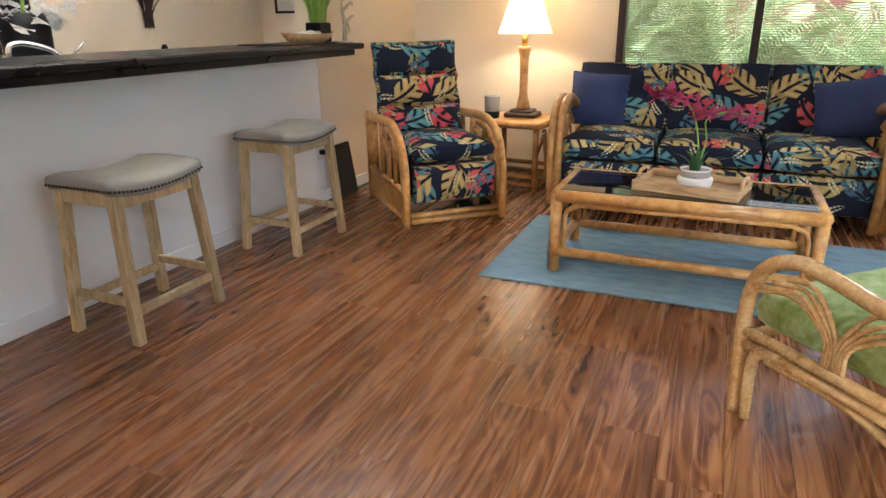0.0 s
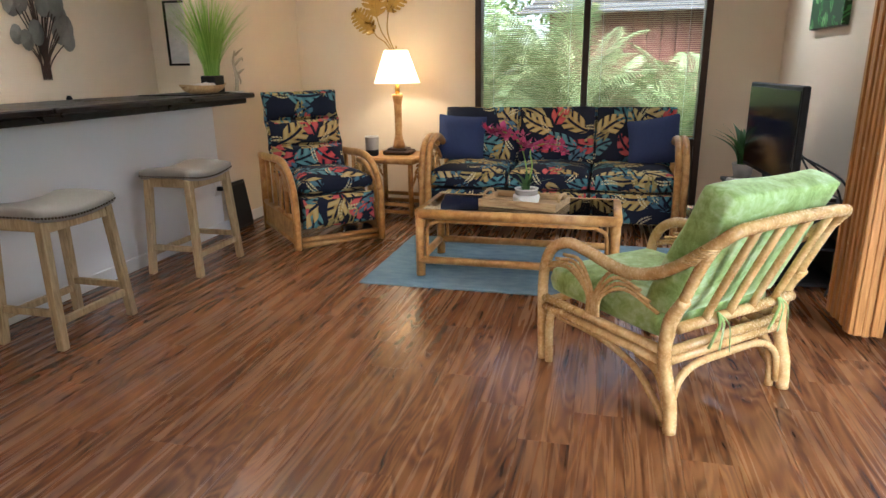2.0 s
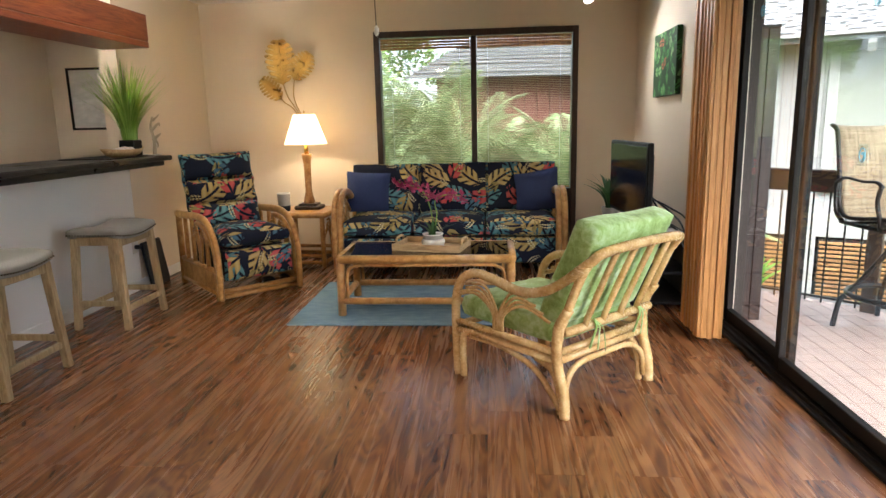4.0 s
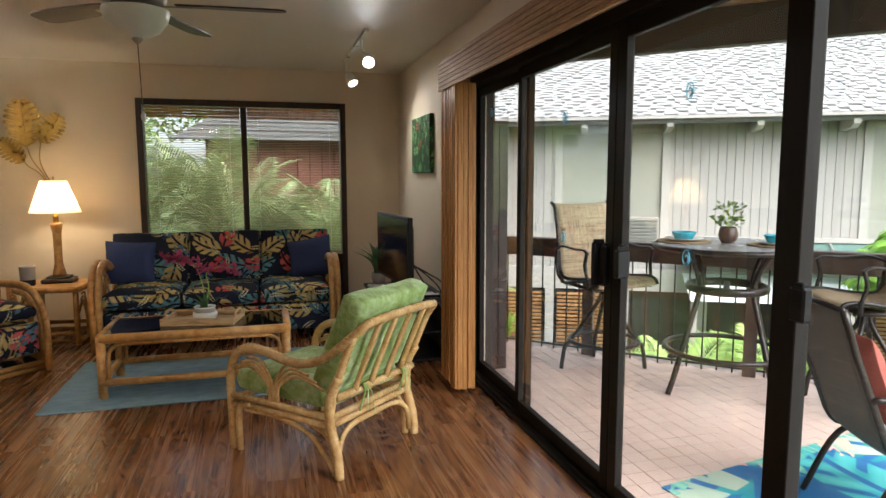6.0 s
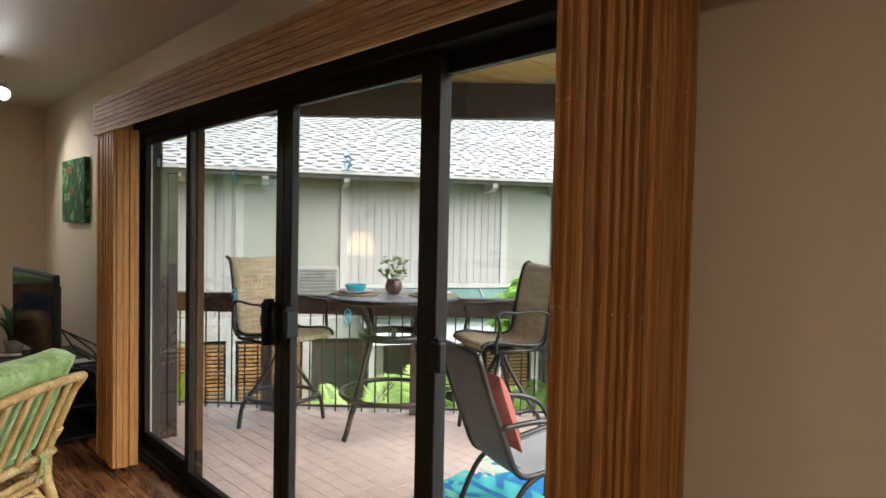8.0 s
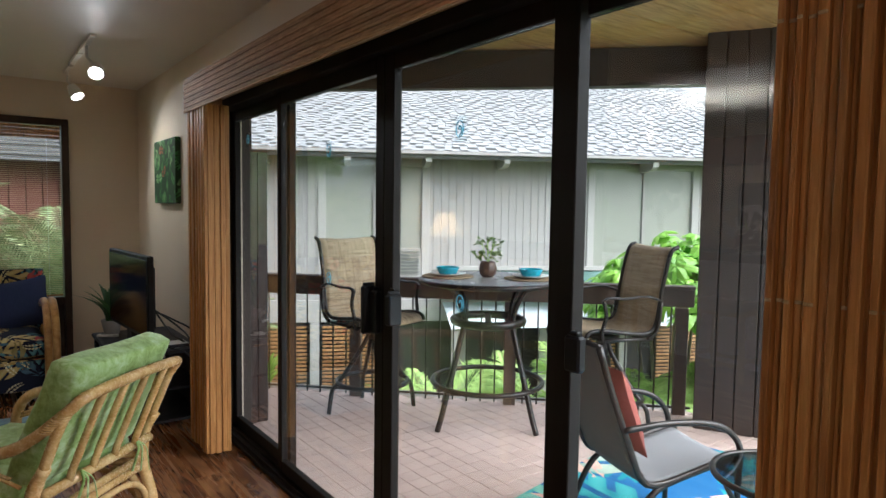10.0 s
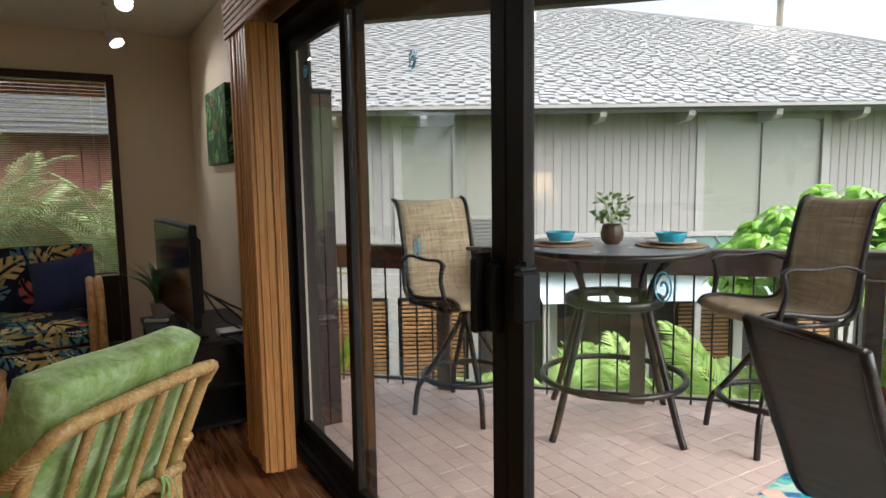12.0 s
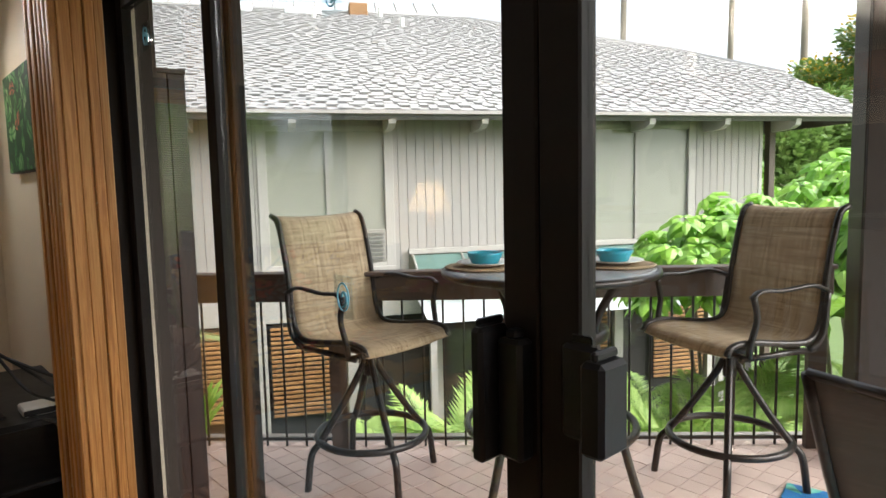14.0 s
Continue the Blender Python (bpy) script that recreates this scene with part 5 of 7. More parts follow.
# things on the bar
gp = thing("potted_grass", "tall artificial grass in a square black pot on the bar", "plant", pose(-2.33, 3.40, 1.083))
part("pot", bm_box(-0.06, 0.06, -0.06, 0.06, 0.0, 0.12, 0.006), M_BLACK, gp)
v, f = blades(330, 0.055, 0.62, 0.0042, 0.33, 21, 0.45, 5, 0.45)
raw("grass_blades", [(a[0], a[1], a[2] + 0.12) for a in v], f, M_GRASS, gp)
bl = thing("wooden_boat_bowl", "brown wooden boat-shaped bowl on the bar", "bowl", pose(-2.30, 3.24, 1.083))
bb = bmesh.new()
R0 = []
for sc, z in ((0.55, 0.0), (0.8, 0.02), (1.0, 0.055), (0.95, 0.055), (0.7, 0.02), (0.3, 0.012)):
    R0.append([bb.verts.new((0.085 * sc * math.cos(k * 0.2618), 0.24 * sc * math.sin(k * 0.2618) * (1 + 0.1 * abs(math.sin(k * 0.2618))), z + 0.012 * abs(math.sin(k * 0.2618)) ** 3 * (sc > 0.9))) for k in range(24)])
for A, B in zip(R0, R0[1:]):
    for k in range(24):
        bb.faces.new((A[k], A[(k + 1) % 24], B[(k + 1) % 24], B[k]))
bb.faces.new(R0[0][::-1])
bb.faces.new(R0[-1])
part("bowl_body", bb, M_TRAY, bl, smooth=True)
for i, (y, s) in enumerate(((-0.12, 0.03), (-0.05, 0.045), (0.02, 0.05), (0.09, 0.045), (0.15, 0.03))):
    sb = bmesh.new()
    bmesh.ops.create_icosphere(sb, subdivisions=2, radius=s, matrix=Matrix.Translation((0.0, y, 0.045)) @ Matrix.Diagonal((0.8, 1.1, 0.6, 1)))
    for vv in sb.verts:
        vv.co += 0.006 * noise.noise_vector(vv.co * 40)
    solid("sea_shell", sb, M_SHELL, "white sea shell in the wooden bowl", "shell", smooth=True, group="shells in the bowl").location = (-2.30, 3.24, 1.083)
dr = thing("driftwood_sculpture", "bleached driftwood bird sculpture on the bar", "sculpture", pose(-2.20, 3.50, 1.076))
db = bmesh.new()
for p, r in (([(0, 0, 0), (0.01, 0, 0.12), (-0.01, 0, 0.22), (0, 0.02, 0.30)], 0.016), ([(0, 0, 0.12), (0.02, 0.06, 0.16), (0.0, 0.13, 0.17)], 0.013), ([(0, 0, 0.2), (0.02, 0.07, 0.25), (0, 0.12, 0.23)], 0.012), ([(0, 0.02, 0.27), (0.01, 0.07, 0.30), (0, 0.13, 0.32)], 0.01), ([(0, 0.03, 0.14), (0.01, 0.05, 0.09), (0, 0.06, 0.06)], 0.009)):
    tube(smooth_path(p, 5), r, 7, db, r2=r * 0.35)
part("driftwood", db, M_DRIFT, dr, smooth=True)
solid("counter_mat", bm_box(-2.62, -2.22, 2.95, 3.50, 1.0755, 1.083, 0.002), M_BLACK, "flat black mat under the bowl", "mat")
solid("white_dish", lathe([(0.03, 0), (0.06, 0.006), (0.07, 0.014), (0.06, 0.01), (0, 0.008)], 20), M_WHITE, "small white dish on the bar", "dish", smooth=True).location = (-2.2, 3.48, 1.0755)

sd = thing("soap_dispenser", "clear soap dispenser with a pump beside the sink", "dispenser", pose(-2.75, 1.60, 0.90))
part("bottle", lathe([(0.035, 0), (0.04, 0.01), (0.04, 0.16), (0.02, 0.19), (0, 0.19)], 20), M_PALEGLASS, sd, smooth=True)
part("pump", tube([(0, 0, 0.19), (0, 0, 0.245), (0.0, -0.05, 0.245)], 0.008, 8), M_CHROME, sd, smooth=True)
fa = thing("kitchen_faucet", "chrome kitchen faucet with a curved spout", "faucet", pose(-2.80, 1.95, 0.90))
part("body", lathe([(0.03, 0), (0.028, 0.03), (0.022, 0.05), (0.022, 0.14), (0, 0.15)], 18), M_CHROME, fa, smooth=True)
part("spout", tube(smooth_path([(0, 0, 0.13), (-0.02, -0.06, 0.19), (-0.05, -0.16, 0.225), (-0.06, -0.23, 0.22), (-0.06, -0.25, 0.18)], 6), 0.013, 9), M_CHROME, fa, smooth=True)
part("lever", tube([(0, 0, 0.15), (0.0, 0.07, 0.20), (0, 0.11, 0.235)], 0.006, 7), M_CHROME, fa, smooth=True)
jar = thing("lidded_dish", "white lidded dish with a dark knob on the worktop", "dish", pose(-3.0, 2.75, 0.90))
part("dish", lathe([(0.07, 0), (0.10, 0.02), (0.11, 0.1), (0.08, 0.135), (0, 0.145)], 24), M_WHITE, jar, smooth=True)
part("knob", lathe([(0.012, 0.14), (0.02, 0.17), (0.012, 0.19), (0, 0.19)], 12), M_BLACK, jar, smooth=True)
vs_ = thing("flower_vase", "white artificial flowers in a tall black vase", "flowers", pose(-3.05, 1.93, 0.902))
part("vase", lathe([(0.09, 0), (0.11, 0.05), (0.12, 0.3), (0.10, 0.36), (0.09, 0.36), (0, 0.34)], 22), M_BLACK, vs_, smooth=True)
for i in range(28):
    V, F = petals((random.Random(i).uniform(-0.15, 0.15), random.Random(i + 50).uniform(-0.2, 0.22), 0.36 + random.Random(i + 90).uniform(-0.08, 0.22)), 9, 0.065, 100 + i)
    raw("flower", V, F, M_WPETAL, vs_)
part("stems", tube([(0, 0, 0.3), (0.02, 0.03, 0.5)], 0.01, 6), M_GRASS, vs_)
rf = thing("refrigerator", "black refrigerator against the kitchen wall", "refrigerator", pose(-3.72, 1.95, 0))
part("body", bm_box(-0.31, 0.30, -0.4, 0.28, 0.02, 1.75, 0.01), M_BLACK, rf)
part("door", bm_box(0.302, 0.345, -0.4, 0.28, 0.04, 1.75, 0.01), M_BLACK, rf)

# dark board leaning by the recliner
lb = thing("folded_tray_table", "black folded board leaning on the wall", "board", pose(-2.33, 3.62, 0.0, 0, -9, 0))
part("panel", bm_box(-0.012, 0.012, -0.14, 0.14, 0.0, 0.38, 0.004), M_BLACK, lb)
part("rim", bm_box(0.0125, 0.02, -0.13, 0.13, 0.02, 0.36, 0.003), M_BLACK, lb)

# ceiling fan
fan = thing("ceiling_fan", "dark five-blade ceiling fan with a frosted glass bowl", "ceiling fan", pose(-0.05, 1.52, 0))
part("canopy", lathe([(0.0, 2.33), (0.07, 2.36), (0.085, 2.40), (0.085, TOP), (0, TOP)], 24), M_NICKEL, fan, smooth=True)
part("motor", lathe([(0.0, 2.15), (0.10, 2.155), (0.13, 2.19), (0.135, 2.26), (0.10, 2.32), (0.0, 2.33)], 28), M_NICKEL, fan, smooth=True)
part("light_bowl", lathe([(0.0, 2.025), (0.04, 2.028), (0.095, 2.055), (0.13, 2.10), (0.142, 2.14), (0.14, 2.148), (0, 2.148)], 32), M_BOWL, fan, "frosted glass light bowl", smooth=True)
part("bowl_finial", lathe([(0.0, 2.0), (0.01, 2.005), (0.024, 2.02), (0.024, 2.026), (0, 2.03)], 16), M_NICKEL, fan, smooth=True)
part("pull_chain", tube([(0.0, 0.0, 2.01), (0.004, 0, 1.85), (0.008, 0, 1.70)], 0.0025, 5), M_BRASS, fan)
part("chain_pull", lathe([(0.003, 1.66), (0.01, 1.67), (0.011, 1.69), (0.004, 1.705), (0, 1.705)], 10, (0.008, 0, 0)), M_WHITE, fan, smooth=True)
for k in range(5):
    a = 69 + 72 * k
    m = pose(0, 0, 2.175, 9, 0, a)
    bld = bmesh.new()
    prof = [(0.17, 0.045), (0.24, 0.055), (0.50, 0.068), (0.60, 0.066), (0.64, 0.045), (0.65, 0.0)]
    out = [(x, w) for x, w in prof] + [(x, -w) for x, w in reversed(prof[:-1])]
    A = [bld.verts.new((x, y, 0.004)) for x, y in out]
    B = [bld.verts.new((x, y, -0.004)) for x, y in out]
    bld.faces.new(A)
    bld.faces.new(B[::-1])
    for i in range(len(out)):
        j = (i + 1) % len(out)
        bld.faces.new((A[i], B[i], B[j], A[j]))
    bmesh.ops.transform(bld, matrix=m, verts=bld.verts)
    bo = part("blade", bld, M_BLADE, fan)
    ir = bm_box(0.09, 0.24, -0.018, 0.018, -0.010, -0.0045, 0.003)
    bmesh.ops.transform(ir, matrix=m, verts=ir.verts)
    part("bracket", ir, M_NICKEL, bo)

# track light
tk = thing("track_light", "white ceiling track light with two lit spots", "track light", pose(0, 0, 0))
part("track", bm_box(1.20, 1.235, 3.05, 4.45, TOP - 0.022, TOP - 0.001, 0.003), M_WHITE, tk)
for y, tgt in ((3.31, (0.9, 1.6, 1.0)), (4.35, (1.7, 3.75, 1.3))):
    c = Vector((1.27, y, 2.30))
    part("arm", tube([(1.217, y, TOP - 0.02), (1.217, y, 2.38), c + Vector((0, 0.02, 0.03))], 0.009, 8), M_WHITE, tk, smooth=True)
    hm = look(c, tgt) @ pose(0, 0, 0, 180)
    hd = lathe([(0.0, -0.07), (0.03, -0.065), (0.042, -0.03), (0.05, 0.045), (0.046, 0.045), (0.04, 0.03), (0, 0.03)], 20)
    bmesh.ops.transform(hd, matrix=hm, verts=hd.verts)
    h = part("spot_head", hd, M_WHITE, tk, smooth=True)
    ln = lathe([(0.0, 0.032), (0.040, 0.032), (0.038, 0.04), (0, 0.046)], 20)
    bmesh.ops.transform(ln, matrix=hm, verts=ln.verts)
    part("lit_lens", ln, M_SPOT, h, smooth=True)

# ---- the deck ----
DZ = -0.04
RA, RB = Vector((2.0, 3.99, 0)), Vector((4.80, 1.19, 0))
RD = (RB - RA).normalized()
RC = Vector((5.45, -2.6, 0))
RE = (RC - Vector((4.72, 0.70, 0))).normalized()


def prism(ring, z0, z1, bm=None):
    bm = bm or bmesh.new()
    a = [bm.verts.new((x, y, z0)) for x, y in ring]
    b = [bm.verts.new((x, y, z1)) for x, y in ring]
    for k in range(len(ring)):
        q = (k + 1) % len(ring)
        bm.faces.new((a[k], a[q], b[q], b[k]))
    bm.faces.new(b)
    bm.faces.new(a[::-1])
    return bm


DECK = [(1.992, -3.0), (5.5, -3.0), (4.86, 0.45), (4.84, 1.24), (1.992, 4.09)]
solid("deck_slab", prism(DECK, -0.24, DZ - 0.006), M_GROUT, "grey grout bed of the tiled deck", "deck", "structure")
fas = bmesh.new()
tube([RA + RD * 0.1 + Vector((0.09, 0.09, DZ - 0.02)), RB + Vector((0.09, 0.09, DZ - 0.02))], 0.035, 4, fas)
solid("deck_edge", fas, M_TRIM, "pale metal edge strip of the deck", "trim", "structure")


def railing(name, p, d, length, posts, label):
    r = thing(name, label, "railing", Matrix.Translation((p.x, p.y, DZ)) @ Matrix.Rotation(math.atan2(d.y, d.x), 4, "Z"))
    part("top_rail", bm_box(0, length, -0.02, 0.02, 0.785, 0.915, 0.004), M_BROWN, r)
    part("cap", bm_box(0, length, -0.05, 0.05, 0.917, 0.94, 0.004), M_BROWN, r)
    for x in posts:
        part("post", bm_box(x - 0.045, x + 0.045, -0.066, -0.022, -0.004, 0.785, 0.004), M_BROWN, r)
    x = 0.06
    while x < length:
        part("baluster", tube([(x, 0, -0.03), (x, 0, 0.79)], 0.0065, 6), M_IRON, r, smooth=True)
        x += 0.107
    part("bottom_bar", bm_box(0, length, -0.008, 0.008, 0.03, 0.045), M_IRON, r)
    return r


railing("deck_railing", RA, RD, (RB - RA).length, [(Vector(q) - RA).dot(RD) for q in ((3.02, 2.98, 0), (3.87, 2.13, 0), (4.74, 1.26, 0))], "brown wooden deck railing with thin dark balusters")
railing("deck_railing", Vector((4.83, 0.52, 0)), RE, 2.6, [0.24, 1.6], "brown wooden deck railing beyond the column")

col = thing("deck_column", "dark brown boxed wooden column at the deck corner", "column", pose(4.76, 0.84, 0, 0, 0, -62))
part("core", bm_box(-0.25, 0.25, -0.12, 0.12, DZ, 2.62, 0.004), M_COLUMN, col)
for i in range(4):
    part("board", bm_box(-0.25 + i * 0.125 + 0.004, -0.25 + (i + 1) * 0.125 - 0.004, -0.14, -0.121, DZ, 2.62, 0.003), M_COLUMN, col)
part("corner_strip", bm_box(0.255, 0.285, -0.15, -0.05, DZ, 2.62, 0.003), M_TRIM, col)

bmm = bmesh.new()
prism([(2.0, 4.05), (2.0, 3.93), (4.78, 1.15), (4.95, 1.15)], 2.335, 2.60, bmm)
solid("deck_beam", bmm, M_COLUMN, "dark brown beam over the deck edge", "beam")
bm2 = bmesh.new()
prism([(4.78, 1.16), (4.95, 1.16), (5.2, -0.7), (5.07, -0.7)], 2.42, 2.62, bm2)
solid("deck_beam", bm2, M_COLUMN, "dark brown beam beyond the column", "beam")
cl = bmesh.new()
for i in range(34):
    y0 = -0.7 + i * 0.22
    y1 = y0 + 0.214
    xe = min(5.6, 6.25 - (y0 + y1) / 2) + 0.15
    if xe > 2.1:
        bm_box(1.992, xe, y0, y1, 2.61 + 0.003 * (i % 2), 2.64, 0.004, cl)
solid("deck_ceiling", cl, M_CEDAR, "honey coloured cedar plank ceiling over the deck", "ceiling", "structure")
solid("deck_roof", prism([(1.99, -0.9), (5.5, -0.9), (5.3, 0.8), (1.99, 4.5)], 2.66, 2.75), M_ROOFBASE, "roof deck above the planks", "roof", "structure")
solid("outer_wall", bm_box(1.992, 2.06, 2.66, 5.14, -3, 2.66), M_COLUMN, "brown outside wall beside the sliding door", "wall", "structure")
solid("outer_wall", bm_box(1.992, 2.06, -3.0, DY0 - 0.02, -0.04, 2.66), M_COLUMN, "brown outside wall beside the sliding door", "wall", "structure")
solid("outer_wall", bm_box(1.992, 2.04, DY0 - 0.02, 2.658, 2.08, 2.66), M_COLUMN, "brown outside wall above the sliding door", "wall", "structure")


sc_ = thing("privacy_screen", "dark brown boarded screen beside the sliding door", "screen", pose(2.062, 2.76, DZ))
for k in range(2):
    part("board", bm_box(0.002 + k * 0.07, 0.07 + k * 0.07, 0.0, 0.03, 0.0, 1.835, 0.003), M_DARKWOOD, sc_)
part("back_board", bm_box(0.002, 0.14, 0.031, 0.12, 0.0, 1.835, 0.004), M_DARKWOOD, sc_)
part("cap", bm_box(0.0, 0.144, -0.004, 0.124, 1.836, 1.855, 0.003), M_DARKWOOD, sc_)


def ring_pts(r, z, n=28, c=(0, 0)):
    return [(c[0] + r * math.cos(6.2832 * k / n), c[1] + r * math.sin(6.2832 * k / n), z) for k in range(n)]


# bar table
TC = (3.492, 1.956)
tb = thing("patio_bar_table", "round slate-topped bar table on a dark metal frame", "table", pose(TC[0], TC[1], DZ, 0, 0, 49.7))
part("tabletop", lathe([(0.0, 0.965), (0.46, 0.965), (0.475, 0.972), (0.475, 0.99), (0.46, 0.998), (0, 0.998)], 48), M_STONETOP, tb, smooth=False)
part("table_rim", tube(ring_pts(0.475, 0.98, 48), 0.018, 8, closed=True), M_IRON, tb, smooth=True)
for k in range(4):
    a = math.pi / 4 + k * math.pi / 2 + 0.0
    c, s = math.cos(a), math.sin(a)
    part("leg", tube(smooth_path([(c * r, s * r, z) for r, z in ((0.462, 0.0), (0.415, 0.12), (0.29, 0.5), (0.235, 0.68), (0.25, 0.80), (0.33, 0.93), (0.40, 0.965))], 6), 0.019, 8), M_IRON, tb, smooth=True)
part("ring", tube(ring_pts(0.245, 0.70), 0.024, 8, closed=True, flat=1.2), M_IRON, tb, smooth=True)
part("foot_ring", tube(ring_pts(0.385, 0.27, 40), 0.018, 8, closed=True), M_IRON, tb, smooth=True)
part("ring_bridge", bm_box(-0.23, 0.23, -0.02, 0.02, 0.69, 0.71, 0.003), M_IRON, tb)


def setting(x, y, ang):
    g = "place settings on the bar table"
    z = DZ + 0.999
    pm = solid("placemat", lathe([(0.0, 0), (0.175, 0), (0.185, 0.005), (0.175, 0.010), (0.14, 0.007), (0, 0.008)], 36), M_MAT, "round woven seagrass placemat on the table", "placemat", smooth=True, group=g)
    pm.location = (x, y, z)
    pl = solid("dinner_plate", lathe([(0.07, 0), (0.08, 0.004), (0.13, 0.016), (0.128, 0.019), (0.08, 0.008), (0, 0.007)], 36), M_WHITE, "white dinner plate on a woven placemat", "plate", smooth=True, group=g)
    pl.location = (x, y, z + 0.010)
    bw = solid("soup_bowl", lathe([(0.05, 0), (0.062, 0.004), (0.078, 0.04), (0.084, 0.052), (0.080, 0.052), (0.07, 0.038), (0.05, 0.01), (0, 0.008)], 32), M_BLUE, "turquoise glazed bowl on a white plate", "bowl", smooth=True, group=g)
    bw.location = (x, y, z + 0.018)


setting(TC[0] - 0.21, TC[1] + 0.20, 0)
setting(TC[0] + 0.20, TC[1] - 0.21, 0)
pp = thing("small_potted_plant", "leafy sprigs in a ribbed brown pot on the table", "plant", pose(TC[0] + 0.03, TC[1] + 0.05, DZ + 0.999))
pot = lathe([(0.035, 0), (0.055, 0.02), (0.063, 0.055), (0.052, 0.10), (0.046, 0.11), (0.04, 0.105), (0, 0.10)], 28)
for v in pot.verts:
    a = math.atan2(v.co.y, v.co.x)
    k = 1 + 0.05 * math.cos(9 * a)
    v.co.x *= k
    v.co.y *= k
part("pot", pot, M_POT, pp, smooth=True)


def sprig(seed, n, r, h, size):
    rnd = random.Random(seed)
    vs, fs = [], []
    for _ in range(n):
        a, rr = rnd.uniform(0, 6.283), r * math.sqrt(rnd.random())
        c = Vector((rr * math.cos(a), rr * math.sin(a), h * rnd.uniform(0.05, 1.0)))
        ax = Vector((math.cos(a) + rnd.uniform(-.6, .6), math.sin(a) + rnd.uniform(-.6, .6), rnd.uniform(-0.4, 0.9))).normalized()
        b = ax.cross(Vector((rnd.uniform(-1, 1), rnd.uniform(-1, 1), 1))).normalized()
        nn = ax.cross(b)
        L = size * rnd.uniform(0.6, 1.2)
        s = len(vs)
        vs += [c, c + ax * L * 0.3 + b * L * 0.28 + nn * L * 0.06, c + ax * L * 0.75 + b * L * 0.22, c + ax * L, c + ax * L * 0.75 - b * L * 0.22, c + ax * L * 0.3 - b * L * 0.28 + nn * L * 0.06]
        fs += [(s, s + 1, s + 2, s + 3), (s, s + 3, s + 4, s + 5)]
    return vs, fs


v, f = sprig(4, 110, 0.085, 0.17, 0.04)
raw("sprigs", [(a[0], a[1], a[2] + 0.10) for a in v], f, M_TREELEAF, pp)
for i in range(6):
    part("stem", tube([(0, 0, 0.09), (0.05 * math.cos(i), 0.05 * math.sin(i), 0.24)], 0.0025, 5), M_GRASS, pp)


def sling(bm, path, w, th=0.006, sag=0.012):
    """A stretched cloth between two rails: path of (y, z)."""
    n = 8
    rows = []
    for y, z in path:
        rows.append([Vector((w * (2 * i / n - 1) / 2, y, z - sag * (1 - (2 * i / n - 1) ** 2))) for i in range(n + 1)])
    A = [[bm.verts.new(p) for p in r] for r in rows]
    B = [[bm.verts.new(p - Vector((0, 0.3 * th, th))) for p in r] for r in rows]
    m = len(rows)
    for j in range(m - 1):
        for i in range(n):
            bm.faces.new((A[j][i], A[j][i + 1], A[j + 1][i + 1], A[j + 1][i]))
            bm.faces.new((B[j][i + 1], B[j][i], B[j + 1][i], B[j + 1][i + 1]))
        bm.faces.new((A[j][0], A[j + 1][0], B[j + 1][0], B[j][0]))
        bm.faces.new((A[j][n], B[j][n], B[j + 1][n], A[j + 1][n]))
    for j in (0, m - 1):
        for i in range(n):
            bm.faces.new((A[j][i], B[j][i], B[j][i + 1], A[j][i + 1]))
    return bm


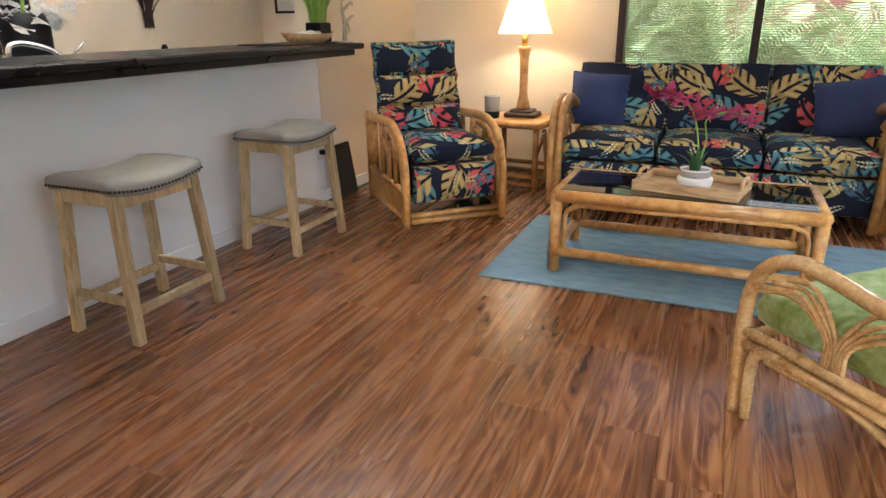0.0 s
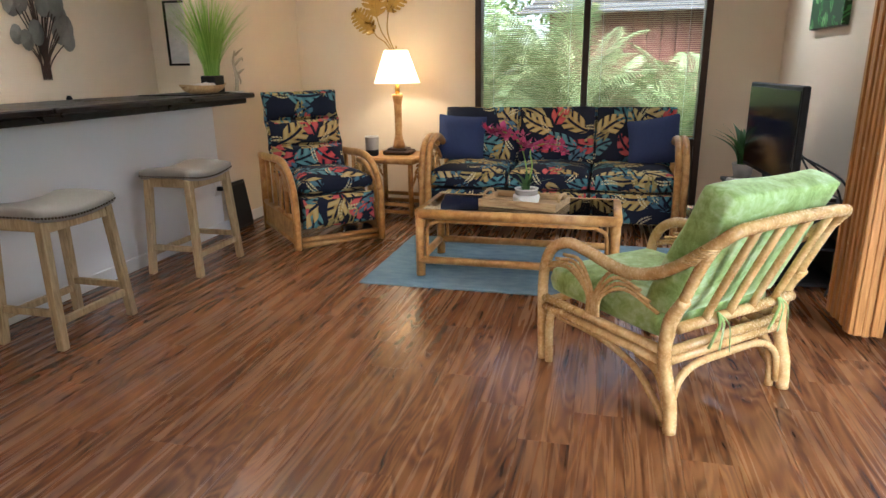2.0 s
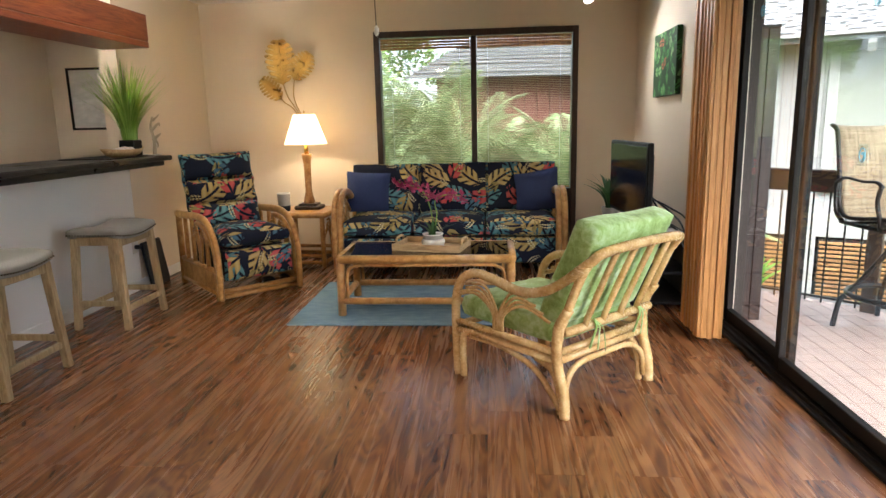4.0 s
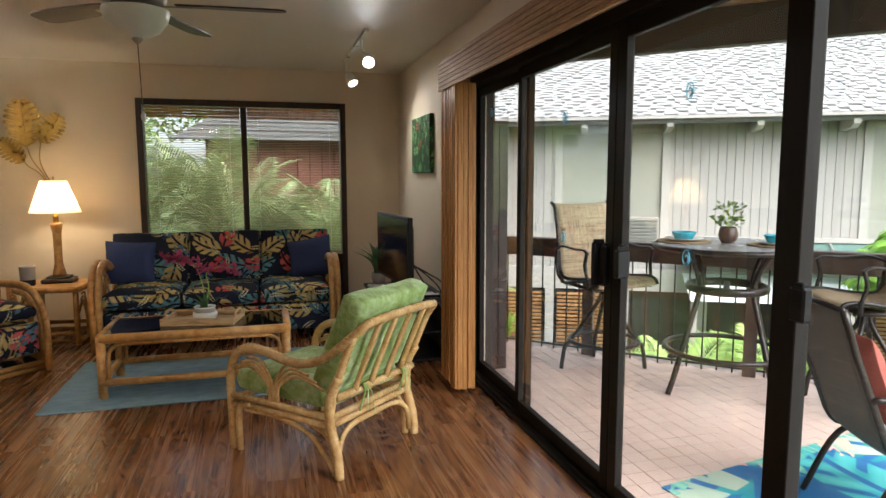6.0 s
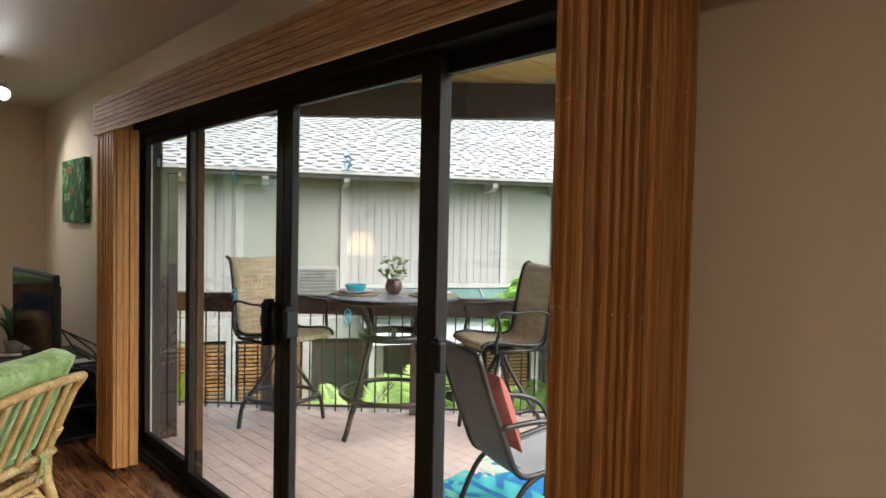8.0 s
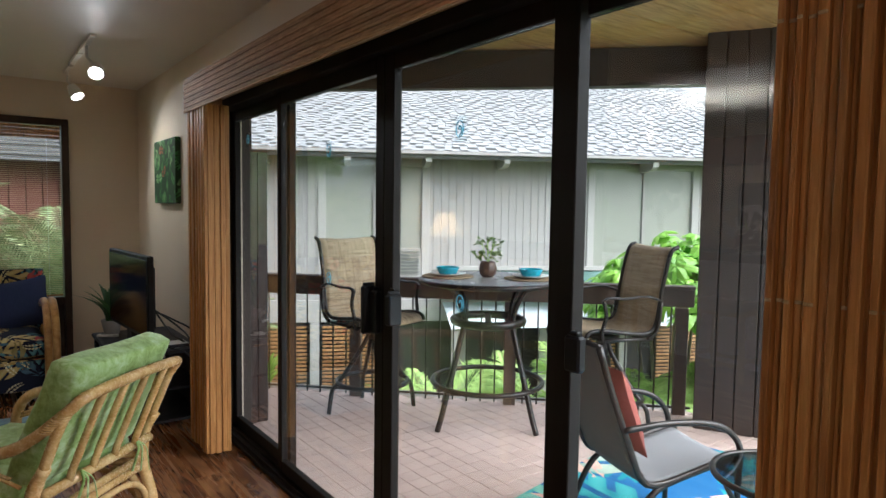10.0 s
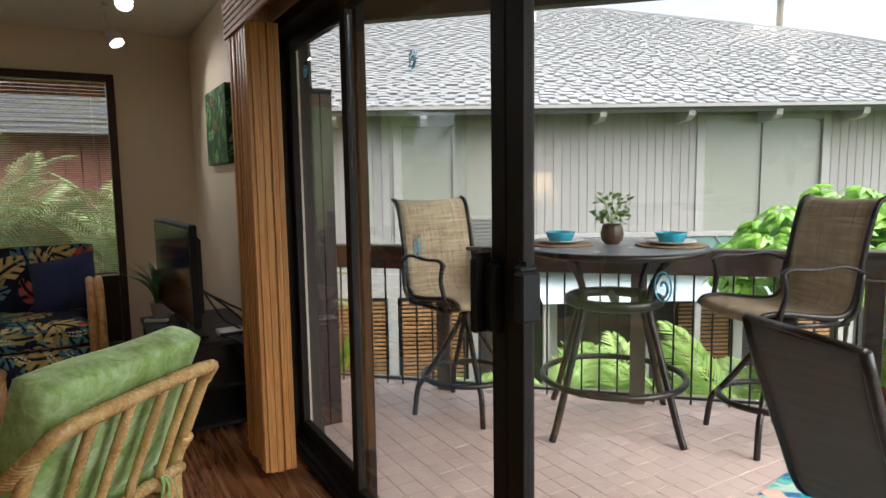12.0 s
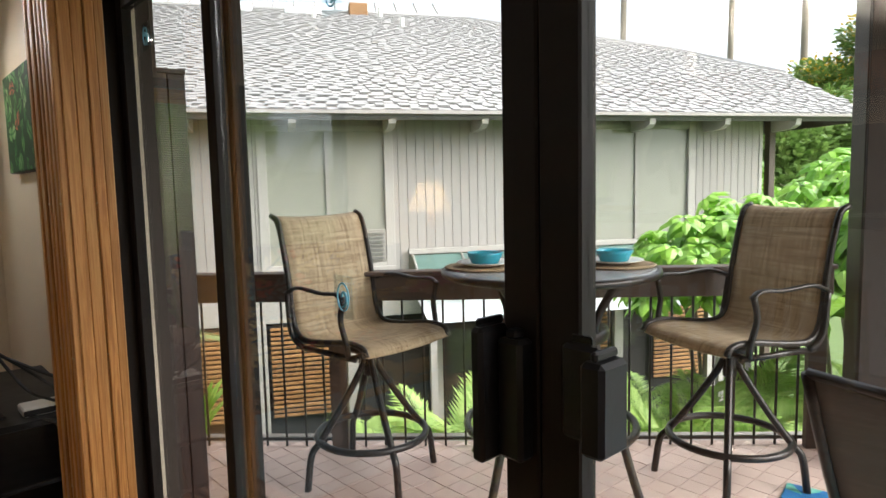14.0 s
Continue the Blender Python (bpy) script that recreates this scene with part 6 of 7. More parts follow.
def bar_chair(m, cloth, label, turn=0.0):
    c = thing("swivel_bar_chair", label, "bar chair", m, "chairs at the bar table")
    prof = [(0.27, 0.675), (0.245, 0.71), (0.15, 0.72), (0.0, 0.70), (-0.14, 0.69), (-0.205, 0.72), (-0.235, 0.80), (-0.255, 0.95), (-0.285, 1.10), (-0.32, 1.22), (-0.37, 1.25)]
    sm = [(p.y, p.z) for p in smooth_path([(0, y, z) for y, z in prof], 3)]
    part("sling_seat", sling(bmesh.new(), sm, 0.50), cloth, c, smooth=True)
    for s in (-1, 1):
        x = 0.255 * s
        part("side_rail", tube([(x, y, z) for y, z in sm], 0.014, 8), M_IRON, c, smooth=True)
        part("arm", tube(smooth_path([(x * 1.06, -0.25, 0.90), (x * 1.12, -0.14, 0.935), (x * 1.12, 0.02, 0.925), (x * 1.12, 0.13, 0.93), (x * 1.12, 0.18, 0.905)], 5), 0.016, 8, flat=0.55), M_IRON, c, smooth=True)
        part("arm_post", tube(smooth_path([(x * 1.12, 0.17, 0.91), (x * 1.12, 0.15, 0.82), (x * 1.08, 0.17, 0.72), (x * 1.02, 0.16, 0.66)], 5), 0.013, 8), M_IRON, c, smooth=True)
        part("back_strut", tube(smooth_path([(x * 1.06, -0.25, 0.90), (x * 1.08, -0.22, 0.72), (x * 1.02, -0.16, 0.655)], 5), 0.013, 8), M_IRON, c, smooth=True)
        part("seat_rail", tube([(x, -0.2, 0.655), (x, 0.2, 0.655)], 0.013, 8), M_IRON, c, smooth=True)
    for y in (-0.15, 0.15):
        part("cross_bar", tube([(-0.255, y, 0.65), (0.255, y, 0.65)], 0.012, 8), M_IRON, c, smooth=True)
    part("swivel_plate", lathe([(0, 0.60), (0.05, 0.60), (0.10, 0.62), (0.10, 0.645), (0, 0.645)], 20), M_IRON, c, smooth=True)
    part("hub", lathe([(0.03, 0.50), (0.03, 0.60), (0, 0.60)], 14), M_IRON, c, smooth=True)
    for k in range(4):
        a = math.pi / 4 + k * math.pi / 2 + radians(turn)
        cc, ss = math.cos(a), math.sin(a)
        part("leg", tube(smooth_path([(cc * r, ss * r, z) for r, z in ((0.02, 0.60), (0.05, 0.52), (0.16, 0.345), (0.255, 0.215), (0.295, 0.16), (0.318, 0.0))], 5), 0.016, 8), M_IRON, c, smooth=True)
    part("foot_ring", tube(ring_pts(0.255, 0.22, 32), 0.017, 8, closed=True), M_IRON, c, smooth=True)
    return c


bar_chair(pose(2.912, 2.56, DZ, 0, 0, 186), M_SLING, "tan mesh swivel bar chair with dark metal arms", 23)
bar_chair(pose(4.02, 1.36, DZ, 0, 0, 68), M_SLING, "tan mesh swivel bar chair beside the deck railing")

# low sling chair with a coral pillow
lc = thing("sling_lounge_chair", "low dark sling chair with metal arms on the outdoor rug", "chair", pose(3.05, 0.295, DZ + 0.01, 0, 0, -108.4))
prof = [(0.30, 0.36), (0.27, 0.40), (0.10, 0.37), (-0.10, 0.33), (-0.20, 0.36), (-0.27, 0.52), (-0.36, 0.75), (-0.42, 0.93)]
sm = [(p.y, p.z) for p in smooth_path([(0, y, z) for y, z in prof], 3)]
cut = 12
part("sling_back", sling(bmesh.new(), sm[cut:], 0.41), M_SLING2, lc, smooth=True)
part("sling_seat", sling(bmesh.new(), sm[:cut + 1], 0.41), M_SLINGLT, lc, smooth=True)
for s in (-1, 1):
    x = 0.214 * s
    part("side_rail", tube([(x, y, z) for y, z in sm], 0.016, 8), M_IRON, lc, smooth=True)
    part("arm", tube(smooth_path([(x * 1.05, -0.30, 0.58), (x * 1.15, -0.10, 0.60), (x * 1.15, 0.14, 0.57), (x * 1.15, 0.26, 0.48), (x * 1.1, 0.28, 0.34), (x * 1.1, 0.27, 0.0)], 6), 0.014, 8), M_IRON, lc, smooth=True)
    part("back_leg", tube(smooth_path([(x, 0.05, 0.36), (x * 1.02, -0.16, 0.28), (x * 1.05, -0.30, 0.0)], 5), 0.014, 8), M_IRON, lc, smooth=True)
for y, z in ((-0.42, 0.93), (0.27, 0.33), (-0.1, 0.31)):
    part("cross_bar", tube([(-0.214, y, z), (0.214, y, z)], 0.012, 8), M_IRON, lc, smooth=True)
cp = thing("coral_pillow", "coral red pillow leaning in the sling chair", "pillow", Matrix.Translation((3.05, 0.295, DZ + 0.635)) @ pose(0, 0, 0, 0, 0, -108.4) @ pose(0, -0.222, 0, 20))
part("pillow_cover", cushion(0.38, 0.13, 0.41, (0, 0, 0), 1.1, 12, 0.004), M_CORAL, cp, smooth=True)

tt = thing("glass_side_table", "small round glass side table with a metal frame", "side table", pose(3.12, -0.27, DZ))
part("glass_top", lathe([(0, 0.45), (0.26, 0.45), (0.262, 0.453), (0.26, 0.456), (0, 0.456)], 36), M_PALEGLASS, tt)
part("table_rim", tube(ring_pts(0.265, 0.45, 36), 0.013, 8, closed=True), M_IRON, tt, smooth=True)
for k in range(3):
    a = 0.5 + k * 2.094
    part("leg", tube(smooth_path([(0.25 * math.cos(a), 0.25 * math.sin(a), 0.0), (0.17 * math.cos(a), 0.17 * math.sin(a), 0.25), (0.25 * math.cos(a), 0.25 * math.sin(a), 0.44)], 5), 0.011, 7), M_IRON, tt, smooth=True)
sn = thing("snake_plant", "snake plant in a grey stoneware pot", "plant", pose(3.10, -0.30, DZ + 0.457))
part("pot", lathe([(0.055, 0), (0.07, 0.01), (0.075, 0.12), (0.07, 0.125), (0.065, 0.11), (0, 0.11)], 26), M_GREYPOT, sn, smooth=True)
v, f = blades(11, 0.035, 0.24, 0.022, 0.09, 31, 0.3, 5)
raw("leaves", [(a[0], a[1], a[2] + 0.10) for a in v], f, M_DARKLEAF, sn)

dr_ = thing("outdoor_rug", "blue outdoor rug with a tropical leaf print", "rug", Matrix.Translation((2.22, 0.80, DZ)) @ pose(0, 0, 0, 0, 0, 10.5))
part("rug_sheet", bm_box(0, 2.0, -2.6, 0, 0.0, 0.008, 0.002), M_DECKRUG, dr_, uv=True)

# ---- outside ----
GZ = -2.95
solid("ground", bm_box(-400, 400, -400, 400, GZ - 0.5, GZ), M_GROUND, "planted ground below the deck", "ground", "structure")

# neighbour house: x runs along its eave, y goes into it, from the eave line
HO = Vector((6.185, 6.524, 0.085))
HD = Vector((0.8832, -0.4691, 0))
HM = Matrix.Translation(HO) @ Matrix.Rotation(math.atan2(HD.y, HD.x), 4, "Z")
house = thing("neighbour_house", "grey sided house with a shingled hip roof", "house", HM)
S0, S1, WY = -3.7, 5.85, 0.5
HG = GZ - 0.085
EZ = 2.20
# near-black core: the shade of the recessed lower floor is in its colour
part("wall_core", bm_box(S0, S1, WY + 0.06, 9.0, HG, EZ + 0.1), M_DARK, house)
x = S0
holes = [(-1.62, 0.03, 0.20, 2.07), (2.78, 4.66, 0.20, 2.10)]
while x < S1 - 0.01:
    w = min(0.124, S1 - x)
    segs = [(x, x + w, -0.45, EZ + 0.05)]
    for a, b, z0, z1 in holes:
        if x + w > a and x < b:
            segs = [(x, x + w, -0.45, z0), (x, x + w, z1, EZ + 0.05)]
            if x < a - 0.01:
                segs.append((x, a, z0, z1))
            if x + w > b + 0.01:
                segs.append((b, x + w, z0, z1))
    for xa, xb, z0, z1 in segs:
        part("board", bm_box(xa + 0.0025, xb - 0.0025, WY, WY + 0.02, z0, z1, 0.003), M_SIDING, house)
    x += 0.124
part("corner_board", bm_box(S1, S1 + 0.06, WY - 0.01, WY + 0.1, -0.45, EZ + 0.05), M_TRIM, house)
for a, b, z0, z1 in holes:
    wn_ = part("window", bm_box(a + 0.07, b - 0.07, WY + 0.03, WY + 0.045, z0 + 0.07, z1 - 0.07), M_PANE, house)
    fb = bmesh.new()
    for q in ((a - 0.05, a + 0.07, z0, z1), (b - 0.07, b + 0.05, z0, z1), (a + 0.07, b - 0.07, z0, z0 + 0.07), (a + 0.07, b - 0.07, z1 - 0.07, z1)):
        bm_box(q[0], q[1], WY - 0.02, WY + 0.03, q[2], q[3], 0.004, fb)
    part("window_frame", fb, M_TRIM, wn_)
    part("mullion", bm_box((a + b) / 2 - 0.02, (a + b) / 2 + 0.02, WY + 0.0, WY + 0.029, z0 + 0.071, z1 - 0.071), M_GREYPOT, wn_)
    part("sill", bm_box(a - 0.04, b + 0.04, WY - 0.06, WY - 0.021, z0 - 0.05, z0 + 0.01, 0.004), M_TRIM, wn_)
ac_ = part("louvre_vent", bm_box(-0.72, -0.05, WY - 0.03, WY + 0.0, 0.27, 0.70, 0.004), M_GREYPOT, house)
for i in range(7):
    part("slat", bm_box(-0.68, -0.09, WY - 0.045, WY - 0.031, 0.30 + i * 0.055, 0.335 + i * 0.055, 0.002), M_GREYLEAF, ac_)
part("skirt_board", bm_box(S0, S1, WY - 0.05, WY - 0.002, -0.47, -0.12, 0.004), M_TRIM, house)
for s in (-4.1, -2.75, -1.72, -0.55, 0.62, 2.0, 3.4, 5.0):
    part("lower_post", bm_box(s - 0.07, s + 0.07, WY - 0.08, WY + 0.018, HG, -0.472, 0.004), M_TRIM, house)
for a, b in ((-2.66, -1.80), (-1.62, -0.64), (2.5, 3.3), (4.0, 4.9)):
    # backing coloured near-black for the shade between the slats
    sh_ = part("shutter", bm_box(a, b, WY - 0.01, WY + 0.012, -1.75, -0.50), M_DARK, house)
    for i in range(20):
        part("slat", bm_box(a + 0.02, b - 0.02, WY - 0.04, WY - 0.011, -1.73 + i * 0.061, -1.695 + i * 0.061, 0.003), M_SHUTTER, sh_)
for i in range(16):
    s = -3.66 + i * 1.22
    if s < 7.0:
        br = bmesh.new()
        prism([(-0.02, EZ - 0.058), (0.5, EZ + 0.05), (0.5, EZ - 0.22), (0.10, EZ - 0.20), (0.0, EZ - 0.15)], -0.045, 0.045, br)
        bmesh.ops.transform(br, matrix=Matrix(((0, 0, 1, s), (1, 0, 0, 0), (0, 1, 0, 0), (0, 0, 0, 1))), verts=br.verts)
        part("rafter_tail", br, M_TRIM, house)
part("post", bm_box(6.75, 6.87, 1.3, 1.42, HG, EZ + 0.3, 0.004), M_BROWN, house)
lt = bmesh.new()
vv = [lt.verts.new(p) for p in ((0.3, WY - 0.55, 0.04), (4.4, WY - 0.55, 0.04), (4.4, WY - 0.06, 0.34), (0.3, WY - 0.06, 0.34))]
lt.faces.new(vv)
bmesh.ops.solidify(lt, geom=lt.faces[:], thickness=0.02)
sk = part("skylight", lt, M_TEALGLASS, house)
for i in range(7):
    s = 0.3 + i * 0.68
    part("glazing_bar", tube([(s, WY - 0.56, 0.06), (s, WY - 0.06, 0.365)], 0.015, 4), M_TRIM, sk)
part("flashing", bm_box(0.25, 4.45, WY - 0.09, WY - 0.021, 0.35, 0.42, 0.004), M_TRIM, sk)
aw = bmesh.new()
vv = [aw.verts.new(p) for p in ((0.3, WY - 1.0, -0.42), (4.6, WY - 1.0, -0.42), (4.6, WY - 0.09, -0.16), (0.3, WY - 0.09, -0.16))]
aw.faces.new(vv)
bmesh.ops.solidify(aw, geom=aw.faces[:], thickness=0.03)
awp = part("awning", aw, M_WHITEMETAL, house, "white metal awning over the lower floor")
for s in (0.36, 2.4, 4.5):
    part("awning_post", bm_box(s - 0.04, s + 0.04, WY - 0.95, WY - 0.87, HG, -0.44), M_TRIM, awp)

# its roof: a front slope with a prow end, and the far slopes
RW, RH = 7.5, 3.138
PITCH = RH / RW
rim = [(-0.05, 7.45), (2.5, 8.15), (4.45, 7.0), (RW, 3.2)]
up = lambda x, y: Vector((x, y, EZ + max(0.0, y) * PITCH))
A0, A1, H1, H2, B1, B0 = up(S0 - 0.5, -0.05), up(7.45, -0.05), up(8.15, 2.5), up(7.0, 4.45), up(3.2, RW), up(S0 - 0.5, RW)
C1, C0 = Vector((8.6, 14.5, EZ)), Vector((S0 - 0.5, 14.5, EZ))
rb = bmesh.new()
q = [rb.verts.new(p) for p in (A0, A1, H1, H2, B1, B0, C1, C0)]
rb.faces.new(q[:6])
for f in ((1, 6, 2), (2, 6, 3), (3, 6, 4), (5, 4, 6, 7)):
    rb.faces.new([q[k] for k in f])
bmesh.ops.translate(rb, vec=(0, 0, -0.02), verts=rb.verts)
bmesh.ops.solidify(rb, geom=rb.faces[:], thickness=0.1)
roof = part("roof", rb, M_ROOFBASE, house)
part("fascia", bm_box(S0 - 0.5, 7.43, -0.085, -0.052, EZ - 0.04, EZ + 0.004, 0.003), M_SIDING, roof)
part("fascia", tube([A1 + Vector((0, 0, -0.05)), H1 + Vector((0, 0, -0.05))], 0.05, 4), M_TRIM, roof)
part("hip_cap", tube([H1 + Vector((0, 0, 0.03)), H2 + Vector((0, 0, 0.03))], 0.05, 6), M_SHINGLE, roof)
part("hip_cap", tube([H2 + Vector((0, 0, 0.03)), B1 + Vector((0, 0, 0.03))], 0.05, 6), M_SHINGLE, roof)
part("ridge_cap", tube([B0 + Vector((0, 0, 0.03)), B1 + Vector((0, 0, 0.03))], 0.06, 6), M_SHINGLE, roof)
for s, y in ((1.05, 7.1), (1.3, 5.8), (-0.5, 6.6)):
    part("vent_pipe", tube([up(s, y), up(s, y) + Vector((0, 0, 0.24))], 0.05, 10), M_WHITE, roof)
part("roof_vent", bm_box(0.35, 0.78, 7.2, 7.45, EZ + 7.1 * PITCH, EZ + 7.5 * PITCH + 0.2, 0.02), M_SHUTTER, roof)
for a, b in ((-2.6, -1.8), (-1.1, -0.3)):
    part("roof_flashing", bm_box(a, b, 7.1, 7.35, EZ + 7.2 * PITCH, EZ + 7.2 * PITCH + 0.12, 0.01), M_WHITEMETAL, roof)

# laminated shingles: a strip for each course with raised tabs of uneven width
sd_ = Vector((0, RW, RH)).normalized()
sn_ = Vector((0, -RH, RW)).normalized()
COURSE = 0.15
rowm = Matrix((Vector((1, 0, 0)), sd_, sn_)).transposed().to_4x4()
r3 = rowm.to_3x3()
tabs = []
for w in (0.11, 0.15, 0.20):
    smesh = bm_box(-w / 2, w / 2, 0.0, 0.2, 0.0, 0.026)
    for v in smesh.verts:
        if v.co.y > 0.1:
            v.co.z -= 0.019
    me_sh = bpy.data.meshes.new("shingle")
    smesh.to_mesh(me_sh)
    me_sh.materials.append(M_SHINGLE)
    tabs.append((w, me_sh, [v.co.copy() for v in smesh.verts], [tuple(v.index for v in f.verts) for f in smesh.faces]))
    smesh.free()
rnd = random.Random(77)
V, F, nparts = [], [], 0
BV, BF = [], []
for j in range(int(math.hypot(RW, RH) / COURSE)):
    y = j * COURSE * sd_.y
    for (ya, xa), (yb, xb) in zip(rim, rim[1:]):
        if ya <= y <= yb:
            xmax = xa + (xb - xa) * (y - ya) / (yb - ya) - 0.05
    o = sd_ * (j * COURSE) + Vector((0, -0.05, EZ + 0.004))
    strip = [Vector((x, yy, z)) for x in (S0 - 0.45, xmax) for yy, z in ((0, 0), (0, 0.012), (0.2, 0.004), (0.2, -0.006))]
    s = len(V)
    V += [o + r3 @ c for c in strip]
    F += [tuple(s + i for i in f) for f in ((0, 4, 5, 1), (1, 5, 6, 2), (2, 6, 7, 3), (3, 7, 4, 0), (0, 1, 2, 3), (7, 6, 5, 4))]
    x = S0 - 0.4 + rnd.uniform(0, 0.2)
    while x < xmax - 0.12:
        w, me_sh, base, bf = rnd.choice(tabs)
        p = o + Vector((x + w / 2, 0, 0)) + sn_ * rnd.uniform(0.002, 0.005)
        # dark dash below each tab, its butt shadow put in as colour
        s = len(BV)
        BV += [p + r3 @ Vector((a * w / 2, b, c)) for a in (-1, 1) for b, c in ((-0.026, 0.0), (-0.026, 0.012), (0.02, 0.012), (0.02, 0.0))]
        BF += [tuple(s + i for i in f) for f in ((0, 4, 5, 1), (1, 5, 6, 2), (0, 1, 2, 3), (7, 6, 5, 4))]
        if j < 9 and 0.5 < x < 6.9 and nparts < 280:
            ob = new("shingle", me_sh)
            ob.parent = roof
            ob.matrix_basis = Matrix.Translation(p) @ rowm
            nparts += 1
        else:
            s = len(V)
            V += [p + r3 @ c for c in base]
            F += [tuple(i + s for i in f) for f in bf]
        x += w + rnd.choice((0.09, 0.13, 0.18))
tagged(raw("shingle_field", V, F, M_SHINGLE, roof), kind="stuff")
tagged(raw("shingle_butts", BV, BF, M_BUTT_SHADE, roof), kind="stuff")

# white metal roof far beyond the ridge
fb_ = thing("far_building", "white building with a seamed metal roof beyond the ridge", "building", pose(13.0, 26.0, 0, 0, 0, -34))
part("wall", bm_box(-4, 9, 0.3, 8, GZ, 8.0), M_WHITEMETAL, fb_)
fr_ = bmesh.new()
fr_.faces.new([fr_.verts.new(p) for p in ((-4.5, -0.2, 7.9), (9.5, -0.2, 7.9), (9.5, 4.5, 10.4), (-4.5, 4.5, 10.4))])
bmesh.ops.solidify(fr_, geom=fr_.faces[:], thickness=0.1)
fr_o = part("roof", fr_, M_WHITEMETAL, fb_)
for k in range(15):
    part("seam", tube([(-4.3 + k * 0.96, -0.2, 7.96), (-4.3 + k * 0.96, 4.5, 10.46)], 0.05, 4), M_GREYPOT, fr_o)

# second house seen through the window shades
h2 = thing("second_house", "red brown boarded house behind the palms", "house", pose(-1.2, 11.2, 0, 0, 0, 4))
for i in range(30):
    part("board", bm_box(0.6 + i * 0.25, 0.6 + i * 0.25 + 0.235, 0.4, 0.45, GZ, 2.3, 0.004), M_REDWALL, h2)
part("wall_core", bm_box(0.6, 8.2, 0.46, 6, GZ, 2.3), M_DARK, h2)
r2 = bmesh.new()
q = [r2.verts.new(p) for p in ((0.0, -0.2, 2.12), (8.6, -0.2, 2.12), (8.6, 4.5, 4.0), (2.6, 4.5, 4.0))]
r2.faces.new(q)
bmesh.ops.solidify(r2, geom=r2.faces[:], thickness=0.12)
rp = part("roof", r2, M_ROOFBASE, h2)
for j in range(18):
    y = -0.2 + 4.7 * j / 18
    x0 = 2.6 * j / 18
    part("shingle_row", bm_box(x0, 8.6, y, y + 0.16, 2.12 + 1.88 * j / 18 + 0.01, 2.12 + 1.88 * j / 18 + 0.05, 0.004), M_ROOFBASE, rp)


# ---- plants ----
def frond(length, n, leaflet, droop, seed, width=0.013):
    """One feathered palm leaf from the origin, rising along +x and bending down."""
    rnd = random.Random(seed)
    vs, fs = [], []
    pts = []
    for k in range(n + 1):
        t = k / n
        pts.append(Vector((length * t * (1 - 0.15 * t), 0, length * (0.62 * t - droop * t * t))))
    for k in range(n):
        s = len(vs)
        w = 0.012 * (1 - k / n) + 0.003
        vs += [pts[k] + Vector((0, -w, 0)), pts[k] + Vector((0, w, 0)), pts[k + 1] + Vector((0, w * 0.8, 0)), pts[k + 1] + Vector((0, -w * 0.8, 0))]
        fs.append((s, s + 1, s + 2, s + 3))
        t = k / n
        if t < 0.12:
            continue
        d = (pts[k + 1] - pts[k]).normalized()
        L = leaflet * math.sin(math.pi * (0.15 + 0.8 * t)) * rnd.uniform(0.85, 1.1)
        for sg in (-1, 1):
            a = d * 0.62 + Vector((0, sg * 0.8, 0.12))
            a.normalize()
            b = a.cross(Vector((0, 0, 1))).normalized() * width
            m_ = pts[k] + a * L * 0.5
            e = pts[k] + a * L + Vector((0, 0, -0.22 * L))
            s = len(vs)
            vs += [pts[k], m_ + b, e, m_ - b]
            fs.append((s, s + 1, s + 2, s + 3))
    return vs, fs


def palm_clump(name, x, y, z, n, length, seed, label, mat=None, leaf=0.42, tilt=(0.2, 0.9)):
    rnd = random.Random(seed)
    t = thing(name, label, "palm", pose(x, y, z), "palms between the houses")
    variants = [frond(length, 36, leaf, d, seed + i) for i, d in enumerate((0.28, 0.45, 0.62))]
    L = []
    for i in range(n):
        v, f = variants[i % 3]
        sc = rnd.uniform(0.65, 1.1)
        m = Matrix.Rotation(rnd.uniform(0, 6.283), 4, "Z") @ Matrix.Rotation(-rnd.uniform(*tilt) + 0.2, 4, "Y") @ Matrix.Rotation(rnd.uniform(-0.5, 0.5), 4, "X") @ Matrix.Scale(sc, 4)
        off = Vector((rnd.uniform(-0.25, 0.25), rnd.uniform(-0.25, 0.25), rnd.uniform(-0.4, 0.15)))
        L.append(([m @ Vector(p) + off for p in v], f))
    V, F = merge(L)
    raw("crown", V, F, mat or M_PALM, t)
    base_z = GZ - z
    for i in range(4):
        part("trunk", tube(smooth_path([(0.2 * math.cos(i * 1.6), 0.2 * math.sin(i * 1.6), base_z), (0.12 * math.cos(i * 1.6 + .3), 0.12 * math.sin(i * 1.6 + .3), base_z * 0.4), (0.05 * math.cos(i), 0.05 * math.sin(i), 0.05)], 4), 0.045, 8, r2=0.03), M_BARK, t, smooth=True)
    return t


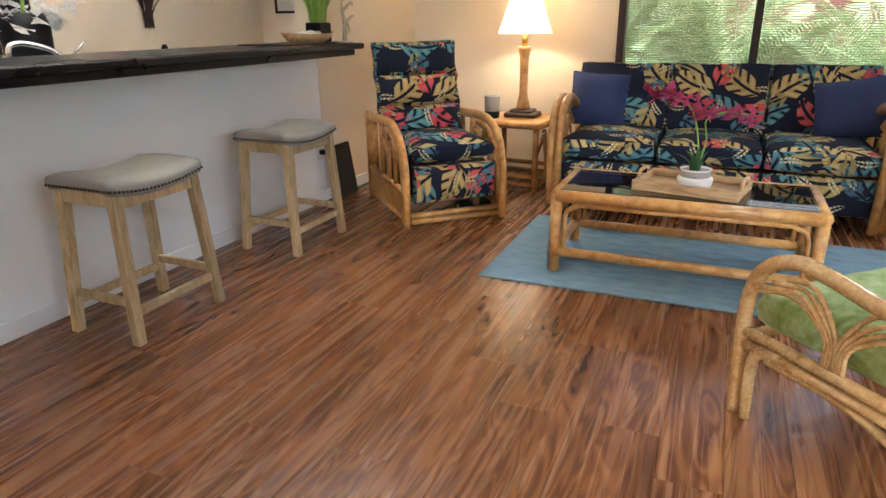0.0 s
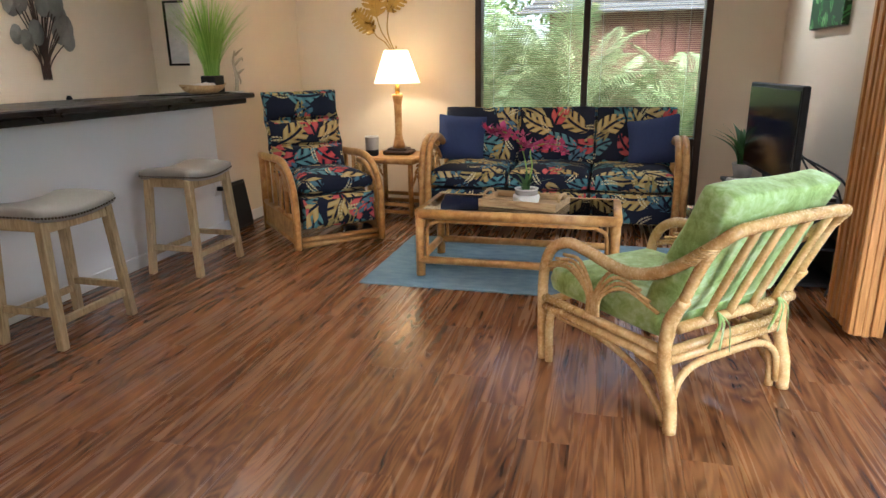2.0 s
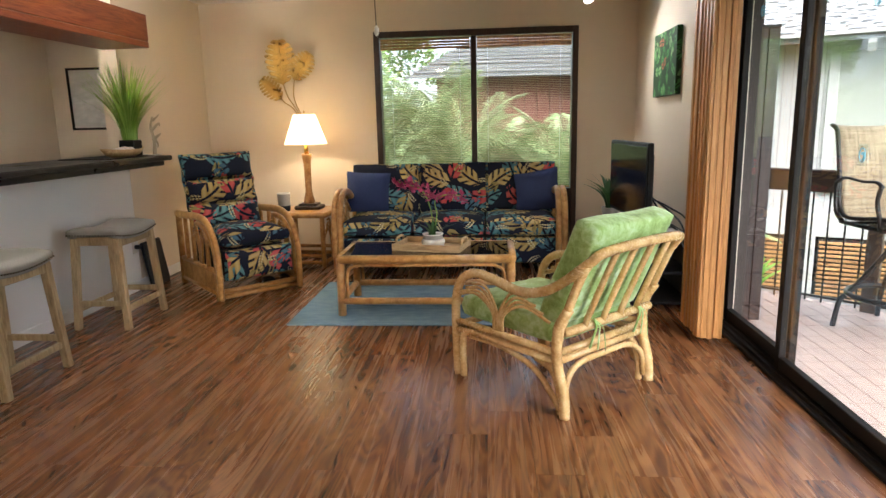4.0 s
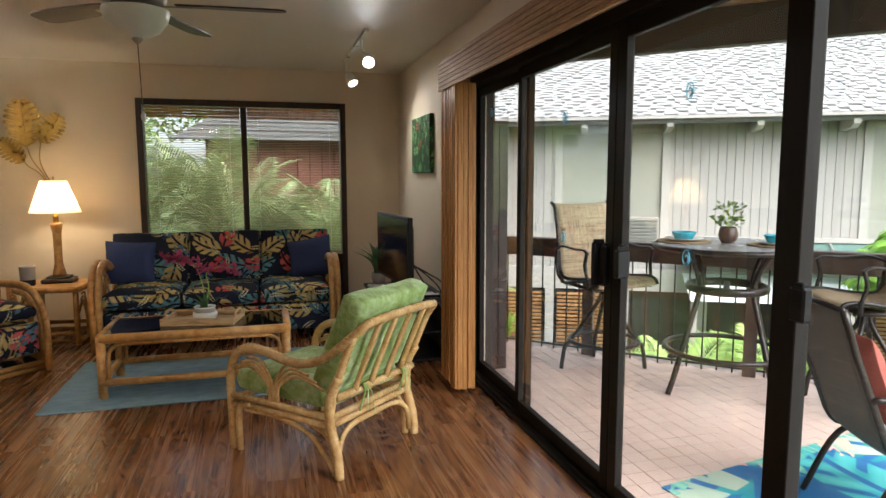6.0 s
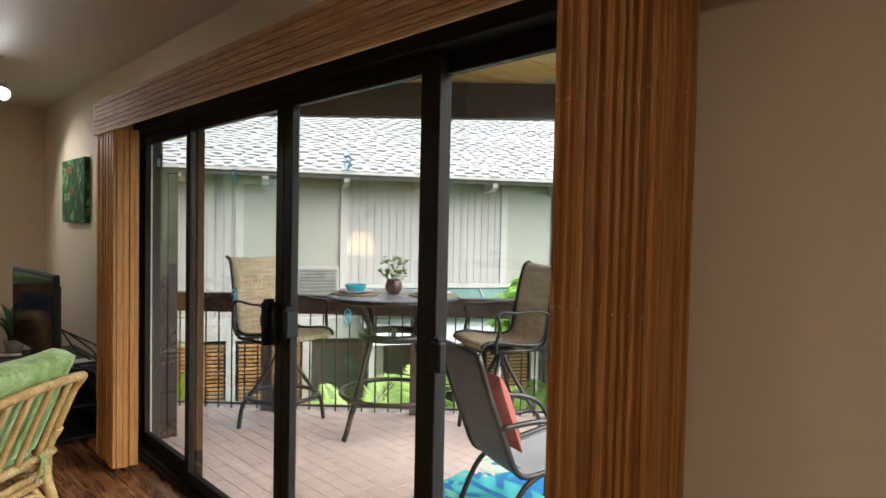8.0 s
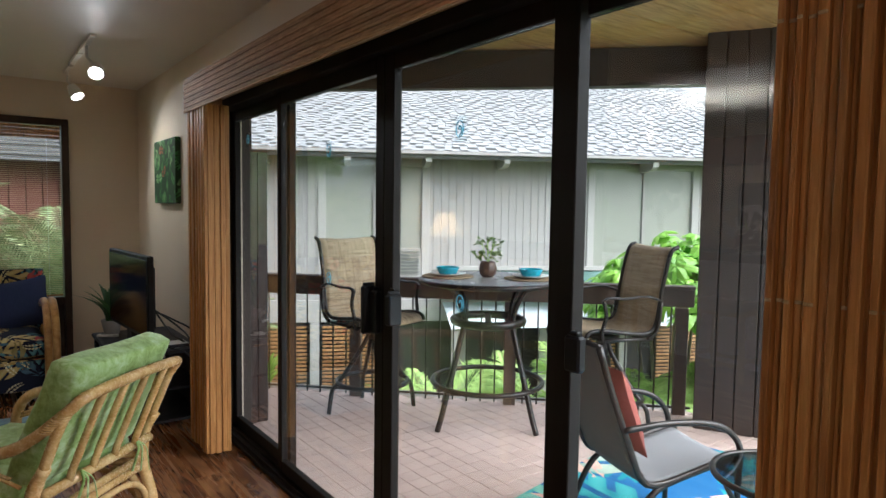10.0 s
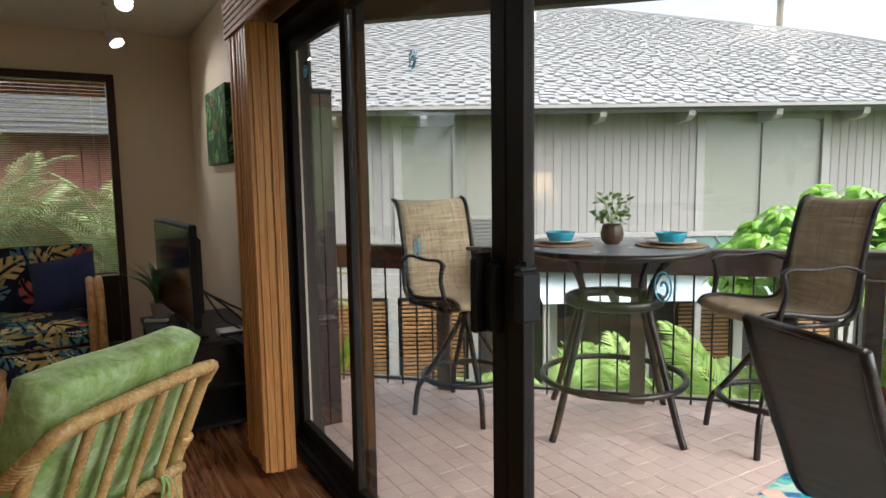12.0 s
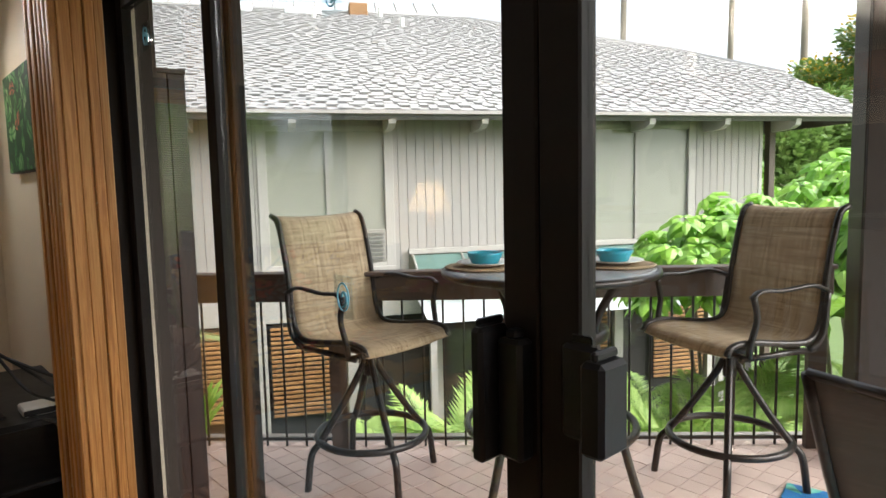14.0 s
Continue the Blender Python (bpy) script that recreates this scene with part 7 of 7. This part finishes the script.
for i, (x, y, z, n, ln, tl) in enumerate(((-1.2, 7.6, 0.5, 40, 1.9, (0.3, 1.2)), (0.0, 7.9, 0.45, 40, 1.9, (0.3, 1.2)), (1.4, 7.8, 0.15, 38, 1.7, (0.3, 1.2)), (2.6, 7.0, -0.4, 30, 1.6, (0.3, 1.2)), (-0.4, 6.7, -0.5, 26, 1.4, (0.3, 1.2)), (0.9, 6.7, -0.6, 26, 1.4, (0.3, 1.2)))):
    palm_clump("areca_palm", x, y, z, n, ln, 200 + i * 10, "tall feathery areca palm clump outside the window", M_ARECA, 0.5, tl)
for i, (x, y, z, n, ln) in enumerate(((4.2, 3.7, -1.0, 22, 1.1), (4.9, 3.0, -0.95, 24, 1.1), (5.5, 2.2, -0.9, 24, 1.15), (6.1, 1.6, -0.9, 22, 1.1), (6.3, 3.2, -1.3, 22, 1.2), (5.2, 4.4, -1.4, 20, 1.1), (6.2, 0.4, -0.7, 24, 1.2), (7.3, 1.6, -1.0, 22, 1.2), (4.3, 3.2, -0.75, 20, 0.95), (4.75, 2.65, -0.6, 22, 1.0), (5.3, 2.0, -0.55, 24, 1.05), (5.75, 1.25, -0.5, 24, 1.05), (5.6, 0.5, -0.5, 20, 1.0))):
    palm_clump("low_palm", x, y, z, n, ln, 400 + i * 10, "light green feathery palm below the deck railing", M_PALM, 0.34, (0.1, 0.8))


def umbrella_shrub(x, y, z, r, h, n, seed, label):
    """Whorls of drooping oval leaflets."""
    rnd = random.Random(seed)
    t = thing("umbrella_shrub", label, "shrub", pose(x, y, z), "shrubs by the deck")
    vs, fs = [], []
    for _ in range(n):
        a = rnd.uniform(0, 6.283)
        u = rnd.random()
        c = Vector((r * math.cos(a) * math.sqrt(u), r * math.sin(a) * math.sqrt(u), h * (1 - 0.7 * u) * rnd.uniform(0.45, 1.0)))
        up = Vector((rnd.uniform(-0.5, 0.5) + 0.4 * math.cos(a), rnd.uniform(-0.5, 0.5) + 0.4 * math.sin(a), 1)).normalized()
        e1 = up.cross(Vector((0.31, 0.17, 0.9))).normalized()
        e2 = up.cross(e1)
        k = rnd.choice((6, 7, 8))
        L = rnd.uniform(0.15, 0.24)
        for i in range(k):
            b = 6.283 * i / k + rnd.uniform(-.15, .15)
            d = (e1 * math.cos(b) + e2 * math.sin(b))
            sd2 = up.cross(d)
            dr0, dr1 = up * (-0.10 * L), up * (-0.55 * L)
            s = len(vs)
            w = L * 0.23
            vs += [c + d * 0.02, c + d * L * 0.4 + sd2 * w + dr0, c + d * L * 0.8 + sd2 * w * 0.7 + dr1 * 0.6, c + d * L + dr1, c + d * L * 0.8 - sd2 * w * 0.7 + dr1 * 0.6, c + d * L * 0.4 - sd2 * w + dr0, c + d * L * 0.4 + up * 0.01 * L, c + d * L * 0.8 + dr1 * 0.5]
            fs += [(s, s + 1, s + 6), (s + 1, s + 2, s + 7, s + 6), (s + 2, s + 3, s + 7), (s + 3, s + 4, s + 7), (s + 4, s + 5, s + 6, s + 7), (s + 5, s, s + 6)]
    raw("crown", vs, fs, M_LEAF, t)
    for i in range(5):
        a = i * 1.257
        part("stem", tube(smooth_path([(0.1 * math.cos(a), 0.1 * math.sin(a), GZ - z), (0.2 * math.cos(a), 0.2 * math.sin(a), (GZ - z) * 0.4), (r * 0.5 * math.cos(a), r * 0.5 * math.sin(a), h * 0.5)], 4), 0.03, 7, r2=0.012), M_BARK, t, smooth=True)
    return t


for i, (x, y, z, r, h, n) in enumerate(((6.3, 2.35, 0.25, 0.85, 1.05, 200), (7.4, 1.7, 0.35, 0.95, 1.2, 210), (6.5, 1.1, 0.2, 0.9, 1.2, 200), (8.6, 1.9, 0.45, 1.1, 1.3, 210), (7.2, -0.1, 0.2, 1.0, 1.25, 200))):
    umbrella_shrub(x, y, z, r, h, n, 600 + i, "bright green umbrella shrub with drooping leaflets")
umbrella_shrub(13.6, 6.0, 0.4, 1.5, 1.9, 240, 640, "bright green shrub under the far eave")

# broad-leaved plant by the lower wall
bp = thing("dracaena", "yellow green rosette plant by the lower wall", "plant", pose(2.77, 4.38, -0.36))
v, f = blades(38, 0.06, 0.5, 0.035, 0.42, 71, 0.7, 6)
raw("leaves", v, f, M_LEAF, bp)
part("trunk", tube([(0, 0, GZ + 0.36), (0, 0, 0.05)], 0.04, 8), M_BARK, bp, smooth=True)


def tree(x, y, h, r, seed, label, blossom):
    rnd = random.Random(seed)
    t = thing("broad_tree", label, "tree", pose(x, y, GZ), "trees beyond the houses")
    part("trunk", tube(smooth_path([(0, 0, 0), (0.1, 0, h * 0.3), (0, 0.1, h * 0.6)], 5), 0.28, 9, r2=0.14), M_BARK, t, smooth=True)
    L, Bl = [], []
    for i in range(26):
        a, u = rnd.uniform(0, 6.283), rnd.random() ** 0.5
        c = Vector((r * u * math.cos(a), r * u * math.sin(a), h * 0.62 + (h * 0.36) * (1 - u * u) * rnd.uniform(0.3, 1)))
        if i < 7:
            part("limb", tube(smooth_path([(0, 0.1, h * 0.55), c * 0.5 + Vector((0, 0, h * 0.3)), c], 4), 0.1, 6, r2=0.03), M_BARK, t, smooth=True)
        v, f = sprig(seed * 50 + i, 460, r * 0.34, r * 0.36, 0.26)
        L.append(([p + c for p in v], f))
        if blossom:
            v, f = sprig(seed * 90 + i, 130, r * 0.34, r * 0.42, 0.18)
            Bl.append(([p + c + Vector((0, 0, 0.08)) for p in v], f))
    V, F = merge(L)
    raw("crown", V, F, M_TREELEAF, t)
    if blossom:
        V, F = merge(Bl)
        raw("blossom", V, F, M_BLOSSOM, t)
    return t


tree(30, 14.2, 8.0, 3.2, 3, "broad tree with yellow blossom beyond the roof", True)
tree(31, 6.7, 11.4, 3.2, 4, "broad tree with yellow blossom beyond the roof", True)
tree(30, 18, 8.2, 3.4, 5, "broad tree with yellow blossom beyond the roof", True)
tree(26.5, 8.0, 6.6, 3.2, 8, "dark green tree beyond the eave", False)
tree(23.5, 10.0, 5.8, 2.8, 9, "dark green tree beyond the eave", False)
tree(-6, 26, 8.5, 4.2, 6, "dark green tree behind the second house", False)
tree(4, 30, 9.0, 4.5, 7, "dark green tree behind the second house", False)
for i, (x, y, h) in enumerate(((30.9, 18.7, 21), (33.3, 14.2, 15.6), (34.4, 11.2, 20))):
    ct_ = thing("coconut_palm", "slender coconut palm against the sky", "palm", pose(x, y, GZ), "palms between the houses")
    part("trunk", tube(smooth_path([(0, 0, 0), (0.2, 0.1, h * 0.5), (0.6, 0.2, h)], 8), 0.2, 9, r2=0.13), M_BARK, ct_, smooth=True)
    rr = random.Random(900 + i)
    L = []
    for k in range(16):
        v, f = frond(3.6, 26, 0.9, 0.5 + 0.3 * rr.random(), 950 + k, 0.05)
        m = Matrix.Translation((0.6, 0.2, h)) @ Matrix.Rotation(k * 0.3927 + rr.uniform(-.1, .1), 4, "Z") @ Matrix.Rotation(-rr.uniform(-0.3, 0.6), 4, "Y")
        L.append(([m @ Vector(p) for p in v], f))
    V, F = merge(L)
    raw("crown", V, F, M_PALM, ct_)

# low hedge mass on the ground between the houses
V, F = [], []
rnd = random.Random(12)
L = []
for i in range(60):
    c = Vector((rnd.uniform(2.6, 12), 0, 0))
    c.y = 6.2 - c.x * 0.62 + rnd.uniform(-1.2, 1.2)
    c.z = GZ
    v, f = sprig(2000 + i, 60, 0.5, 0.9, 0.2)
    L.append(([p + c for p in v], f))
V, F = merge(L)
tagged(raw("ground_cover", V, F, M_TREELEAF), "leafy green ground cover between the houses", "ground cover", kind="stuff")

# ---- floor planks ----
fl = thing("floor", "glossy reddish brown acacia laminate floor", "floor", kind="structure")
PW, PL = 0.178, 1.22


@functools.lru_cache(None)
def plank_mesh(y0, y1):
    """One plank about its own middle, sawn off where the wall ends it."""
    bm = bm_box(-PW / 2 + 0.0004, PW / 2 - 0.0004, y0 + 0.0004, y1 - 0.0004, -0.010, 0.0)
    me = bpy.data.meshes.new("plank")
    bm.to_mesh(me)
    bm.free()
    me.materials.append(M_FLOOR)
    return me


rnd = random.Random(5)
courses = []
x = LEFT + PW / 2
while x < RIGHT + PW / 2:
    courses.append((x, -2.6 + PL / 2 - rnd.choice((0.0, 0.3, 0.55, 0.8, 1.0))))
    x += PW
for rows_from, rows_to in ((0, 8), (-2, 0)):
    for x, start in courses:
        for k in range(rows_from, rows_to):
            y = start + k * PL
            y0, y1 = max(-PL / 2, round(-4.06 - y, 3)), min(PL / 2, round(BACK - y, 3))
            if y1 - y0 > 0.02:
                ob = new("plank", plank_mesh(y0, y1))
                ob.parent = fl
                ob.location = (x, y, 0)
solid("floor_kitchen", bm_box(-4.04, LEFT - 0.15, -4.06, BACK, -0.012, 0.0), M_UNDER, "dark kitchen floor", "floor", "structure")

# ---- deck tiles ----
dt = thing("deck_tiles", "pinkish terracotta tiled deck floor", "deck", kind="structure")
TS = 0.1055
tm = bm_box(-TS / 2 + 0.002, TS / 2 - 0.002, -TS / 2 + 0.002, TS / 2 - 0.002, -0.0055, 0.0, 0.0012)
me_t = bpy.data.meshes.new("tile")
tm.to_mesh(me_t)
base = [v.co.copy() for v in tm.verts]
bf = [tuple(v.index for v in f.verts) for f in tm.faces]
tm.free()
me_t.materials.append(M_TILE)


def inside(px, py):
    n, r = len(DECK), False
    for i in range(n):
        (x0, y0), (x1, y1) = DECK[i], DECK[(i + 1) % n]
        if (y0 > py) != (y1 > py) and px < (x1 - x0) * (py - y0) / (y1 - y0) + x0:
            r = not r
    return r


V, F, n_ = [], [], 0
rnd = random.Random(9)
for j in range(-60, 60):
    for i in range(-60, 60):
        px, py = 3.450 + i * TS, 1.020 + j * TS
        if not all(inside(px + a, py + b) for a, b in ((0.05, 0.05), (-0.05, 0.05), (0.05, -0.05), (-0.05, -0.05))):
            continue
        dz = rnd.uniform(-0.0008, 0.0008)
        if 2.3 < px < 3.9 and 1.3 < py < 3.1 and n_ < 290:
            ob = new("tile", me_t)
            ob.parent = dt
            ob.location = (px, py, DZ + dz)
            n_ += 1
        else:
            s = len(V)
            V += [(px + c.x, py + c.y, DZ + c.z + dz) for c in base]
            F += [tuple(k + s for k in f) for f in bf]
tagged(raw("tile_field", V, F, M_TILE, dt), kind="stuff")
